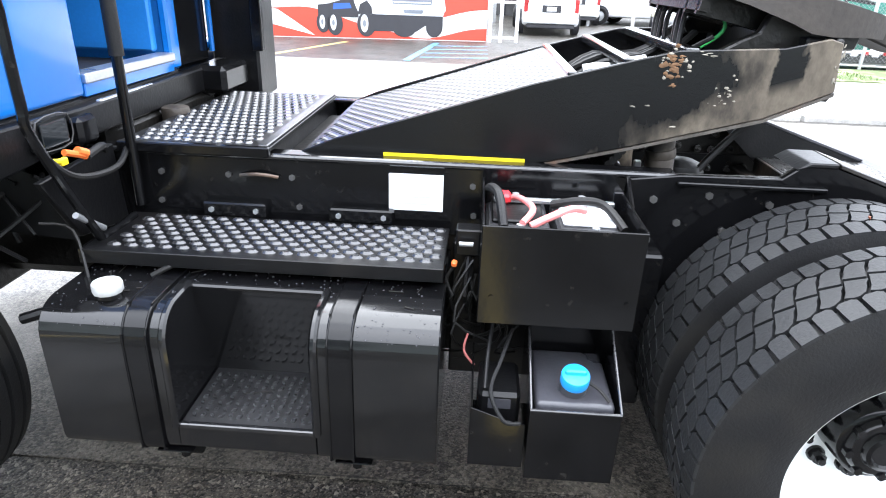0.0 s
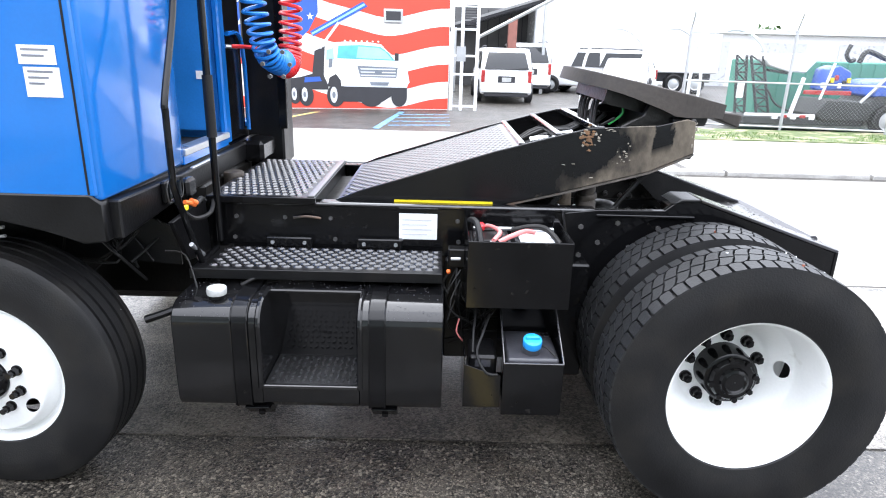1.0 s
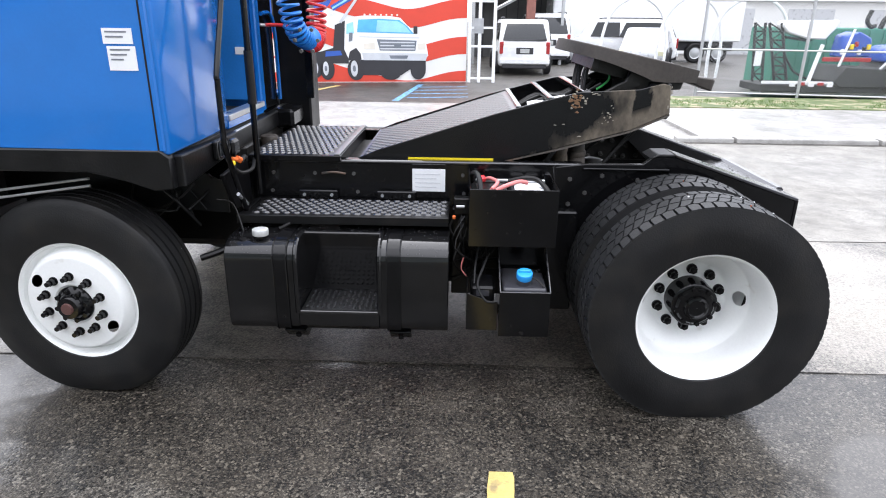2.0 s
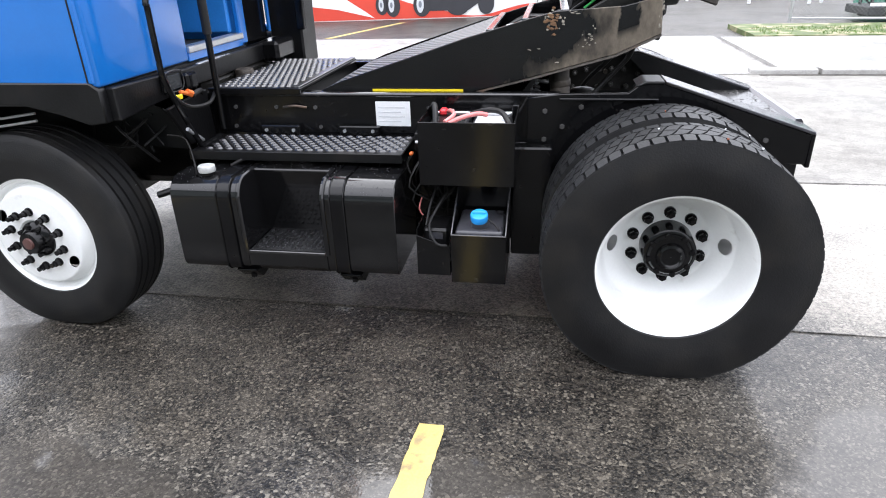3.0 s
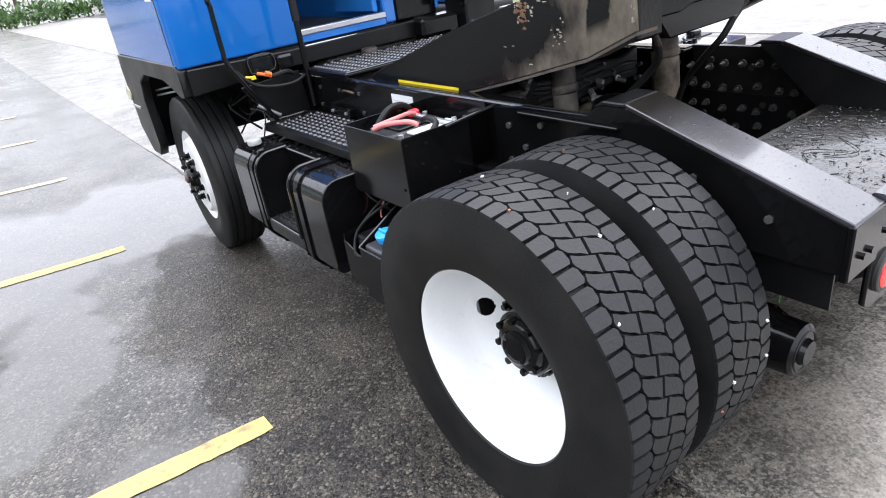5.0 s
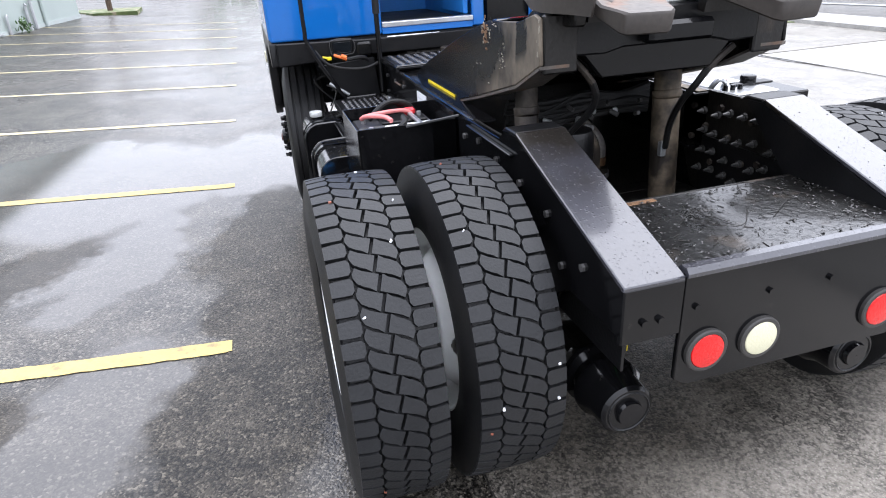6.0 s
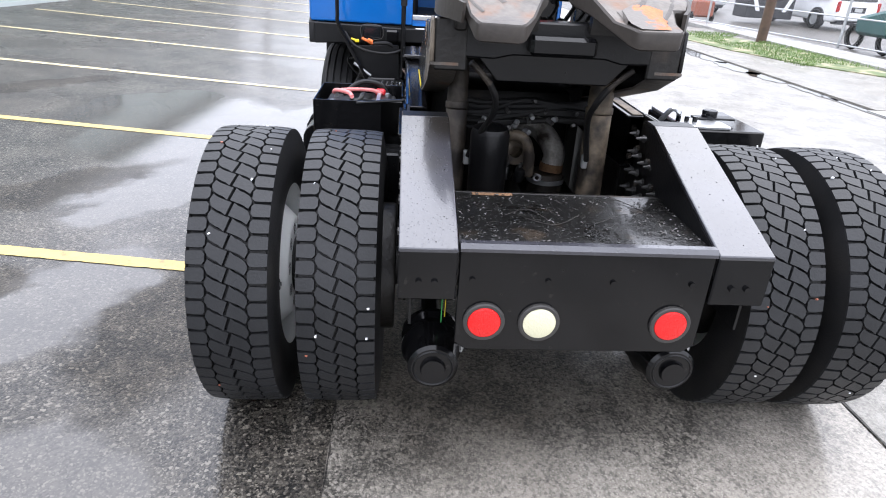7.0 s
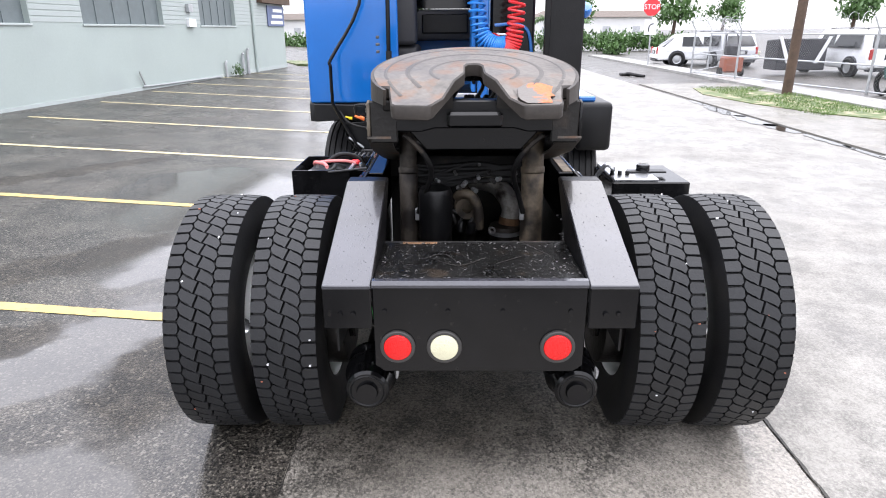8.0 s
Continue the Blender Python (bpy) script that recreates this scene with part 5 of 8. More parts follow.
# ---- fuel tank with a step recess ----
def rounded(y0, y1, z0, z1, rt, rb, n=6):
    """Cross section of the tank, its front (y0) edges rounded."""
    top = [(y0 + rt - rt * math.sin(math.pi / 2 * k / n), z1 - rt + rt * math.cos(math.pi / 2 * k / n)) for k in range(n + 1)]
    low = [(y0 + rb - rb * math.cos(math.pi / 2 * k / n), z0 + rb - rb * math.sin(math.pi / 2 * k / n)) for k in range(n + 1)]
    return [(y1, z0), (y1, z1)] + top + low


TF, TB, T0, T1 = 0.130, 0.640, 0.335, 0.760
tank_mat = mat("satin_black_tank", (0.005, 0.005, 0.0055), 0.12, var=0.3, coat=0.3, coat_rough=0.06, bump=0.02, rvar=0.05, spec=0.4)
bm = bmesh.new()
add_prism(bm, rounded(TF, TB, T0, T1, 0.085, 0.045), "x", -2.125, -1.80, 0.004)
add_prism(bm, rounded(TF, TB, T0, T1, 0.085, 0.045), "x", -1.435, -1.118, 0.004)
add_prism(bm, [(TB, T0), (TB, T1)] + [(0.305, T1), (0.300, 0.750), (0.392, 0.43), (TF, 0.43), (TF, T0 + 0.03), (TF + 0.03, T0)], "x", -1.80, -1.435)
tank = part("fuel_tank", bm, tank_mat, truck, "glossy black fuel tank with a step recess")
# pressed lips round the recess and clamp straps
for x0, x1, rt, d in ((-1.905, -1.845, 0.088, 0.006), (-1.395, -1.335, 0.088, 0.006)):
    outer, inner = rounded(TF - d, TB, T0 - d, T1 + d, rt + d * 0.5, 0.048), rounded(TF - 0.001, TB, T0 - 0.001, T1 + 0.001, rt, 0.045)
    part("tank_strap", prism(outer, "x", x0, x1, 0.002), BLACK, tank, "black clamp strap")
    for xe in (x0, x1):
        line = [(xe, y - 0.001, z) for y, z in outer[2:-1]]
        part("strap_edge", tube([(xe, TB, T1 + d)] + line, 0.0026, 6, 2), BLACK, tank)
for xs_, s in ((-1.805, -1), (-1.43, 1)):
    rim = [(xs_, y - 0.002, z) for y, z in rounded(TF, TB, T0, T1, 0.085, 0.045)[2:9]]
    part("recess_lip", tube([(xs_, 0.305, T1 + 0.002)] + rim + [(xs_, TF - 0.002, 0.55), (xs_, TF - 0.002, 0.43)], 0.011, 8, 2), tank_mat, tank)
part("recess_lip", tube([(-1.80, 0.303, T1 - 0.003), (-1.435, 0.303, T1 - 0.003)], 0.009, 8), tank_mat, tank)
part("recess_lip", box(-1.80, -1.435, TF - 0.004, TF + 0.012, 0.424, 0.440, 0.003), BLACK_TOP, tank)
part("recess_floor", box(-1.795, -1.44, TF + 0.012, 0.390, 0.428, 0.436), WET_PLATE, tank, "wet black tread plate step")
bm = bmesh.new()
for i in range(14):
    for j in range(8):
        a = 45 if (i + j) % 2 else -45
        m = pose(-1.785 + (i + 0.5) * 0.0245, 0.155 + (j + 0.5) * 0.0265, 0.436, 0, 0, a)
        add_prism(bm, [(-0.010, 0), (0, -0.0055), (0.010, 0), (0, 0.0055)], "z", 0, 0.006)
        bmesh.ops.transform(bm, matrix=m, verts=list(bm.verts)[-8:])
part("grip_surface", bm, LUG, tank, "raised lugs of the step", kind="stuff")
cap = part("fuel_cap", cyl((-1.975, 0.215, T1), (-1.975, 0.215, T1 + 0.014), 0.030, 20), BLACK, tank)
part("fuel_cap_top", cyl((-1.975, 0.215, T1 + 0.012), (-1.975, 0.215, T1 + 0.042), 0.037, 12, bevel=0.005), CAP_GREY, cap, "pale grey fuel cap")
for x in (-1.83, -1.34):
    part("tank_bracket", prism([(0.135, 0.335), (0.30, 0.335), (0.30, 0.29), (0.20, 0.275)], "x", x - 0.05, x + 0.05, 0.004), BLACK, tank)
    part("bracket_nut", cyl((x, 0.20, 0.30), (x, 0.20, 0.27), 0.014, 6), BLACK, tank)
part("breather_hose", tube([(-1.92, 0.33, T1 + 0.005), (-1.86, 0.36, T1 + 0.03), (-1.80, 0.42, T1 + 0.012)], 0.008), RUBBER, tank)
bm = bmesh.new()
for _ in range(26):
    x, y, a, s = rng.uniform(-2.1, -1.14), rng.uniform(0.23, 0.55), rng.uniform(0, 180), rng.uniform(0.01, 0.04)
    if -1.82 < x < -1.42 and y < 0.32:
        x, z = -1.62 + (x + 1.62) * 0.8, 0.4405
        y = 0.16 + 0.2 * rng.random()
    else:
        z = 0.7615
    add_box(bm, -s, s, -0.001, 0.001, 0, 0.002, m=pose(x, y, z, 0, 0, a))
thing("fallen_needles", bm, NEEDLE, "a few brown pine needles lying on the tank", "debris", kind="stuff")

bm = bmesh.new()
for _ in range(420):
    x, y, r = rng.uniform(-2.11, -1.13), rng.uniform(0.225, 0.60), rng.uniform(0.0010, 0.0034)
    if not (-1.80 < x < -1.435 and y < 0.32):
        add_dome(bm, (x, y, T1 + 0.0005), r, r, r * 0.6, 7)
for _ in range(150):
    x, a, r = rng.uniform(-2.11, -1.13), rng.uniform(0.0, 1.1), rng.uniform(0.0009, 0.0024)
    if not (-1.81 < x < -1.43):
        add_dome(bm, (x, TF + 0.085 - 0.0853 * math.sin(a), T1 - 0.085 + 0.0853 * math.cos(a)), r, r, r * 0.6, 7, (0, -math.sin(a), math.cos(a)))
part("rain_drops", bm, TANK_TOP, tank, "rain drops on the tank", kind="stuff")

# step plate above the tank
step = part("step_plate", prism([(0.345, 0.826), (0.345, 0.785), (0.352, 0.785), (0.352, 0.818), (0.645, 0.818), (0.645, 0.826)], "x", -2.12, -1.125, 0.002), BLACK_DULL, truck, "black grip step plate over the tank")
part("grip_surface", tread_plate(bmesh.new(), (-2.06, 0.375, 0.826), (-1.14, 0.375, 0.826), (-2.06, 0.635, 0.826), 19, 8, 0.0205, 0.0125, 0.0065), LUG, step, "raised grip lugs", kind="stuff")
part("step_end", prism([(0.345, 0.785), (0.645, 0.785), (0.645, 0.826), (0.345, 0.826)], "x", -2.125, -2.117), BLACK, step)
for x in (-1.80, -1.40):
    part("step_bracket", box(x - 0.10, x + 0.10, 0.640, 0.674, 0.826, 0.872, 0.005), BLACK, truck)
    hex_bolts([(x - 0.07, 0.640, 0.85), (x + 0.07, 0.640, 0.85)], truck, 0.009, 0.008, -1, GALV)
FAINT = mat("faded_print", (0.60, 0.61, 0.63), 0.5, var=0.05)
st = part("rail_label", box(-1.318, -1.150, 0.6715, 0.6745, 0.868, 0.985), STICKER, truck, "white paper label on the frame rail")
for k in range(4):
    part("print_line", box(-1.305, -1.175 - 0.02 * (k % 2), 0.6705, 0.6714, 0.955 - 0.022 * k, 0.960 - 0.022 * k), FAINT, st)
part("pipe_clamp", tube([(-1.78, 0.668, 0.955), (-1.72, 0.655, 0.965), (-1.66, 0.668, 0.955)], 0.006), RUST, truck)

# battery box, open at the top
BX0, BX1, BY0, BY1, BZ0, BZ1 = -1.032, -0.632, 0.256, 0.655, 0.722, 0.992
bat = part("battery_box", box(BX0, BX1, BY0, BY0 + 0.006, BZ0, BZ1, 0.002), BLACK, truck, "open black steel battery box")
part("box_side", box(BX0, BX0 + 0.006, BY0 + 0.006, BY1, BZ0, BZ1 + 0.002, 0.001), BLACK, bat)
part("box_side", box(BX1 - 0.006, BX1, BY0 + 0.006, BY1, BZ0, BZ1 + 0.002, 0.001), BLACK, bat)
part("box_back", box(BX0 + 0.006, BX1 - 0.006, BY1 - 0.006, BY1, BZ0, BZ1 + 0.03, 0.001), BLACK, bat)
part("box_bottom", box(BX0 + 0.006, BX1 - 0.006, BY0 + 0.006, BY1 - 0.006, BZ0, BZ0 + 0.006), BLACK, bat)
part("box_flange", box(BX1 - 0.03, BX1, BY1 - 0.10, BY1, BZ0 + 0.02, BZ1 + 0.005, 0.003), BLACK, bat)
part("brace", tube([(BX1 + 0.002, 0.45, 0.985), (BX1 + 0.03, 0.66, 1.012)], 0.006, 6), BLACK, bat)
for k, x in enumerate((-0.935, -0.745)):
    b = part("battery", box(x - 0.085, x + 0.085, 0.29, 0.62, 0.73, 0.945, 0.008), mat("battery_case", (0.03, 0.03, 0.033), 0.4) if k == 0 else bpy.data.materials["battery_case"], bat, "black battery")
    part("battery_lid", box(x - 0.07, x + 0.07, 0.40, 0.60, 0.945, 0.956, 0.004), STICKER if k == 1 else BLACK_DULL, b)
    for y in (0.33, 0.58):
        part("terminal", cyl((x, y, 0.945), (x, y, 0.972), 0.010, 10), GALV, b)
part("red_cable", tube([(-0.955, 0.55, 0.965), (-0.93, 0.50, 0.985), (-0.90, 0.40, 0.99), (-0.93, 0.33, 0.975)], 0.009, 10), PINK, bat, "red battery cable")
part("red_cable", tube([(-0.91, 0.32, 0.972), (-0.86, 0.34, 0.992), (-0.80, 0.40, 0.995), (-0.76, 0.42, 0.985)], 0.010, 10), PINK, bat, "red battery cable")
part("terminal_boot", box(-0.985, -0.95, 0.52, 0.57, 0.955, 0.985, 0.008), RED, bat, "red terminal boot")
part("black_cable", tube([(-1.01, 0.60, 0.90), (-1.015, 0.55, 0.99), (-0.99, 0.45, 1.01), (-0.975, 0.36, 0.95)], 0.013, 10), RUBBER, bat)
part("black_cable", tube([(-0.84, 0.50, 0.97), (-0.76, 0.47, 0.995), (-0.70, 0.46, 0.985), (-0.66, 0.38, 0.95)], 0.012, 10), RUBBER, bat)
part("hold_down", box(-1.0, -0.66, 0.53, 0.55, 0.958, 0.972, 0.003), STEEL, bat, "bright steel hold-down bar")
hex_bolts([(-1.0, 0.256, 0.80), (-0.66, 0.256, 0.80)], bat, 0.006, 0.004, -1)
part("connector", box(-1.108, -1.092, 0.415, 0.44, 0.800, 0.815, 0.004), ORANGE, truck, "small orange wire connector")
part("connector_lead", tube([(-1.10, 0.43, 0.80), (-1.12, 0.42, 0.76), (-1.10, 0.40, 0.72)], 0.005), RUBBER, truck)
part("switch_bracket", box(-1.10, -1.03, 0.50, 0.56, 0.80, 0.88, 0.004), BLACK_DULL, truck)
part("switch_pin", cyl((-1.09, 0.48, 0.845), (-1.05, 0.48, 0.845), 0.007, 8), GALV, truck)

# exhaust fluid tank in its box
DX0, DX1, DY0, DY1, DZ0, DZ1 = -0.885, -0.655, 0.140, 0.43, 0.325, 0.555
dbox = part("fluid_box", box(DX0, DX1, DY0, DY0 + 0.005, DZ0, DZ1 - 0.01, 0.001), BLACK, truck, "black box of the exhaust fluid tank")
for x in (DX0, DX1 - 0.005):
    part("box_side", prism([(DY0 + 0.005, DZ0), (DY1, DZ0), (DY1, 0.69), (DY1 - 0.03, 0.69), (DY0 + 0.005, DZ1)], "x", x, x + 0.005), BLACK, dbox)
part("box_back", box(DX0 + 0.005, DX1 - 0.005, DY1 - 0.005, DY1, DZ0, 0.71), BLACK, dbox)
part("box_bottom", box(DX0 + 0.005, DX1 - 0.005, DY0 + 0.005, DY1 - 0.005, DZ0, DZ0 + 0.005), BLACK, dbox)
part("fluid_tank", box(DX0 + 0.014, DX1 - 0.014, DY0 + 0.014, DY1 - 0.02, DZ0 + 0.01, 0.560, 0.014, seg=3), TANK_TOP, dbox, "grey plastic fluid tank")
part("filler_neck", cyl((-0.772, 0.22, 0.556), (-0.772, 0.205, 0.595), 0.036, 20), TANK_TOP, dbox)
bcap = part("filler_cap", cyl((-0.772, 0.207, 0.590), (-0.772, 0.197, 0.624), 0.037, 24, bevel=0.006), CAP_BLUE, dbox, "bright blue filler cap")
part("cap_grip", box(-0.800, -0.744, 0.192, 0.202, 0.617, 0.636, 0.004, m=Matrix.Translation((0, 0, 0))), CAP_BLUE, bcap)
for a_, b_ in (((DX0, DY0, DZ1 - 0.008), (DX1, DY0, DZ1 - 0.008)), ((DX0 + 0.002, DY0, DZ1 - 0.006), (DX0 + 0.002, DY1 - 0.03, 0.69)), ((DX1 - 0.002, DY0, DZ1 - 0.006), (DX1 - 0.002, DY1 - 0.03, 0.69))):
    part("box_rim", tube([a_, b_], 0.004, 8), LUG, dbox, "worn bright rim of the box")
part("back_flap", prism([(DY1 - 0.10, 0.735), (DY1 - 0.006, 0.70), (DY1 - 0.006, 0.706), (DY1 - 0.098, 0.741)], "x", DX0, DX1, 0.001), BLACK, dbox, "bent flap behind the tank")
part("tether", tube([(-0.74, 0.20, 0.60), (-0.71, 0.19, 0.585), (-0.685, 0.165, 0.566)], 0.004), RUBBER, dbox)

# open valve box beside it, full of leads
vbox = part("valve_box", prism([(-1.035, 0.35), (-0.892, 0.35), (-0.892, 0.49), (-0.94, 0.50), (-1.035, 0.535)], "y", 0.150, 0.155, 0.001), BLACK, truck, "black valve box with loose leads")
part("box_side", box(-1.035, -1.030, 0.155, 0.42, 0.35, 0.56), BLACK, vbox)
part("box_bottom", box(-1.030, -0.892, 0.155, 0.42, 0.35, 0.355), BLACK, vbox)
part("valve_body", box(-1.015, -0.905, 0.20, 0.36, 0.36, 0.545, 0.01), BLACK_DULL, vbox, "black valve block with faint marks")
part("valve_label", box(-0.99, -0.93, 0.1985, 0.1998, 0.50, 0.53), TANK_TOP, vbox)
for pts in ([(-0.93, 0.34, 0.66), (-0.96, 0.25, 0.62), (-0.985, 0.19, 0.56), (-0.95, 0.15, 0.50), (-0.905, 0.155, 0.49)], [(-0.98, 0.38, 0.68), (-0.995, 0.28, 0.62), (-1.0, 0.20, 0.56)]):
    part("lead", tube(pts, 0.0055, 8), RUBBER, vbox, "thick black lead")
bm = bmesh.new()
for _ in range(22):
    x, y, z = rng.uniform(-1.07, -0.92), rng.uniform(0.38, 0.6), rng.uniform(0.58, 0.70)
    add_tube(bm, [(x, y, z + 0.1), (x + rng.uniform(-0.06, 0.06), y - rng.uniform(0, 0.08), z), (x + rng.uniform(-0.08, 0.08), y + rng.uniform(-0.05, 0.05), z - 0.1), (x + rng.uniform(-0.1, 0.1), y + 0.08, z - 0.16)], rng.uniform(0.003, 0.008), 5, 3)
part("wiring_harness", bm, RUBBER, truck, "tangle of black leads behind the boxes", kind="stuff")
part("lead", tube([(-1.05, 0.38, 0.62), (-1.06, 0.36, 0.57), (-1.03, 0.35, 0.53)], 0.0035), PINK, truck, "thin red lead")
part("back_panel", box(-1.11, -0.66, 0.60, 0.65, 0.33, 0.80, 0.006), BLACK_DULL, truck)

# ---- deck behind the cab ----
deck = part("deck_plate", box(-2.15, -1.68, 0.66, 1.60, 1.035, 1.047, 0.002), BLACK_DULL, truck, "black grip deck plate behind the cab")
part("grip_surface", tread_plate(bmesh.new(), (-2.13, 0.69, 1.047), (-1.74, 0.69, 1.047), (-2.13, 1.58, 1.047), 12, 17, 0.0165, 0.0185, 0.006), LUG, deck, "raised grip lugs", kind="stuff")
part("deck_edge", box(-1.715, -1.685, 0.66, 1.60, 1.047, 1.056, 0.003), WET_PLATE, deck)
part("deck_edge", box(-2.15, -1.68, 0.650, 0.672, 1.018, 1.05, 0.004), BLACK, deck)
part("deck_support", box(-2.12, -1.70, 0.70, 1.69, 0.90, 1.03, 0.01), BLACK_DULL, truck)

# grab rails
part("grab_rail", tube([(-2.12, 0.50, 2.3), (-2.12, 0.45, 1.86), (-2.10, 0.235, 1.50), (-2.10, 0.225, 1.44), (-2.10, 0.225, 1.24), (-2.10, 0.24, 1.15), (-2.10, 0.40, 0.86), (-2.10, 0.44, 0.83), (-2.10, 0.60, 0.83)], 0.0125, 10, 4), BLACK, truck, "bent black steel grab rail")
part("grab_rail", tube([(-2.10, 0.66, 2.35), (-2.10, 0.655, 1.9), (-2.10, 0.65, 1.4), (-2.10, 0.65, 0.85)], 0.0155, 12), BLACK, truck, "straight black steel grab rail")
part("rail_sleeve", cyl((-2.10, 0.651, 1.30), (-2.10, 0.652, 1.55), 0.021, 14), RUBBER, truck)

# ---- cab ----
CX0, CX1, CY0, CY1, CZ0, CZ1 = -3.55, -2.27, 0.025, 1.36, 1.19, 2.75
DOOR0, DOOR1 = 0.71, 1.30
cab = part("cab_side", prism([(CX0, CZ0), (CX1 + 0.005, CZ0 - 0.01), (CX1 + 0.005, CZ1), (CX0 + 0.18, CZ1)], "y", CY0, CY0 + 0.03, 0.008), BLUE, truck, "glossy blue cab side")
rear = part("cab_rear", box(CX1 - 0.02, CX1 + 0.02, CY0 + 0.006, DOOR0, 1.168, CZ1, 0.014, seg=3), BLUE, truck, "glossy blue cab rear panel")
part("panel_seam", box(CX1 - 0.026, CX1 - 0.019, CY0 - 0.002, CY0 + 0.004, 1.19, CZ1), RUBBER, cab)
part("cab_right_wall", box(CX0, CX1, CY1 - 0.03, CY1, 1.15, CZ1, 0.005), BLUE_IN, truck, "blue cab wall")
part("door_post", box(CX1 - 0.02, CX1 + 0.015, DOOR1, CY1 + 0.02, 1.17, CZ1, 0.008), BLUE, truck)
part("door_head", box(CX1 - 0.02, CX1 + 0.015, DOOR0, DOOR1, 2.55, CZ1), BLUE, truck)
part("cab_roof", box(CX0 + 0.15, CX1 + 0.02, CY0, CY1, CZ1, CZ1 + 0.05, 0.02), BLUE, truck)
part("cab_floor", box(CX0, CX1 - 0.03, CY0 + 0.03, CY1 - 0.03, 1.17, 1.20), SEAT, truck, "dark cab floor")
part("door_sill", box(CX1 - 0.04, CX1 + 0.03, DOOR0, DOOR1, 1.205, 1.235, 0.004), STEEL, truck, "worn metal door sill")
part("sill_face", box(CX1 + 0.0, CX1 + 0.02, DOOR0, DOOR1, 1.165, 1.206, 0.003), BLUE, truck)
part("step_edge", box(CX1 + 0.03, CX1 + 0.05, DOOR0 + 0.02, DOOR0 + 0.36, 1.135, 1.155, 0.004), STEEL, truck, "bright step edge under the cab door")
# folding door pushed to the right, inside the opening
dr = part("cab_door", box(CX1 - 0.5, CX1 - 0.03, DOOR1 - 0.045, DOOR1 - 0.01, 1.24, 2.5, 0.008), BLUE_IN, truck, "blue cab door standing open")
part("door_strip", box(CX1 - 0.10, CX1 - 0.03, DOOR1 - 0.05, DOOR1 - 0.045, 1.5, 1.54), STICKER, dr)
part("inner_wall", box(CX0 + 0.1, CX1 - 0.03, CY0 + 0.03, CY0 + 0.05, 1.20, 1.75), BLUE_IN, truck)
part("cab_front_wall", box(CX0, CX0 + 0.04, CY0 + 0.03, CY1 - 0.03, 1.15, 1.85), BLUE_IN, truck)
part("windscreen", box(CX0 + 0.10, CX0 + 0.11, CY0 + 0.06, CY1 - 0.06, 1.87, 2.65), GLASS, truck, "dark windscreen glass")
seat = part("driver_seat", box(-2.95, -2.50, 0.35, 0.85, 1.45, 1.58, 0.04, seg=3), SEAT, truck, "black vinyl driver seat")
part("seat_back", box(-2.56, -2.44, 0.36, 0.84, 1.58, 2.15, 0.04, seg=3), SEAT, seat)
part("seat_base", box(-2.9, -2.55, 0.45, 0.75, 1.20, 1.45, 0.02), BLACK_DULL, seat)
part("dashboard", box(CX0 + 0.05, -3.15, CY0 + 0.06, CY1 - 0.06, 1.60, 1.86, 0.04, seg=2), SEAT, truck, "black dashboard")
part("gauge_panel", box(-3.16, -3.13, 0.85, 1.25, 1.66, 1.82, 0.01), BLACK_DULL, truck)
part("steering_wheel", add_lathe(bmesh.new(), [(0.0, 0.20), (0.014, 0.214), (0.0, 0.228), (-0.014, 0.214)], 32, closed=True), SEAT, truck).matrix_world = pose(-3.02, 0.60, 1.86, 70, 0, 90)
# stickers on the cab side
for x0, x1, z0, z1, n in ((-2.445, -2.330, 1.598, 1.655, 2), (-2.435, -2.325, 1.500, 1.590, 3)):
    s_ = part("cab_label", box(x0, x1, CY0 - 0.003, CY0 - 0.0005, z0, z1), STICKER, cab, "white printed label")
    for k in range(n):
        part("print_line", box(x0 + 0.012, x1 - 0.02 - 0.015 * k, CY0 - 0.0045, CY0 - 0.003, z1 - 0.016 - 0.018 * k, z1 - 0.010 - 0.018 * k), INK, s_)
# black base frame of the cab with the wheel arch
base = prism([(CX0 - 0.02, 1.19), (-2.29, 1.19), (-2.25, 1.160), (-2.25, 1.03), (-2.33, 1.02), (-2.45, 1.06), (-2.60, 1.095), (-3.02, 1.095), (-3.16, 1.04), (-3.22, 0.92), (-3.22, 0.62), (-3.30, 0.54), (-3.46, 0.54), (-3.60, 0.70), (-3.60, 1.10)], "y", 0.02, 0.075, 0.006)
part("cab_base", base, BLACK_DULL, truck, "black lower cab frame with wheel arch and bumper end")
part("bumper", prism([(-3.62, 0.70), (-3.46, 0.54), (-3.46, 0.60), (-3.56, 0.72), (-3.56, 1.12), (-3.62, 1.12)], "y", 0.075, mirror(0.075), 0.006), BLACK_DULL, truck, "black front bumper")
part("bumper_end_lamp", cyl((-3.605, 0.10, 0.93), (-3.60, 0.01, 0.93), 0.045, 18), CLEAR_LAMP, truck, "round headlamp at the bumper end")
for dz in (0.0, -0.032):
    part("conduit", tube([(-3.28, 0.12, 0.955 + dz), (-2.66, 0.12, 1.045 + dz)], 0.006, 8), GALV, truck, "thin bright pipe in the wheel arch")
part("bumper_trim", box(-3.60, -3.38, 0.012, 0.019, 0.845, 0.865, 0.002), STEEL, truck)
part("cab_under", box(-3.5, -2.26, 0.075, CY1, 1.10, 1.168, 0.01), BLACK_DULL, truck)
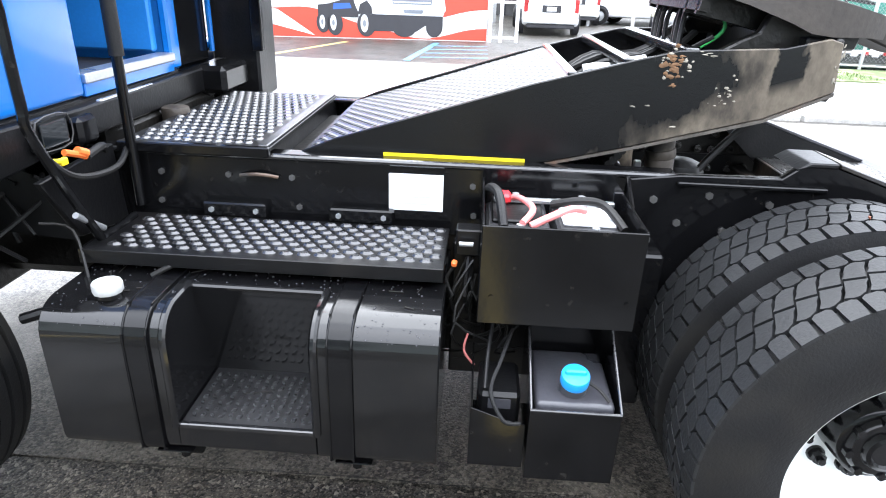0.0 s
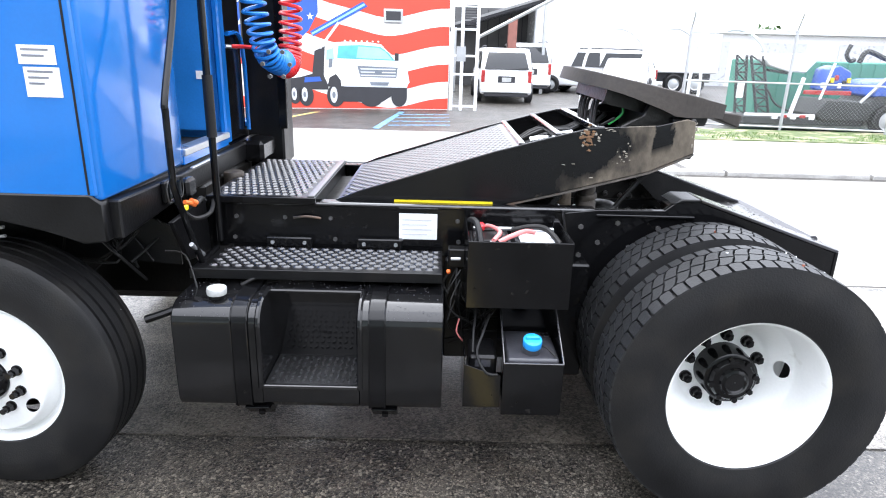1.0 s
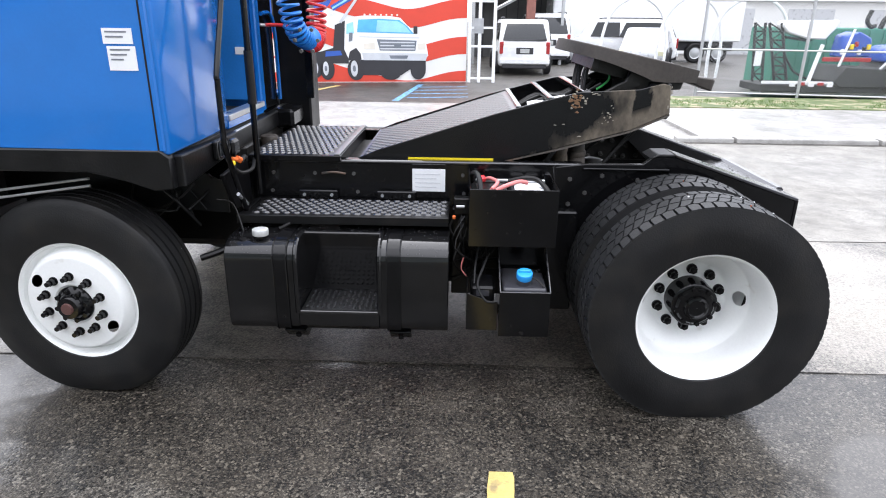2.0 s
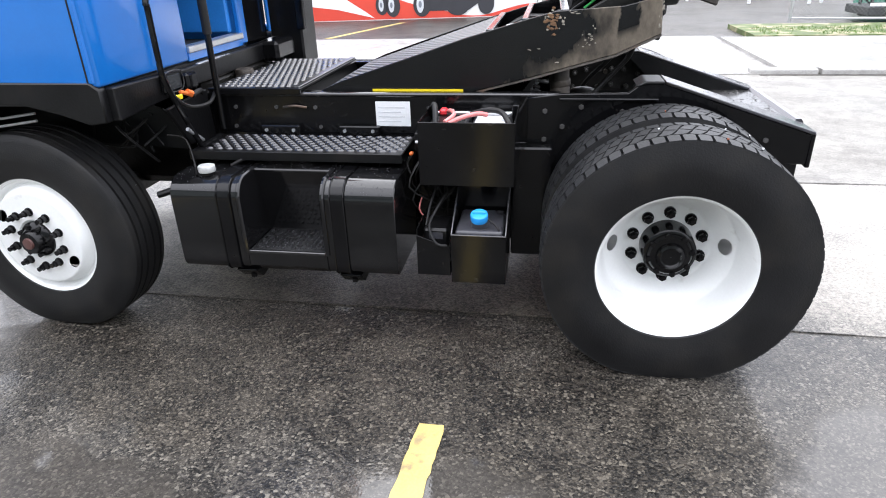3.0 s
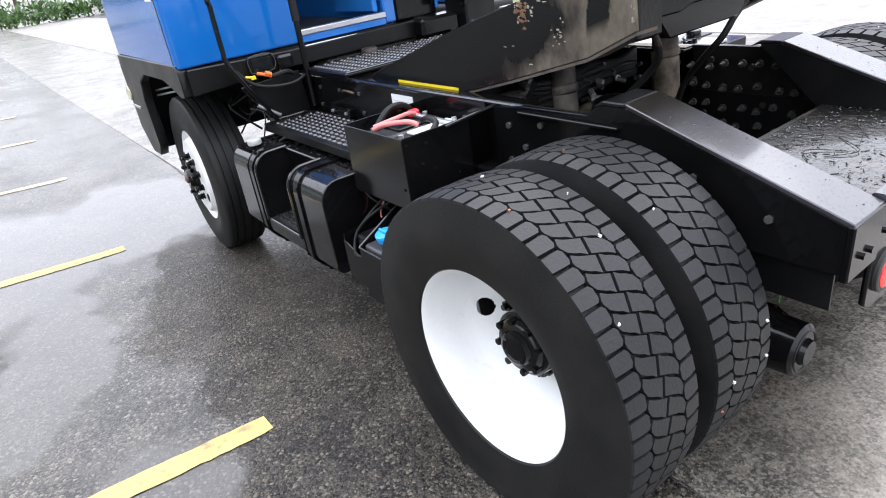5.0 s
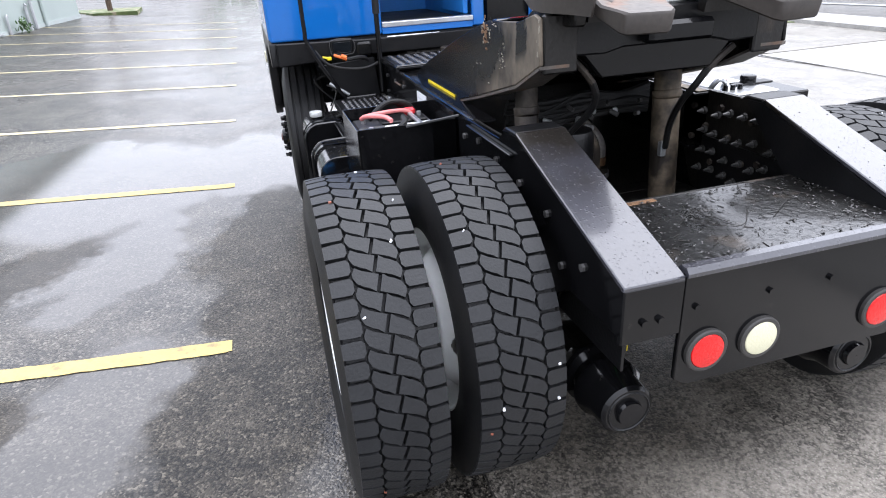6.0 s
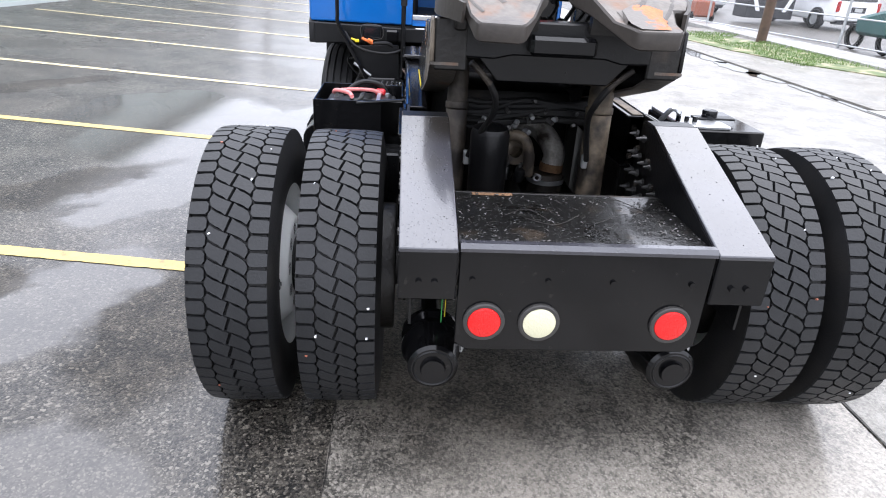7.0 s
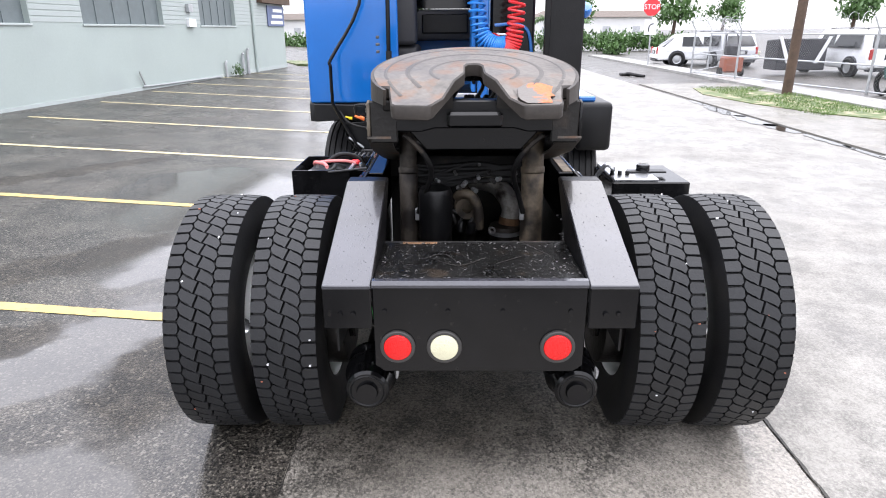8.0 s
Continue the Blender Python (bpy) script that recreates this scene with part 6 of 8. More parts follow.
part("cab_rear_beam", prism([(0.06, 1.165), (0.62, 1.150), (1.46, 1.155), (1.76, 1.165), (1.76, 1.035), (1.52, 1.03), (1.47, 1.06), (0.62, 1.06), (0.06, 1.03)], "x", -2.27, -2.215, 0.006), BLACK_DULL, truck, "black rear cross beam of the cab")
part("beam_pocket", box(-2.214, -2.17, 0.53, 0.62, 1.06, 1.14, 0.012), BLACK, truck)
part("beam_end", box(-2.25, -2.12, 1.47, 1.76, 1.05, 1.165, 0.02), BLACK, truck, "rounded black beam end")
part("cab_mount", cyl((-2.17, 1.10, 1.0), (-2.17, 1.10, 1.07), 0.05, 16, bevel=0.01), GREY_METAL, truck)
lamp = part("work_lamp", box(-2.216, -2.19, 0.37, 0.51, 1.075, 1.165, 0.008), BLACK_DULL, truck, "small square work lamp under the cab")
part("lamp_rim", tube([(-2.187, 0.375, 1.08), (-2.187, 0.375, 1.16), (-2.187, 0.505, 1.16), (-2.187, 0.505, 1.08), (-2.187, 0.375, 1.08)], 0.0022, 6, 3), BOLT, lamp, "bright lamp rim")
part("lens", box(-2.188, -2.184, 0.385, 0.495, 1.088, 1.152, 0.004), GLASS, lamp)
# wiring pocket at the cab corner
part("pocket", tube([(-2.12, 0.27, 1.12), (-2.10, 0.33, 1.045), (-2.10, 0.43, 1.008), (-2.10, 0.56, 1.0), (-2.12, 0.66, 1.03)], 0.009), RUBBER, truck, "black rim of the wiring pocket")
part("pocket_plate", prism([(0.28, 1.03), (0.62, 1.05), (0.64, 0.80), (0.40, 0.84)], "x", -2.16, -2.14, 0.003), BLACK_DULL, truck)
part("plug", add_cyl(tube([(-2.13, 0.38, 1.085), (-2.12, 0.42, 1.070), (-2.12, 0.45, 1.056)], 0.009, 8), (-2.12, 0.42, 1.080), (-2.115, 0.45, 1.066), 0.012, 10), ORANGE, truck, "orange wiring plug")
part("plug", add_box(tube([(-2.12, 0.31, 1.080), (-2.115, 0.345, 1.072)], 0.007, 8), -2.122, -2.108, 0.335, 0.362, 1.060, 1.080, 0.003), YELLOW, truck, "yellow wiring plug")
part("rail_foot", cyl((-2.10, 0.33, 0.93), (-2.10, 0.44, 0.852), 0.009, 8), GALV, truck, "worn bright foot of the grab rail")
part("plug_lead", tube([(-2.12, 0.455, 1.055), (-2.13, 0.55, 1.06), (-2.16, 0.60, 1.02)], 0.012), RUBBER, truck)
bm = bmesh.new()
for _ in range(14):
    x, y, z = rng.uniform(-2.55, -2.2), rng.uniform(0.3, 0.66), rng.uniform(0.82, 1.02)
    add_tube(bm, [(x, y, z), (x + rng.uniform(-0.1, 0.1), y + rng.uniform(-0.1, 0.05), z + rng.uniform(-0.12, 0.04)), (x + rng.uniform(-0.2, 0.15), y + rng.uniform(-0.1, 0.1), z - rng.uniform(0, 0.2))], rng.uniform(0.004, 0.008), 5, 4)
part("wiring_harness", bm, RUBBER, truck, "tangle of black leads under the cab", kind="stuff")
part("splash_plate", prism([(-3.2, 1.08), (-2.45, 1.06), (-2.2, 0.95), (-2.2, 0.80), (-2.5, 0.82), (-3.2, 0.82)], "y", 0.46, 0.47), BLACK_DULL, truck)
part("engine", box(-3.30, -2.22, 0.80, 1.62, 0.49, 1.09, 0.05), GREASE, truck, "dark greasy engine under the cab")
part("steer_axle", box(-2.90, -2.74, 0.28, mirror(0.28), 0.44, 0.56, 0.02), GREASE, truck)
part("bracket_arm", tube([(-2.30, 0.30, 0.62), (-2.18, 0.34, 0.66), (-2.10, 0.42, 0.72)], 0.016), BLACK_DULL, truck)
part("white_tag", box(-2.40, -2.36, 0.24, 0.245, 0.665, 0.69, 0.001), STICKER, truck)
# engine side: exhaust column and black panel right of the cab
part("engine_panel", box(-2.60, -2.28, CY1 + 0.03, 1.72, 1.15, 2.10, 0.02), BLACK, truck, "glossy black panel beside the cab")
part("panel_trim", tube([(-2.26, CY1 + 0.06, 1.72), (-2.26, CY1 + 0.25, 1.72), (-2.26, CY1 + 0.33, 1.60), (-2.26, CY1 + 0.34, 1.20)], 0.012), BLUE, truck)
part("panel_latch", tube([(-2.26, CY1 + 0.02, 1.66), (-2.24, CY1 + 0.15, 1.655)], 0.010), STEEL, truck)
mast = part("exhaust_column", box(-2.30, -2.08, 1.79, 2.04, 0.98, 2.9, 0.012), BLACK_DULL, truck, "black square exhaust column")
part("column_bracket", box(-2.10, -2.05, 1.76, 1.80, 1.2, 2.6, 0.004), BLACK, mast)
hex_bolts([(-2.07, 1.79, z) for z in (1.3, 1.5, 1.7, 1.9)], mast, 0.010, 0.008, -1, GALV)
part("engine_cover", box(-3.1, -2.2, 2.06, 2.33, 0.80, 1.17, 0.04, seg=3), BLACK_DULL, truck, "black engine side cover")
part("cover_top", box(-3.0, -2.25, 2.07, 2.20, 1.17, 1.21, 0.01), BLUE, truck)
part("mirror_head", cyl((-2.55, 2.12, 1.80), (-2.50, 2.12, 1.86), 0.06, 18, bevel=0.02), BLUE, truck, "round blue mirror back")

# air hoses
def coil(name, centre, r, turns, wire, material, label):
    pts = smooth_path(centre, 24)
    bm = bmesh.new()
    n = turns * 14
    ring = []
    for i in range(n + 1):
        f = i / n * (len(pts) - 1)
        k = min(int(f), len(pts) - 2)
        p = pts[k].lerp(pts[k + 1], f - k)
        d = (pts[k + 1] - pts[k]).normalized()
        side = d.cross(Vector((1, 0, 0.05))).normalized()
        up = side.cross(d).normalized()
        a = 2 * math.pi * turns * i / n
        ring.append(p + r * (side * math.cos(a) + up * math.sin(a)))
    add_tube(bm, ring, wire, 6, 1)
    part(name, bm, material, truck, label)


coil("coiled_hose", [(-2.10, 1.26, 2.35), (-2.08, 1.27, 1.95), (-2.04, 1.32, 1.66), (-2.0, 1.42, 1.585), (-1.98, 1.49, 1.59)], 0.056, 26, 0.0095, HOSE_BLUE, "coiled blue air hose")
coil("coiled_hose", [(-1.95, 1.55, 2.35), (-1.95, 1.55, 1.95), (-1.96, 1.54, 1.66), (-1.97, 1.51, 1.57), (-1.99, 1.46, 1.57)], 0.054, 26, 0.0095, HOSE_RED, "coiled red air hose")
part("hose_bracket", box(-2.10, -1.90, 1.20, 1.62, 2.30, 2.36, 0.01), BLACK, truck)
part("air_line", tube([(-2.22, 1.37, 1.66), (-2.12, 1.42, 1.655), (-2.03, 1.47, 1.62)], 0.010), HOSE_RED, truck)

# tray on the far side with a bright lid
tray = part("side_tray", box(-0.98, -0.55, mirror(0.46), mirror(0.06), 0.80, 0.945, 0.006), BLACK, truck, "black side tray with metal fittings")
part("tray_lid", box(-0.97, -0.56, mirror(0.45), mirror(0.22), 0.945, 0.962, 0.004), STEEL, tray, "bright metal lid")
part("tray_knob", cyl((-0.72, mirror(0.26), 0.955), (-0.72, mirror(0.26), 1.005), 0.036, 12, bevel=0.006), BLACK, tray, "black knob")
part("tray_bar", box(-0.75, -0.69, mirror(0.34), mirror(0.14), 0.962, 0.972, 0.003), BLACK_DULL, tray)
for y in (0.36, 0.40, 0.44):
    part("tray_fitting", cyl((-0.65, mirror(y), 0.955), (-0.65, mirror(y), 0.985), 0.012, 8), BLACK, tray)
part("silver_hose", tube([(-0.70, mirror(0.52), 0.92), (-0.66, mirror(0.48), 1.01), (-0.66, mirror(0.44), 1.0), (-0.70, mirror(0.42), 0.95)], 0.013), STEEL, tray)
part("rail_flange", box(-1.25, -0.46, mirror(0.735), mirror(0.690), 1.021, 1.025, 0.001), TAN_METAL, truck, "scraped top flange of the frame rail")


# ---- mint building beside the lot ----
wall_turn = math.degrees(math.atan(-0.082))
WB = Matrix.Translation((-8.7, -7.08, 0)) @ pose(0, 0, 0, 0, 0, wall_turn)      # along the wall: x; out of it: +y
LEN0, LEN1 = -16.0, 14.0
wins = [(-11.1, -8.5), (-6.35, -2.95), (-1.35, 1.4), (3.6, 6.2), (8.0, 11.0)]
SILL, HEAD = 1.85, 3.15
bm = bmesh.new()
add_box(bm, LEN0, LEN1, -0.25, 0.0, -0.2, SILL, m=WB)
building = thing("wall_mint", bm, MINT, "pale mint green painted wall of a low building", "wall", kind="structure", smooth=0)
part("wall_head", add_box(bmesh.new(), LEN0, LEN1, -0.25, 0.0, HEAD, 4.2, m=WB), MINT, building)
edges = [LEN0] + [v for w in wins for v in w] + [LEN1]
for a, b in zip(edges[::2], edges[1::2]):
    part("wall_pier", add_box(bmesh.new(), a, b, -0.25, 0.0, SILL, HEAD, m=WB), MINT, building)
block = mat("painted_brick", (0.37, 0.41, 0.40), 0.7, var=0.06, bump=0.3)
course = finish("brick_course", box(-0.5, 0.5, 0, 0.008, -0.045, 0.045, 0.004), block)
for a, b in zip(edges[::2], edges[1::2]):
    for k in range(11):
        o = shared("brick_course", course, building, WB @ Matrix.Translation(((a + b) / 2, 0, SILL + 0.07 + 0.115 * k)) @ Matrix.Diagonal((b - a - 0.01, 1, 1, 1)))
shutter = mat("grey_shutter", (0.13, 0.155, 0.16), 0.6, var=0.15)
for k, (a, b) in enumerate(wins):
    w = tagged(new("window_%d" % (k + 1), finish("window", add_box(bmesh.new(), a, b, -0.16, -0.12, SILL, HEAD, m=WB), shutter)), "grey shuttered window in the mint wall", "window", "", "structure")
    part("window_sill", add_box(bmesh.new(), a - 0.03, b + 0.03, -0.02, 0.03, SILL - 0.05, SILL, 0.01, m=WB), block, w)
    for q in range(1, 5):
        x = a + (b - a) * q / 5
        part("mullion", add_box(bmesh.new(), x - 0.015, x + 0.015, -0.12, -0.10, SILL, HEAD, m=WB), shutter, w)
tagged(new("trim", finish("trim", add_box(bmesh.new(), LEN0, LEN1, -0.01, 0.02, -0.1, 0.36, m=WB), block)), "low mint painted plinth", "trim", "", "structure")
thing("roof_edge", add_box(bmesh.new(), LEN0 - 0.4, LEN1, -6.0, 0.35, 4.2, 4.35, m=WB), MINT, "flat roof edge", "roof", kind="structure")
thing("wall_end", add_box(bmesh.new(), LEN0, LEN0 + 0.25, -7.0, -0.25, -0.2, 4.2, m=WB), MINT, "end wall of the mint building", "wall", kind="structure")
sign = thing("wall_sign", add_box(bmesh.new(), -15.95, -14.1, 0.02, 0.05, 1.85, 2.60, m=WB), mat("blue_sign", (0.10, 0.13, 0.24), 0.5), "blue sign board with white lettering", "sign")
for k in range(3):
    part("lettering", add_box(bmesh.new(), -15.75, -14.4 - 0.15 * k, 0.051, 0.054, 1.93 + 0.22 * k, 2.05 + 0.22 * k, m=WB), STICKER, sign)
thing("pipes", add_tube(add_tube(bmesh.new(), [WB @ Vector(p) for p in ((-11.2, 0.08, 0.2), (-11.2, 0.08, 0.85), (-11.2, 0.12, 0.95))], 0.05), [WB @ Vector(p) for p in ((-11.65, 0.08, 0.2), (-11.65, 0.08, 1.0), (-11.65, 0.14, 1.06))], 0.05), GALV, "grey stand pipes on the wall", "pipe")
thing("wall_pipe", add_tube(bmesh.new(), [WB @ Vector(p) for p in ((-9.4, 0.04, 0.30), (-7.2, 0.04, 0.33), (-5.02, 0.05, 0.37), (-4.90, 0.05, 0.42), (-4.70, 0.07, 0.74))], 0.020), GALV, "thin grey pipe along the foot of the wall", "pipe")
thing("wall_pipe", add_tube(bmesh.new(), [WB @ Vector(p) for p in ((-9.8, 0.07, 0.2), (-9.8, 0.07, 0.66), (-9.84, 0.10, 0.76))], 0.040), GALV, "short grey stand pipe at the wall", "pipe")
thing("down_pipe", add_tube(bmesh.new(), [WB @ Vector(p) for p in ((-12.55, 0.05, 0.1), (-12.55, 0.05, 4.1))], 0.05), MINT, "mint painted down pipe on the wall", "pipe")
thing("fascia", add_box(bmesh.new(), -16.35, -13.2, 0.0, 0.22, 2.66, 3.05, 0.01, m=WB), BARK, "brown fascia over the wall sign", "fascia", kind="structure")
thing("wall_box", add_box(bmesh.new(), -8.05, -7.62, 0.0, 0.10, 1.80, 2.02, 0.01, m=WB), STICKER, "small white utility box on the wall", "box")
thing("wall_box", add_box(bmesh.new(), -7.90, -7.65, 0.0, 0.12, 2.20, 2.42, 0.01, m=WB), GALV, "small grey utility box on the wall", "box")


# ---- plants ----
BLADE = mat("grass_blade", (0.10, 0.17, 0.035), 0.6, var=0.5, scale=2.0, bump=0.0)
def leaf_cloud(bm, c, size, n, s, r):
    for _ in range(n):
        p = Vector((r.gauss(0, 0.36), r.gauss(0, 0.36), r.gauss(0, 0.33)))
        if p.length > 1.1:
            p *= 0.8 / p.length
        m = Matrix.Translation(Vector(c) + Vector((p.x * size[0], p.y * size[1], p.z * size[2]))) @ Euler((r.uniform(0, 6), r.uniform(0, 6), r.uniform(0, 6))).to_matrix().to_4x4()
        k = s * r.uniform(0.6, 1.4)
        vs = [bm.verts.new(m @ Vector(q)) for q in ((-k, 0, 0), (0, -0.45 * k, 0.1 * k), (k, 0, 0), (0, 0.45 * k, -0.1 * k))]
        bm.faces.new(vs)
    return bm


def palm(at, h, seed, label):
    r = random.Random(seed)
    t = holder("palm_tree", label, "tree", at)
    top = Vector((r.uniform(-0.3, 0.3), r.uniform(-0.3, 0.3), h))
    part("trunk", tube([(0, 0, -0.1), (top.x * 0.3, top.y * 0.3, h * 0.5), top], 0.11, 8), BARK, t)
    bm = bmesh.new()
    for k in range(16):
        a, droop, L = 2 * math.pi * k / 16 + r.uniform(-0.2, 0.2), r.uniform(0.2, 1.3), r.uniform(1.3, 1.9)
        prev = None
        for q in range(9):
            f = q / 8
            p = top + Vector((math.cos(a) * L * f, math.sin(a) * L * f, 0.7 * f - droop * 1.5 * f * f))
            d = Vector((-math.sin(a), math.cos(a), 0))
            if prev is not None:
                for sgn in (-1, 1):
                    w = 0.35 * math.sin(math.pi * min(1, f + 0.1))
                    vs = [bm.verts.new(v) for v in (prev, p, p + d * sgn * w * 0.6 - Vector((0, 0, w * 0.7)))]
                    bm.faces.new(vs)
            prev = p
    part("crown", bm, LEAF, t, smooth=0)
    return t


def hedge(x0, x1, y, h, n, seed, label, name="hedge"):
    r = random.Random(seed)
    bm = bmesh.new()
    for k in range(n):
        leaf_cloud(bm, (x0 + (x1 - x0) * r.random(), y + r.uniform(-0.5, 0.5), h * r.uniform(0.3, 0.75)), (0.9, 0.7, h * 0.55), 26, 0.16, r)
    return thing(name, bm, LEAF, label, "hedge", kind="stuff", smooth=0)


# ---- cars ----
LAMP_FAR = mat("dark_red_lens", (0.36, 0.02, 0.02), 0.3)
SILVER_PLATE = mat("plain_number_plate", (0.45, 0.46, 0.45), 0.5)
M_DARK = mat("mural_dark", (0.03, 0.03, 0.035), 0.6)

TYRE_FAR = finish("tyre", add_lathe(bmesh.new(), [(-0.1, 0.2), (-0.11, 0.29), (-0.08, 0.33), (0.08, 0.33), (0.11, 0.29), (0.1, 0.2)], 20), RUBBER)
RIM_FAR = finish("rim", add_lathe(bmesh.new(), [(-0.09, 0.21), (-0.07, 0.17), (-0.09, 0.06), (-0.09, 0.001)], 16), GALV)


def car(m, label, paint, length=4.5, height=1.5, width=1.8, kind="suv", scale=1.0):
    c = holder("car", label, "car")
    L, H = length, height
    deck, roof0, roof1 = H * 0.58, L * 0.34, L * (0.93 if kind == "suv" else 0.80)
    side = [(0.05, 0.30), (0.02, 0.55), (0.10, deck * 0.92), (L * 0.24, deck), (roof0, H * 0.97), (roof0 + 0.25, H), (roof1 - 0.2, H), (roof1, H * 0.95), (L * (0.98 if kind == "suv" else 0.93), deck), (L, deck * 0.95), (L, 0.42), (L - 0.06, 0.28)]
    bm = bmesh.new()
    add_prism(bm, side, "y", 0, width)
    bmesh.ops.bevel(bm, geom=bm.edges[:], offset=0.09, segments=3, affect="EDGES", profile=0.5)
    for v in bm.verts:
        end = max(0.0, abs(v.co.x / L - 0.5) - 0.34) / 0.16
        v.co.y += (width / 2 - v.co.y) * 0.13 * end * end
        if v.co.z > deck:
            v.co.y += (width / 2 - v.co.y) * 0.17 * (v.co.z - deck) / (H - deck)
    part("body", bm, paint, c)
    for y in (-0.004, width - 0.002):
        for a, b in ((roof0 + 0.12, L * 0.56), (L * 0.58, roof1 - 0.18)):
            bm = prism([(a - 0.12, deck + 0.06), (b, deck + 0.06), (b - 0.02, H - 0.12), (a + 0.12, H - 0.12)], "y", y, y + 0.006)
            for v in bm.verts:
                v.co.y += (width / 2 - v.co.y) * 0.17 * (v.co.z - deck) / (H - deck)
            part("side_window", bm, GLASS, c)
    xr = roof1 + 0.015
    xb = L * (0.98 if kind == "suv" else 0.93) + 0.015
    # rear window, narrower at the top, and the tailgate below it
    bm = bmesh.new()
    ring = [((xb if k < 2 else xr) + d, y, z) for d in (0.012, -0.02) for k, (y, z) in enumerate(((0.20, deck + 0.07), (width - 0.20, deck + 0.07), (width - 0.33, H * 0.92), (0.33, H * 0.92)))]
    vs = [bm.verts.new(p) for p in ring]
    bm.faces.new(vs[:4])
    bm.faces.new(vs[7:3:-1])
    for k in range(4):
        bm.faces.new((vs[k], vs[k + 4], vs[(k + 1) % 4 + 4], vs[(k + 1) % 4]))
    bmesh.ops.recalc_face_normals(bm, faces=bm.faces)
    bmesh.ops.bevel(bm, geom=bm.edges[:], offset=0.012, segments=1, affect="EDGES", profile=0.5)
    part("rear_window", bm, GLASS, c)
    part("plate_recess", box(L - 0.012, L + 0.012, width / 2 - 0.28, width / 2 + 0.28, deck * 0.66, deck * 0.86, 0.01), M_DARK, c)
    part("number_plate", box(L + 0.012, L + 0.018, width / 2 - 0.15, width / 2 + 0.15, deck * 0.69, deck * 0.82, 0.003), SILVER_PLATE, c)
    part("tow_bar", box(L - 0.30, L + 0.02, 0.2, width - 0.2, 0.22, 0.34, 0.02), M_DARK, c)
    if kind == "suv":
        for y in (0.26, width - 0.26):
            part("roof_rail", tube([(roof0 + 0.4, y, H - 0.01), (roof0 + 0.5, y, H + 0.05), (roof1 - 0.4, y, H + 0.05), (roof1 - 0.25, y, H - 0.01)], 0.018, 6, 3), M_DARK, c)
    part("windscreen", prism([(L * 0.245, deck + 0.03), (roof0 - 0.01, H * 0.93), (roof0 + 0.02, H * 0.93), (L * 0.27, deck + 0.03)], "y", 0.15, width - 0.15), GLASS, c)
    for y in (0.06, width - 0.28):
        part("tail_lamp", box(L - 0.06, L + 0.006, y + 0.04, y + 0.17, deck * 0.66, deck * 1.04, 0.02), LAMP_FAR, c)
        part("headlamp", box(0.03, 0.1, y, y + 0.24, deck * 0.62, deck * 0.82, 0.01), CLEAR_LAMP, c)
    part("bumper", box(L - 0.02, L + 0.06, 0.1, width - 0.1, 0.36, 0.52, 0.02), paint, c)
    for x in (L * 0.19, L * 0.80):
        for y, rz in ((0.08, 0), (width - 0.08, 180)):
            part("wheel_arch", cyl((x, y - 0.083, 0.35), (x, y + 0.083, 0.35), 0.375, 20), M_DARK, c)
            w = shared("wheel", RIM_FAR, c, pose(x, y - (0.02 if rz == 0 else -0.02), 0.33, 0, 0, rz))
            shared("tyre", TYRE_FAR, w)
    c.matrix_world = m
    return c


SILVER = mat("silver_paint", (0.5, 0.51, 0.53), 0.3, metal=0.3, var=0.04)
DARK_BLUE = mat("dark_blue_paint", (0.03, 0.09, 0.40), 0.3, var=0.08)
CONTAINER = mat("green_container", (0.05, 0.21, 0.15), 0.55, var=0.15)
WHITE_WALL = mat("white_wall", (0.74, 0.74, 0.72), 0.7, var=0.05, scale=1)

# ---- mural building across the street ----
MR, ML = Vector((-0.93, 16.3, 0)), Vector((-7.9, 15.1, 0))
mdir = (MR - ML).normalized()
MW = Matrix.Translation(ML) @ Matrix.Rotation(math.atan2(mdir.y, mdir.x), 4, "Z")        # x along the wall, -y towards the street
MLEN, MH = (MR - ML).length, 4.3
mural = thing("wall_mural", add_box(bmesh.new(), 0, MLEN, 0, 0.25, -0.1, MH, m=MW), WHITE_WALL, "white wall of a workshop painted with a flag mural", "wall", kind="structure", smooth=0)
thing("wall_mural_side", add_box(bmesh.new(), MLEN - 0.25, MLEN, 0.25, 9.0, -0.1, MH, m=MW), WHITE_WALL, "white side wall of the workshop", "wall", kind="structure", smooth=0)
M_RED = mat("mural_red", (0.62, 0.058, 0.032), 0.6, var=0.1, scale=2)
M_BLUE = mat("mural_blue", (0.03, 0.10, 0.42), 0.6, var=0.15, scale=2)
M_GLASS = mat("mural_glass", (0.10, 0.42, 0.72), 0.5, var=0.2, scale=3)


def painted(name, outline, material, depth, label=""):
    bm = prism(outline, "y", -depth - 0.003, -depth)
    bm.transform(MW)
    return part(name, bm, material, mural, label)


def wavy(z, s):
    """Stripe height along the wall: rising to the street end, sagging in the middle."""
    return z + 0.15 * math.sin((s - 6.3) * 1.25) + 0.03 * math.sin(s * 3.1) + 0.13 * max(0.0, 5.2 - s)


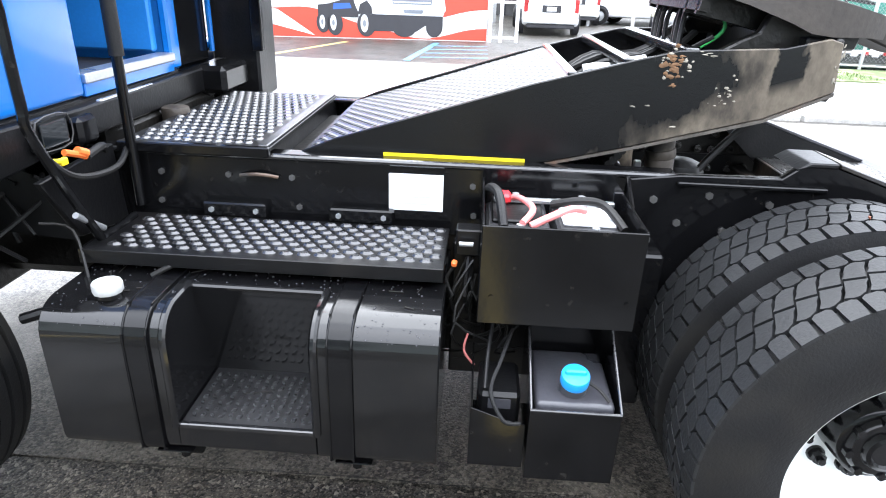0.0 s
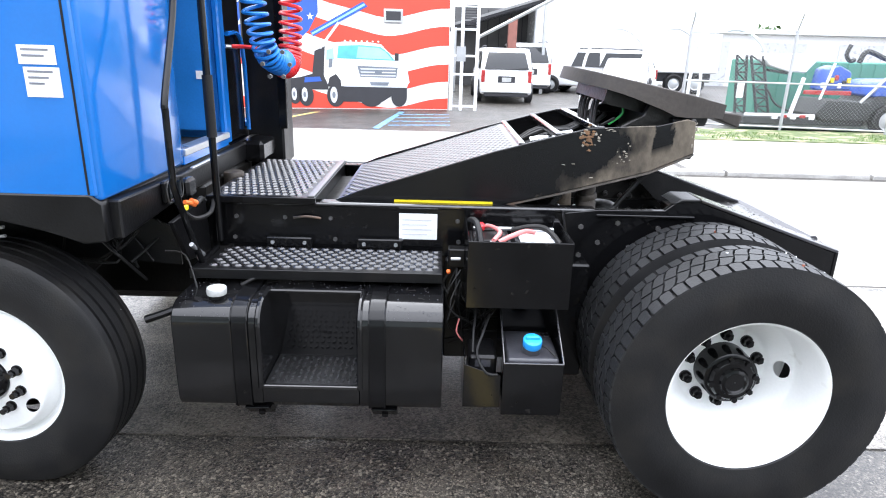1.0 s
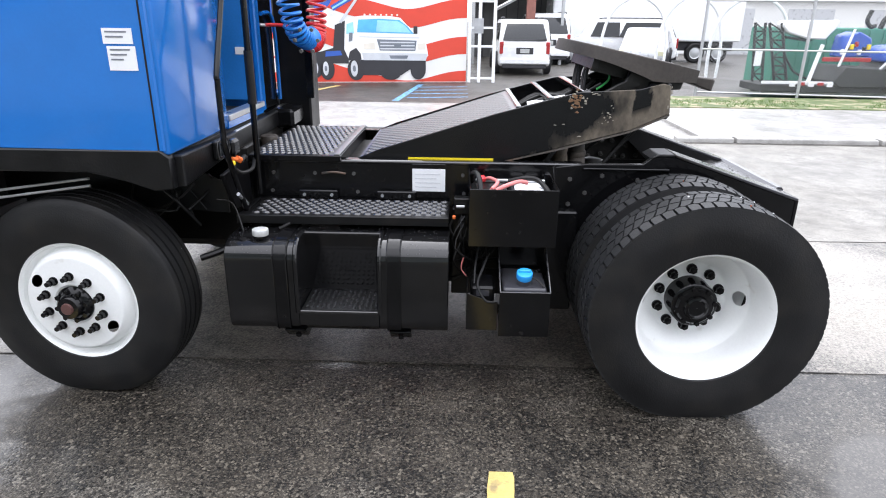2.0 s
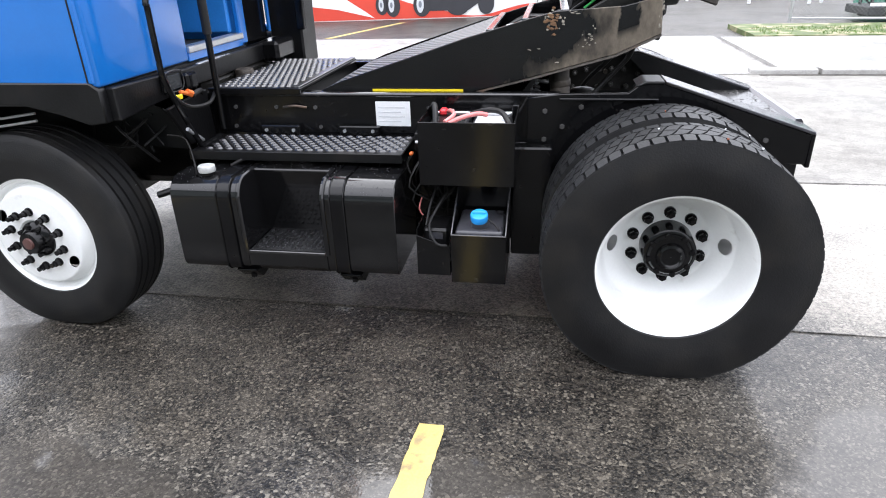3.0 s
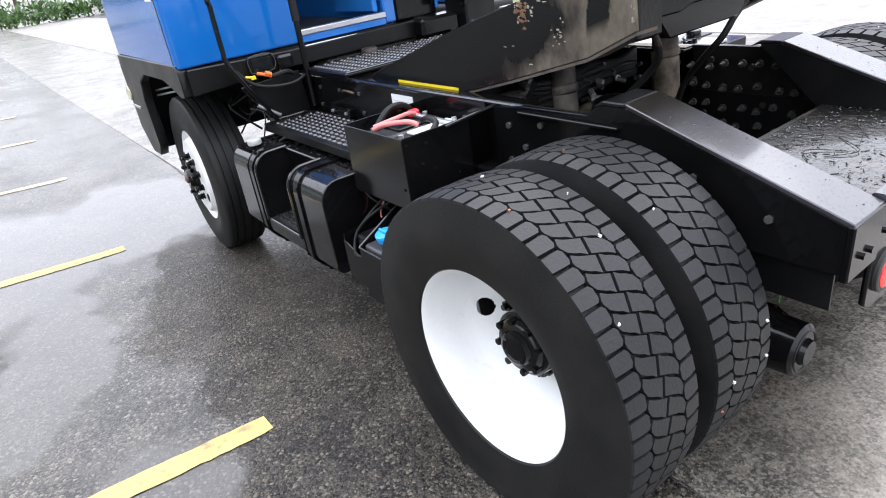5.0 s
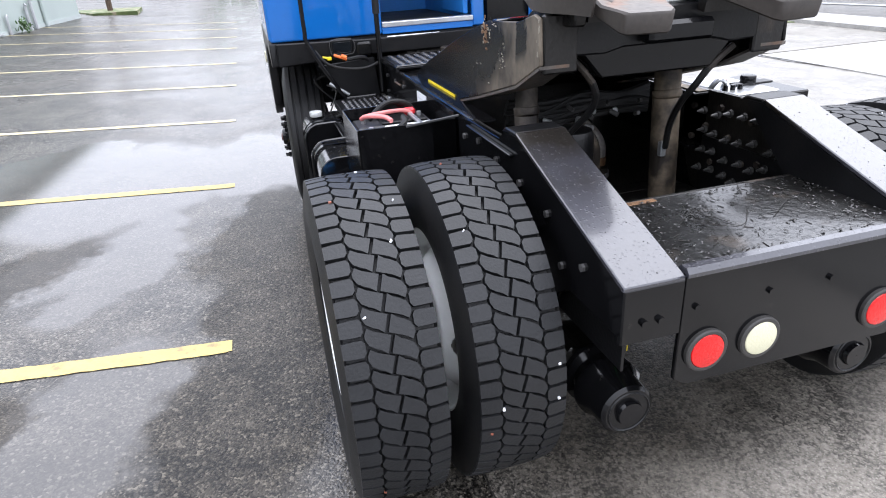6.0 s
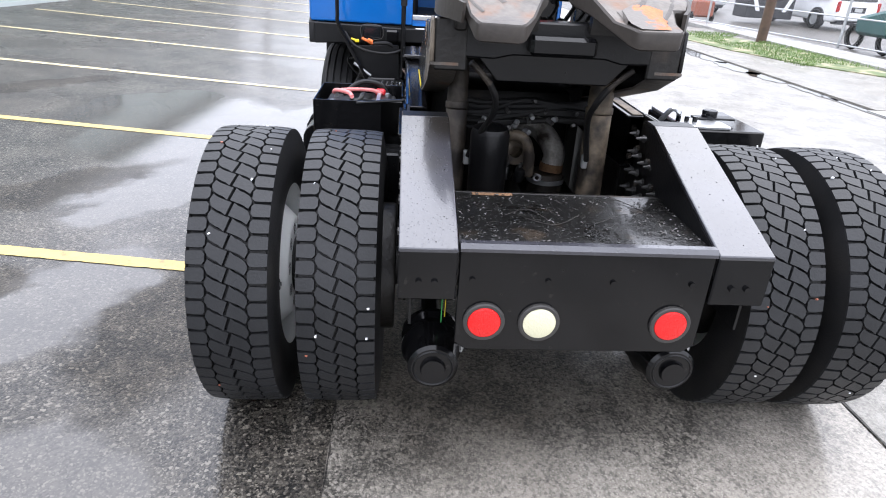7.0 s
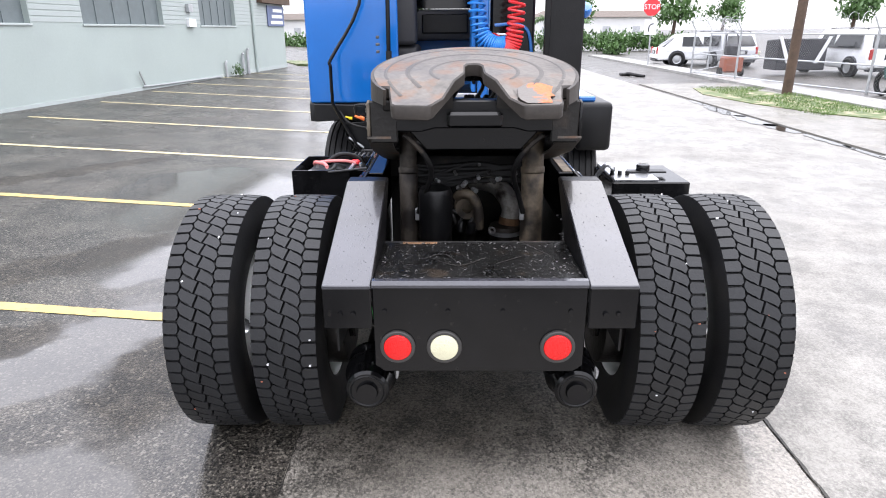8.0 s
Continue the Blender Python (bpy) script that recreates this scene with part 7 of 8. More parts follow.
for z0, z1 in ((-0.60, 0.20), (0.66, 1.13), (1.63, 2.13), (2.60, 3.10), (3.60, 4.10)):
    ss = [MLEN * k / 28 for k in range(29)]
    painted("painted_stripe", [(s, max(0.02, wavy(z0, s))) for s in ss] + [(s, max(0.05, wavy(z1, s))) for s in ss[::-1]], M_RED, 0.004, "wavy red painted stripe")
painted("painted_field", [(0.0, 1.35), (1.6, 1.3), (2.7, 1.55), (3.25, 2.05), (3.5, 2.5), (3.5, 4.2), (0, 4.2)], M_BLUE, 0.008, "blue painted field with stars")
for k in range(20):
    cx, cz = 0.3 + 0.6 * (k % 6), 1.65 + 0.55 * (k // 6) + 0.2 * (k % 2)
    painted("painted_star", [(cx + (0.10 if q % 2 == 0 else 0.04) * math.sin(math.pi * q / 5), cz + (0.10 if q % 2 == 0 else 0.04) * math.cos(math.pi * q / 5)) for q in range(10)], STICKER, 0.012)
painted("painted_swoosh", [(0.1, 0.62), (0.9, 0.80), (1.7, 0.66), (2.4, 0.20), (2.6, 0.06), (1.6, 0.30), (0.7, 0.42), (0.1, 0.35)], STICKER, 0.010, "white painted swoosh")
# painted tow truck
grey_m, light_m = mat("mural_grey", (0.16, 0.18, 0.21), 0.5, var=0.2, scale=4), mat("mural_light", (0.55, 0.57, 0.60), 0.5, var=0.1, scale=4)
sky_m, cream_m = mat("mural_sky_blue", (0.30, 0.62, 0.86), 0.5, var=0.2, scale=4), mat("mural_cream", (0.70, 0.66, 0.58), 0.5, var=0.08, scale=4)


def oval(cx, cz, rx, rz, k=20):
    return [(cx + rx * math.cos(2 * math.pi * q / k), cz + rz * math.sin(2 * math.pi * q / k)) for q in range(k)]


painted("painted_bed", [(2.70, 0.52), (3.72, 0.52), (3.72, 0.92), (3.40, 0.96), (2.98, 0.84), (2.70, 0.80)], M_DARK, 0.012, "painted dark truck bed")
painted("painted_headache_rack", [(3.30, 0.90), (3.66, 0.90), (3.68, 1.66), (3.38, 1.53)], M_DARK, 0.013)
painted("painted_bed_light", [(3.08, 0.70), (3.55, 0.74), (3.50, 0.86), (3.10, 0.84)], M_BLUE, 0.016)
painted("painted_undershade", [(4.05, 0.20), (5.20, 0.20), (5.45, 0.36), (5.90, 0.36), (5.90, 0.64), (4.05, 0.64)], M_DARK, 0.012)
for cx, cz, rx, rz in ((2.82, 0.38, 0.17, 0.25), (3.12, 0.36, 0.20, 0.29), (3.92, 0.36, 0.24, 0.30), (4.90, 0.27, 0.30, 0.20), (5.68, 0.34, 0.22, 0.26)):
    painted("painted_wheel", oval(cx, cz, rx, rz), M_DARK, 0.020)
for cx, cz, rx, rz in ((2.80, 0.39, 0.07, 0.17), (3.08, 0.38, 0.08, 0.19), (3.87, 0.38, 0.10, 0.22)):
    painted("painted_rim", oval(cx, cz, rx, rz, 16), light_m, 0.024)
    painted("painted_rim_hub", oval(cx, cz, rx * 0.45, rz * 0.4, 12), grey_m, 0.028)
painted("painted_cab", [(3.61, 0.90), (3.72, 0.64), (3.82, 0.66), (3.95, 0.74), (4.06, 0.62), (5.84, 0.61), (5.97, 0.74), (5.90, 1.12), (5.66, 1.33), (5.36, 1.56), (5.18, 1.74), (4.90, 1.78), (4.20, 1.79), (3.94, 1.76), (3.66, 1.66)], STICKER, 0.016, "painted white truck cab")
painted("painted_wheel_arch", [(3.70, 0.60), (3.76, 0.84), (3.94, 0.94), (4.06, 0.78), (4.08, 0.62)], M_DARK, 0.018)
painted("painted_side_window", [(3.68, 1.30), (3.70, 1.56), (3.88, 1.62), (3.90, 1.32)], sky_m, 0.020)
painted("painted_windscreen", [(3.98, 1.35), (5.56, 1.32), (5.38, 1.52), (5.16, 1.68), (4.60, 1.71), (4.02, 1.68)], M_GLASS, 0.020)
painted("painted_windscreen_light", [(4.50, 1.37), (5.48, 1.35), (5.30, 1.55), (5.10, 1.65), (4.55, 1.67)], sky_m, 0.024)
for k in range(7):
    painted("painted_cab_lamp", oval(4.20 + 0.15 * k, 1.81, 0.03, 0.025, 8), cream_m, 0.020)
painted("painted_mirror", [(5.55, 1.32), (5.66, 1.32), (5.66, 1.52), (5.55, 1.52)], M_DARK, 0.026)
painted("painted_mirror", [(3.74, 1.10), (3.84, 1.12), (3.86, 1.34), (3.76, 1.34)], grey_m, 0.026)
painted("painted_hood_line", [(4.04, 1.22), (5.72, 1.20), (5.72, 1.225), (4.04, 1.245)], light_m, 0.020)
painted("painted_grille", [(4.52, 1.17), (5.64, 1.14), (5.60, 0.86), (4.60, 0.87)], grey_m, 0.020)
for k in range(3):
    z = 0.90 + 0.085 * k
    painted("painted_grille_bar", [(4.62, z), (5.58, z), (5.58, z + 0.035), (4.60, z + 0.035)], light_m, 0.024)
painted("painted_badge", oval(5.10, 1.01, 0.10, 0.05), grey_m, 0.028)
for x0, x1 in ((4.16, 4.46), (5.68, 5.88)):
    painted("painted_headlamp", [(x0, 0.90), (x1, 0.90), (x1, 1.08), (x0, 1.05)], cream_m, 0.020)
painted("painted_bumper", [(4.10, 0.81), (5.96, 0.79), (5.90, 0.60), (4.14, 0.61)], light_m, 0.022)
painted("painted_bumper_slot", [(4.86, 0.74), (5.40, 0.74), (5.36, 0.65), (4.90, 0.65)], grey_m, 0.026)
painted("painted_boom", [(3.28, 2.02), (4.70, 2.82), (4.82, 2.70), (3.36, 1.90)], M_BLUE, 0.016, "painted blue crane arm")
painted("painted_boom_light", [(3.32, 1.98), (4.72, 2.77), (4.76, 2.73), (3.34, 1.94)], sky_m, 0.020)
painted("painted_boom_strut", [(3.50, 1.62), (4.02, 2.30), (4.06, 2.24), (3.56, 1.58)], light_m, 0.018)
vent = thing("wall_vent", add_box(bmesh.new(), 5.25, 5.77, -0.06, 0.02, 2.31, 2.66, 0.01, m=MW), GALV, "small framed vent in the mural wall", "vent")
part("vent_grille", add_box(bmesh.new(), 5.31, 5.71, -0.065, -0.055, 2.37, 2.60, m=MW), M_DARK, vent)

# white gate beside the mural
gate = holder("gate", "open white steel gate frame beside the mural", "gate")
for x in (-0.84, -0.56, -0.14):
    part("gate_post", box(x - 0.045, x + 0.045, 16.2, 16.29, 0, 3.1, 0.006), STICKER, gate)
for z in (0.12, 1.0, 1.5, 2.2, 2.9):
    part("gate_bar", box(-0.80, -0.18, 16.22, 16.27, z - 0.03, z + 0.03, 0.004), STICKER, gate)
part("gate_notice", box(-0.72, -0.46, 16.19, 16.2, 1.35, 1.75), GALV, gate)
for k in range(9):
    part("louvre", box(-0.52, -0.18, 16.20, 16.22, 2.25 + 0.07 * k, 2.28 + 0.07 * k), M_DARK, gate)
part("roof_brace", tube([(-0.1, 17.2, 2.0), (2.4, 17.2, 3.3)], 0.05, 6), GALV, gate)

# open shed behind the gate
SHED_GREY = mat("shed_grey", (0.085, 0.085, 0.085), 0.7, var=0.3, scale=2)
shed = holder("open_shed", "open shed with a sloping metal roof behind the gate", "shed")
part("roof", prism([(-0.75, 2.55), (3.2, 3.75), (3.2, 3.85), (-0.75, 2.65)], "y", 24.5, 30.0), mat("dull_roof_metal", (0.20, 0.20, 0.20), 0.6, var=0.2), shed)
for k in range(6):
    part("rafter", prism([(-0.75, 2.45), (3.2, 3.65), (3.2, 3.75), (-0.75, 2.55)], "y", 24.6 + k, 24.7 + k), M_DARK, shed)
for x, h in ((-0.6, 2.5), (3.0, 3.6)):
    part("post", box(x - 0.06, x + 0.06, 24.5, 24.62, 0, h, 0.01), GALV, shed)
part("back_wall", box(-0.7, 3.1, 29.9, 30.0, 0, 3.6), SHED_GREY, shed)
for k in range(7):
    part("wall_rib", box(-0.6 + 0.55 * k, -0.55 + 0.55 * k, 29.86, 29.9, 0, 3.5), M_DARK, shed)
part("brick_pier", box(1.55, 1.9, 24.6, 24.9, 1.7, 2.9), mat("brown_red_pier", (0.22, 0.09, 0.07), 0.7), shed)

# ---- chain link fences ----
def fence(p0, p1, h, spacing, label, coils=False, step=0.08):
    f = holder("chain_link_fence", label, "fence")
    a, b = Vector(p0), Vector(p1)
    L = (b - a).length
    m = Matrix.Translation(a) @ Matrix.Rotation(math.atan2((b - a).y, (b - a).x), 4, "Z")
    n = max(1, round(L / spacing))
    for k in range(n + 1):
        x = L * k / n
        bm = cyl((x, 0, 0), (x, 0, h + 0.1), 0.035, 10)
        if coils:
            add_tube(bm, [(x, 0, h + 0.1), (x, -0.2, h + 0.42)], 0.018, 6)
        bm.transform(m)
        part("post", bm, GALV, f)
    for z in (0.08, h * 0.5, h):
        bm = cyl((0, 0, z), (L, 0, z), 0.02, 8)
        bm.transform(m)
        part("rail", bm, GALV, f)
    bm = bmesh.new()
    w = 0.0022
    k = -h
    while k < L:
        for sgn in (1, -1):
            x0, z0, x1, z1 = (k, 0.05, k + h, h) if sgn > 0 else (k + h, 0.05, k, h)
            def clip(xa, za, xb, zb):
                t0, t1 = 0.0, 1.0
                d = xb - xa
                for edge, s in ((0, 1), (L, -1)):
                    q0, q1 = s * (xa - edge), s * (xb - edge)
                    if q0 < 0 and q1 < 0:
                        return None
                    if q0 < 0:
                        t0 = max(t0, q0 / (q0 - q1))
                    elif q1 < 0:
                        t1 = min(t1, q0 / (q0 - q1))
                return (xa + d * t0, za + (zb - za) * t0, xa + d * t1, za + (zb - za) * t1) if t1 > t0 else None
            c = clip(x0, z0, x1, z1)
            if c:
                vs = [bm.verts.new(m @ Vector(p)) for p in ((c[0] - w, 0, c[1]), (c[0] + w, 0, c[1]), (c[2] + w, 0, c[3]), (c[2] - w, 0, c[3]))]
                bm.faces.new(vs)
        k += step
    part("wire_mesh", bm, GALV, f, "galvanised chain link mesh", kind="stuff", smooth=0)
    if coils:
        bm = bmesh.new()
        pts = []
        N = int(L * 14 * 2.2)
        for q in range(N + 1):
            ang = 2 * math.pi * q / 14
            pts.append(m @ Vector((L * q / N, -0.05 + 0.24 * math.cos(ang), h + 0.30 + 0.24 * math.sin(ang))))
        add_tube(bm, pts, 0.006, 4, 1)
        part("razor_wire", bm, GALV, f, "coil of razor wire", kind="stuff")
    return f


fence((4.5, 12.9, 0.08), (20.0, 10.4, 0.08), 2.1, 2.35, "galvanised chain link fence on a grass strip", True)
fence((-21.7, 10.12, 0.08), (-8.2, 12.55, 0.08), 1.45, 2.9, "galvanised chain link fence with razor wire along the street", True, 0.09)
fence((-27.5, 14.2, 0.08), (-21.7, 10.12, 0.08), 1.45, 2.6, "galvanised chain link fence turning away from the street", True, 0.14)
fence((-14.5, 14.6, 0.0), (-8.0, 15.0, 0.0), 2.2, 2.2, "grey chain link fence beside the mural building", False, 0.14)

# things behind the fences
car(pose(0.08, 23.5, 0, 0, 0, -90), "white sport utility vehicle parked beside the workshop", CAR_WHITE, 4.5, 1.75, 1.85)
car(pose(1.55, 29.3, 0, 0, 0, -90), "white van parked behind", CAR_WHITE, 5.0, 2.0, 1.9)
car(pose(2.6, 26.0, 0, 0, 0, -12), "white pickup parked in the yard", CAR_WHITE, 5.4, 1.8, 1.9)
car(pose(6.4, 21.5, 0, 0, 0, 70), "silver car parked in the yard", SILVER, 4.6, 1.5, 1.8, "sedan")
yard = thing("white_box_truck", box(3.0, 11.5, 27.5, 30.0, 0.9, 4.2, 0.05), CAR_WHITE, "large white box body of a parked truck", "truck")
part("chassis", box(3.2, 11.3, 27.8, 29.7, 0.5, 0.9), M_DARK, yard)
for x in (4.5, 9.5, 10.5):
    w = shared("wheel", RIM_FAR, yard, pose(x, 27.5, 0.42) @ Matrix.Scale(1.3, 4))
    shared("tyre", TYRE_FAR, w)
cont = thing("green_container", box(7.3, 13.5, 15.2, 16.9, 0.1, 1.62, 0.03), CONTAINER, "green steel container behind the fence", "container")
for k in range(16):
    part("rib", box(7.5 + k * 0.36, 7.6 + k * 0.36, 15.17, 15.20, 0.2, 1.57), CONTAINER, cont)
RAMP = mat("dull_dark_steel", (0.022, 0.024, 0.024), 0.6, var=0.3)
for at, lean in ((6.12, 0.10), (6.46, 0.34)):
    lad = holder("loading_ramp", "dark steel lattice loading ramp standing behind the fence", "ramp", group="loading ramps")
    w = 0.24 if lean < 0.2 else 0.30
    for dx in (0.0, w):
        part("ramp_rail", tube([(at + dx + lean, 13.8, 0.12), (at + dx, 14.0, 1.72)], 0.035, 6), RAMP, lad)
    for k in range(8):
        f0, f1 = k / 8, (k + 1) / 8
        xa, xb_ = at + lean * (1 - f0), at + lean * (1 - f1)
        part("rung", tube([(xa, 13.8 + 0.2 * f0, 0.12 + 1.6 * f0), (xa + w, 13.8 + 0.2 * f0, 0.12 + 1.6 * f0)], 0.022, 6), RAMP, lad)
        part("lattice", tube([(xa + (w if k % 2 else 0), 13.8 + 0.2 * f0, 0.12 + 1.6 * f0), (xb_ + (0 if k % 2 else w), 13.8 + 0.2 * f1, 0.12 + 1.6 * f1)], 0.018, 6), RAMP, lad)
part("white_panel", box(6.14, 6.30, 13.74, 13.77, 0.72, 1.10), STICKER, lad)
part("chain", tube([(6.85, 13.7, 0.95), (7.05, 13.6, 0.62), (7.35, 13.5, 0.45)], 0.025, 6), RAMP, lad)
trl = holder("flatbed_trailer", "dark flatbed trailer with red and white marks behind the fence", "trailer")
part("bed", box(6.1, 9.0, 13.1, 14.3, 0.16, 0.34, 0.02), RAMP, trl)
part("side_rail", box(6.1, 9.0, 13.06, 13.10, 0.36, 0.42), STICKER, trl)
for k in range(5):
    part("marker", box(6.75 + 0.22 * k, 6.88 + 0.22 * k, 13.03, 13.06, 0.30 + 0.03 * (k % 2), 0.40), LAMP_FAR if k % 2 else STICKER, trl)
part("jack_post", cyl((7.20, 13.15, 0.3), (7.42, 13.2, 1.25), 0.045, 8), STICKER, trl, "white jack post")
part("jack_post", cyl((7.95, 13.3, 0.75), (8.15, 13.3, 1.60), 0.030, 8), STICKER, trl, "white jack post")
boat = holder("boat", "white boat hull resting high behind the fence", "boat")
part("hull", prism([(6.75, 1.66), (6.90, 1.50), (7.40, 1.36), (7.85, 1.34), (8.10, 1.66), (8.1, 1.80), (6.8, 1.78)], "y", 13.9, 14.3, 0.03), CAR_WHITE, boat)
part("keel", prism([(6.95, 1.42), (7.6, 1.33), (7.5, 1.29), (7.0, 1.36)], "y", 14.0, 14.2), RAMP, boat)
bt = holder("blue_tow_truck", "blue tow truck with a dark bed behind the fence", "truck")
part("chassis", prism([(7.75, 0.40), (7.95, 0.78), (9.0, 0.72), (9.1, 0.95), (11.5, 0.95), (11.5, 0.30), (7.9, 0.28)], "y", 13.0, 14.3, 0.03), RAMP, bt, "dark chassis and bed")
part("body", prism([(9.0, 0.86), (9.05, 1.15), (9.25, 1.24), (11.5, 1.30), (11.5, 0.86)], "y", 12.98, 14.2, 0.04), DARK_BLUE, bt, "blue body panel")
part("winch_housing", prism([(8.10, 0.95), (8.15, 1.45), (8.40, 1.55), (8.72, 1.40), (8.78, 0.98)], "y", 13.5, 14.1, 0.03), DARK_BLUE, bt, "blue winch housing")
for k in range(7):
    part("winch_detail", box(8.02 + 0.10 * k, 8.10 + 0.10 * k, 13.44, 13.5, 1.02 + 0.06 * (k % 4), 1.14 + 0.06 * (k % 4), 0.01), (STICKER, RAMP, YELLOW, LAMP_FAR)[k % 4], bt)
part("red_rail", box(7.60, 8.75, 13.40, 13.45, 0.86, 0.96, 0.01), LAMP_FAR, bt)
part("boom", tube([(8.90, 13.6, 1.62), (9.05, 13.6, 1.88), (9.6, 13.6, 1.70), (10.2, 13.6, 1.62)], 0.060, 8), RAMP, bt)
part("hook", tube([(8.62, 13.6, 2.02), (8.56, 13.6, 1.80), (8.66, 13.6, 1.66), (8.78, 13.6, 1.68)], 0.050, 8), RAMP, bt)
part("strut", cyl((8.75, 13.0, 0.72), (9.25, 13.0, 1.30), 0.035, 8), GALV, bt)
for x in (9.40, 10.9):
    w = shared("wheel", RIM_FAR, bt, pose(x, 12.95, 0.33) @ Matrix.Scale(1.10, 4))
    shared("tyre", TYRE_FAR, w)
for k, (x, y, r_) in enumerate(((4.9, 20.5, 1.1), (6.3, 19.0, 1.0), (8.0, 18.5, 1.2))):
    h_ = holder("boat_cover_hoop", "pale metal hoop of a boat cover", "hoop", group="boat hoops")
    part("hoop", tube([(x - r_, y, 0), (x - r_, y, 1.2), (x - r_ * 0.7, y, 2.1), (x, y, 2.5), (x + r_ * 0.7, y, 2.1), (x + r_, y, 1.2), (x + r_, y, 0)], 0.05, 8), STICKER, h_)
far_hall = holder("yard_building", "long low white building behind the yard", "building")
part("wall", box(2.0, 40, 36, 44, 0, 3.0), WHITE_WALL, far_hall)
part("roof", box(1.6, 40.4, 35.6, 44.4, 3.0, 3.2, 0.03), SILVER, far_hall)
for k in range(8):
    part("roller_door", box(4 + 4.5 * k, 6.6 + 4.5 * k, 35.95, 36.0, 0, 2.5), SILVER, far_hall)
thing("painted_bay", prism([(-2.6, 11.6), (-2.45, 11.6), (-2.1, 15.4), (-2.25, 15.4)], "z", 0.0, 0.005), mat("blue_line_paint", (0.12, 0.35, 0.62), 0.5, second=(0.1, 0.1, 0.1), second_at=(0.5, 0.6), second_scale=12), "worn blue painted bay line", "road marking", kind="structure")
for k in range(4):
    thing("painted_bay", prism([(-2.3 + 0.02 * k, 12.2 + k * 0.8), (-0.9, 12.5 + k * 0.8), (-0.9, 12.6 + k * 0.8), (-2.3 + 0.02 * k, 12.3 + k * 0.8)], "z", 0.0, 0.005), bpy.data.materials["blue_line_paint"], "worn blue painted bay hatch", "road marking", kind="structure")
thing("parking_line", prism([(-5.4, 11.5), (-5.25, 11.5), (-4.3, 14.8), (-4.45, 14.8)], "z", 0.0, 0.005), PAINT_LINE, "worn yellow line in front of the mural", "road marking", kind="structure")

# along the street, seen past the truck
thing("utility_pole", cyl((-14.4, 10.0, 0.0), (-14.1, 9.92, 8.5), 0.125, 14, 0.10), BARK, "brown wooden utility pole on the verge", "pole")
stop = holder("stop_sign", "red stop sign on a steel post with an arrow sign below", "sign")
part("post", cyl((-28.0, 10.4, 0), (-28.0, 10.35, 2.7), 0.035, 8), GALV, stop)
octo = [(10.32 + 0.40 * math.cos(radians(22.5 + 45 * k)), 2.62 + 0.40 * math.sin(radians(22.5 + 45 * k))) for k in range(8)]
part("sign_face", prism(octo, "x", -27.96, -27.94), RED, stop, "red octagonal sign face")
txt = bpy.data.curves.new("sign_word", "FONT")
txt.body, txt.size, txt.extrude, txt.align_x, txt.align_y = "STOP", 0.30, 0.002, "CENTER", "CENTER"
word = new("sign_word", txt)
word.data.materials.append(STICKER)
word.parent = stop
word.matrix_world = pose(-27.935, 10.32, 2.62, 90, 0, 90)
ar = part("arrow_plate", box(-27.96, -27.94, 10.06, 10.62, 1.42, 2.08, 0.004), STICKER, stop, "white square arrow sign")
part("arrow", tube([(-27.93, 10.26, 1.55), (-27.93, 10.26, 1.75), (-27.93, 10.34, 1.87), (-27.93, 10.46, 1.90)], 0.025, 6), M_DARK, ar)
car(pose(-29.2, 15.6, 0, 0, 0, -98), "white saloon car crossing at the junction", CAR_WHITE, 4.6, 1.45, 1.8, "sedan")
car(pose(-24.6, 15.3, 0, 0, 0, 3), "white hatchback parked behind the fence", CAR_WHITE, 4.5, 1.62, 1.85)
car(pose(-31.0, 12.6, 0, 0, 0, 8), "pale parked car behind the fence", SILVER, 4.5, 1.5, 1.8)
dump = holder("dark_container", "black container with white slanted stripes behind the fence", "container")
part("body", prism([(-22.6, 0.2), (-22.6, 1.25), (-21.6, 1.32), (-21.6, 0.2)], "y", 13.2, 15.0, 0.03), M_DARK, dump)
for y0, sg in ((13.15, 1), (15.1, -1)):
    part("stripe", prism([(y0, 1.4), (y0 + 0.12 * sg, 1.4), (y0 + 0.55 * sg, 0.45), (y0 + 0.40 * sg, 0.45)] if sg > 0 else [(y0, 1.4), (y0 - 0.12, 1.4), (y0 - 0.55, 0.45), (y0 - 0.40, 0.45)], "x", -21.595, -21.57), STICKER, dump)
mo = holder("motorcycle", "dark motorcycle under a green cover behind the fence", "motorcycle")
for x in (-14.2, -13.0):
    part("wheel", add_lathe(bmesh.new(), [(-0.05, 0.24), (-0.06, 0.30), (0, 0.33), (0.06, 0.30), (0.05, 0.24)], 20), RUBBER, mo).matrix_world = pose(x, 12.35, 0.33, 0, 0, 0)
part("cover", prism([(-14.0, 0.40), (-12.8, 0.40), (-12.6, 0.85), (-13.1, 1.05), (-13.6, 0.92), (-14.1, 0.80)], "y", 12.15, 12.55, 0.08), mat("teal_cover", (0.015, 0.075, 0.07), 0.5, var=0.3), mo)
og = holder("orange_machine", "small orange machine behind the fence", "machine")
part("body", box(-21.7, -21.2, 11.12, 11.82, 0.15, 0.72, 0.06), mat("faded_orange", (0.26, 0.085, 0.05), 0.5, var=0.3), og)
part("engine", box(-21.65, -21.25, 11.2, 11.7, 0.72, 1.15, 0.08), M_DARK, og)
part("handle", tube([(-21.6, 11.25, 1.1), (-21.7, 11.3, 1.5), (-21.7, 11.65, 1.5), (-21.6, 11.7, 1.1)], 0.025), M_DARK, og)
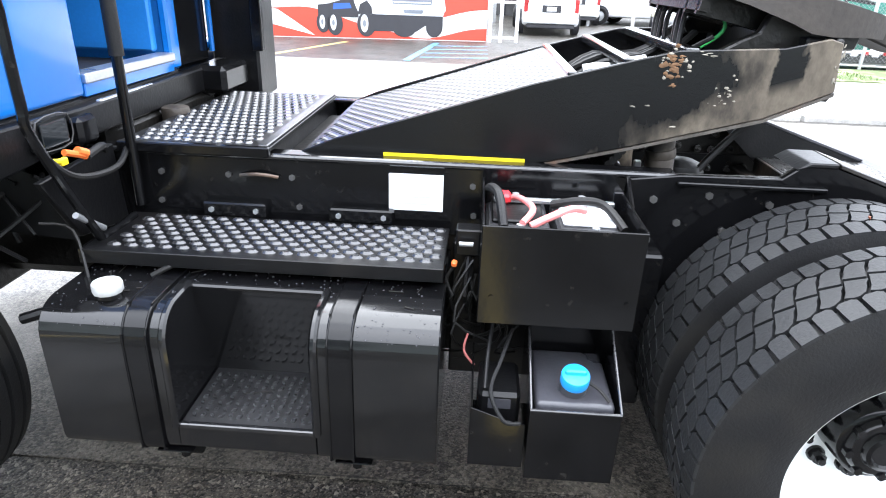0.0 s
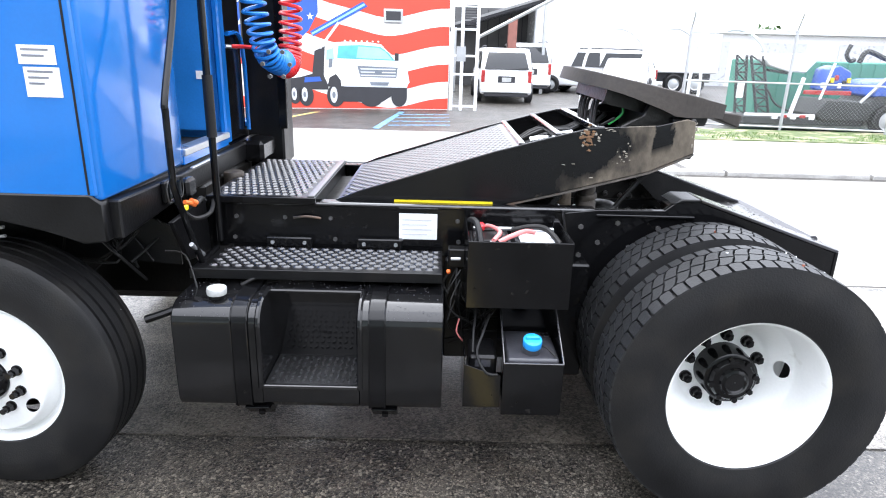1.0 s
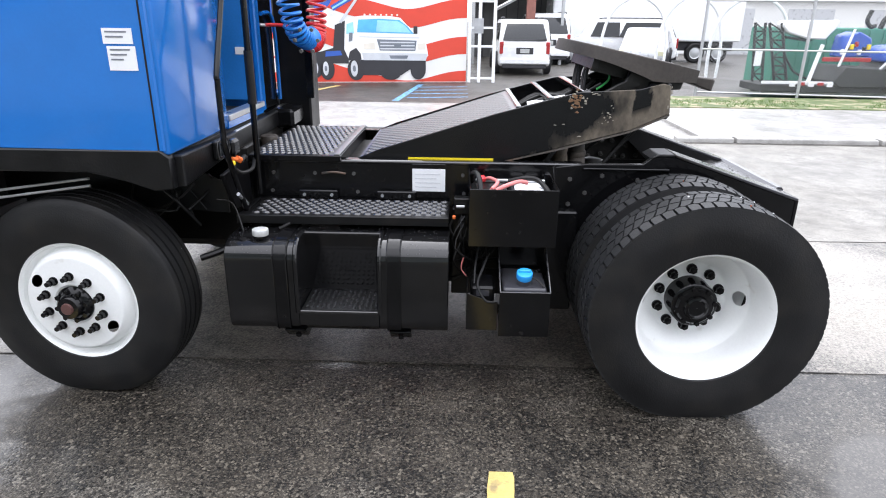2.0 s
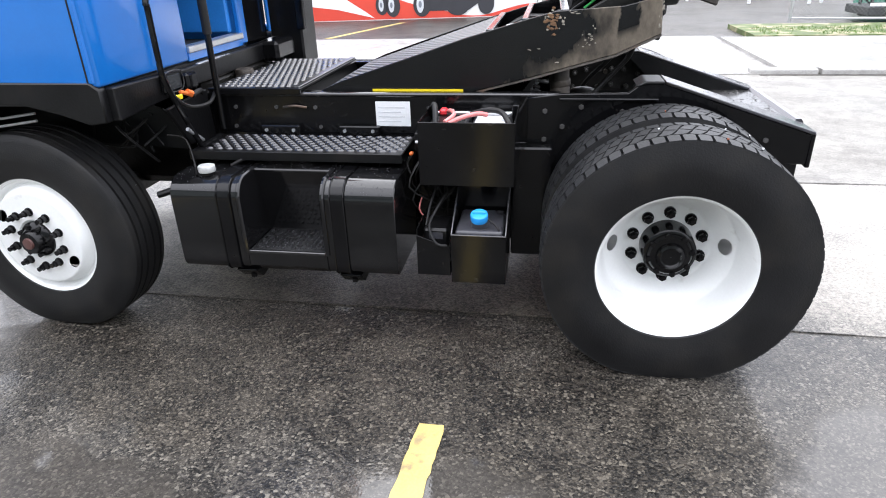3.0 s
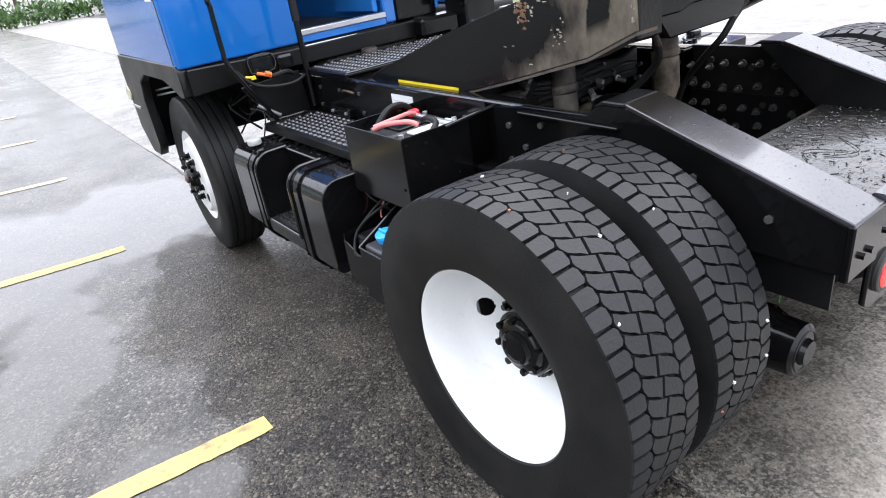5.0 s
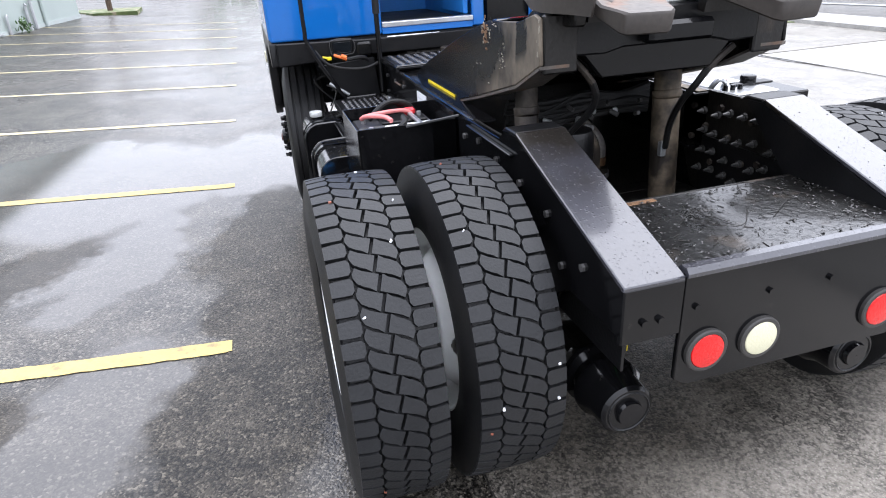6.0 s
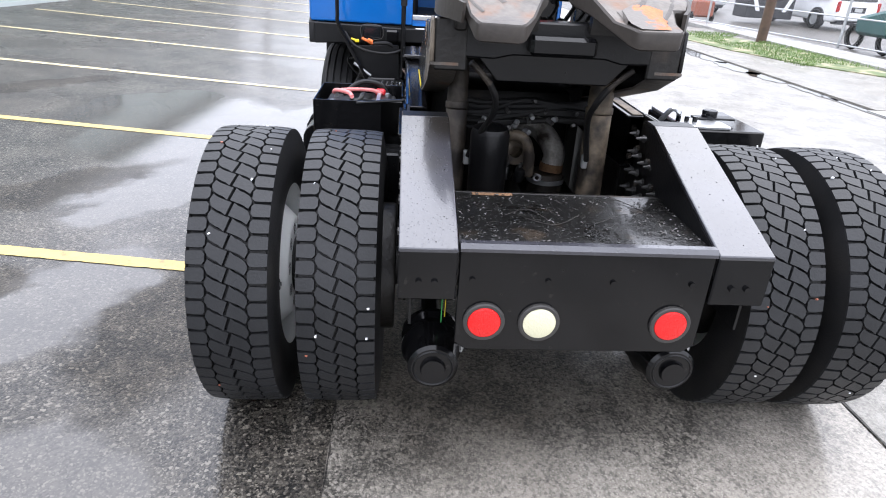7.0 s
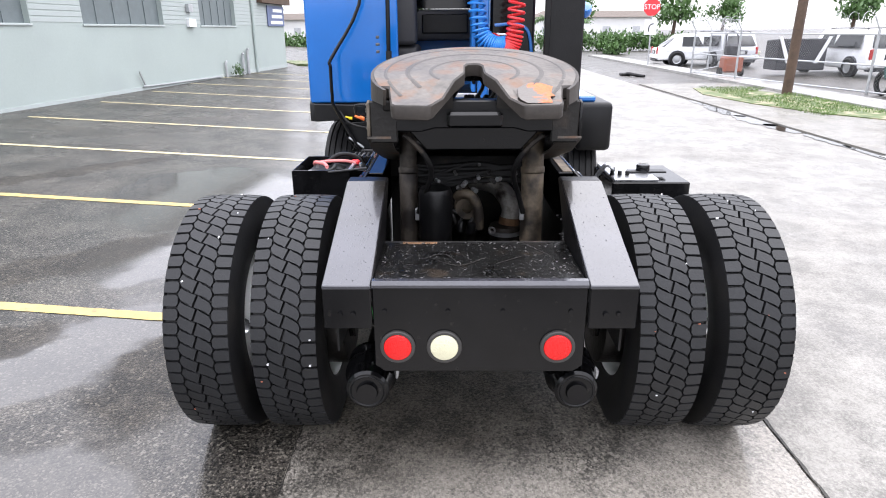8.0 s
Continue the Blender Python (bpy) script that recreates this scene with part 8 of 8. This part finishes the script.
for y in (11.08, 11.86):
    part("wheel", cyl((-21.45, y - 0.05, 0.16), (-21.45, y + 0.05, 0.16), 0.16, 14), RUBBER, og)
bm = tube([(-22.2, 7.75, 0.03), (-21.9, 7.85, 0.09), (-21.6, 7.95, 0.07), (-21.2, 8.25, 0.03)], 0.06, 7)
add_box(bm, -22.3, -21.9, 7.6, 7.95, 0.0, 0.10, 0.03)
thing("road_debris", bm, RUBBER, "black scrap of rubber lying on the street", "debris")
hedge(-46, -42.5, 12.6, 1.3, 60, 3, "trimmed green hedge across the junction")
bm = bmesh.new()
r6 = random.Random(6)
for k in range(260):
    leaf_cloud(bm, (-50 + r6.uniform(-1, 1), -14 + 34 * r6.random(), r6.uniform(0.3, 1.1)), (0.8, 0.9, 0.8), 34, 0.16, r6)
thing("hedge", bm, LEAF, "long green hedge across the junction", "hedge", kind="stuff", smooth=0)
palm((-47, 8.6, 0), 2.4, 4, "green palm behind the stop sign")
palm((-48, 10.4, 0), 2.2, 8, "green palm behind the stop sign")
palm((-60, -3.0, 0), 5.0, 9, "palm tree beyond the lot")
palm((-27.2, -5.2, 0), 4.6, 12, "slender palm on a grass island")
thing("verge", prism([(-29.5, -7.4), (-25.8, -5.6), (-25.6, -4.0), (-28.5, -4.2)], "z", 0.0, 0.30), GRASS, "grass island at the end of the lot", "verge", kind="structure")
car(pose(-44.0, -7.4, 0, 0, 0, 95), "white car parked beyond the lot", CAR_WHITE, 4.6, 1.45, 1.8, "sedan")
for x, y0, y1, h in ((-110, -34, -10, 3.4), (-118, -4, 9, 3.8), (-112, 15, 36, 3.6)):
    hs = thing("house", box(x - 8, x, y0, y1, 0, h, 0.02), WHITE_WALL, "low white house across the junction", "house")
    part("roof", prism([(y0 - 0.5, h), (y1 + 0.5, h), (y1 - 2, h + 1.0), (y0 + 2, h + 1.0)], "x", x - 8.5, x + 0.5), mat("roof_tiles", (0.42, 0.36, 0.32), 0.7) if "roof_tiles" not in bpy.data.materials else bpy.data.materials["roof_tiles"], hs)
    for q in range(4):
        yw = y0 + (y1 - y0) * (q + 0.5) / 4
        part("window", box(x, x + 0.04, yw - 0.6, yw + 0.6, 1.1, 2.1), SILVER, hs)
r7 = random.Random(7)
for k in range(9):
    x, y = -95 + r7.uniform(-8, 8), -40 + 12 * k
    tr = holder("tree", "dark green tree in the distance", "tree", (x, y, 0))
    part("trunk", tube([(0, 0, -0.1), (0.2, 0.1, 2.2), (0.0, 0.2, 3.6)], 0.25, 7), BARK, tr)
    bm = bmesh.new()
    for q in range(9):
        leaf_cloud(bm, (r7.uniform(-1.8, 1.8), r7.uniform(-1.8, 1.8), r7.uniform(3.2, 5.6)), (2.0, 2.0, 1.6), 90, 0.35, r7)
    part("crown", bm, LEAF, tr, smooth=0)
for k in range(3):
    tr = holder("tree", "green tree behind the yard", "tree", (16 + 11 * k, 78, 0))
    part("trunk", tube([(0, 0, -0.1), (0.2, 0.1, 2.2), (0.0, 0.2, 3.6)], 0.25, 7), BARK, tr)
    bm = bmesh.new()
    for q in range(8):
        leaf_cloud(bm, (r7.uniform(-1.8, 1.8), r7.uniform(-1.8, 1.8), r7.uniform(3.0, 4.6)), (2.0, 2.0, 1.4), 80, 0.35, r7)
    part("crown", bm, LEAF, tr, smooth=0)
bm = bmesh.new()
r8 = random.Random(8)
for _ in range(9000):
    u = r8.random()
    if u < 0.6:
        x, y, z = r8.uniform(-16.0, -9.0), r8.uniform(8.2, 10.0), 0.09
    else:
        x, y, z = r8.uniform(3.4, 14), r8.uniform(10.7, 11.9), 0.09
    if noise.noise(Vector((x * 0.5, y * 0.7, 0))) < -0.15:
        continue
    a, h = r8.uniform(0, 6.3), r8.uniform(0.025, 0.06)
    vs = [bm.verts.new(p) for p in ((x, y, z - 0.01), (x + 0.012 * math.cos(a), y + 0.012 * math.sin(a), z), (x + r8.uniform(-0.03, 0.03), y + r8.uniform(-0.03, 0.03), z + h))]
    bm.faces.new(vs)
thing("grass_blades", bm, BLADE, "tufts of green grass on the verges", "grass", kind="stuff", smooth=0)
bm = bmesh.new()
leaf_cloud(bm, WB @ Vector((-10.3, 0.25, 0.45)), (0.28, 0.22, 0.28), 150, 0.045, r8)
thing("weed", bm, LEAF, "green weed growing at the foot of the wall", "plant", kind="stuff", smooth=0)
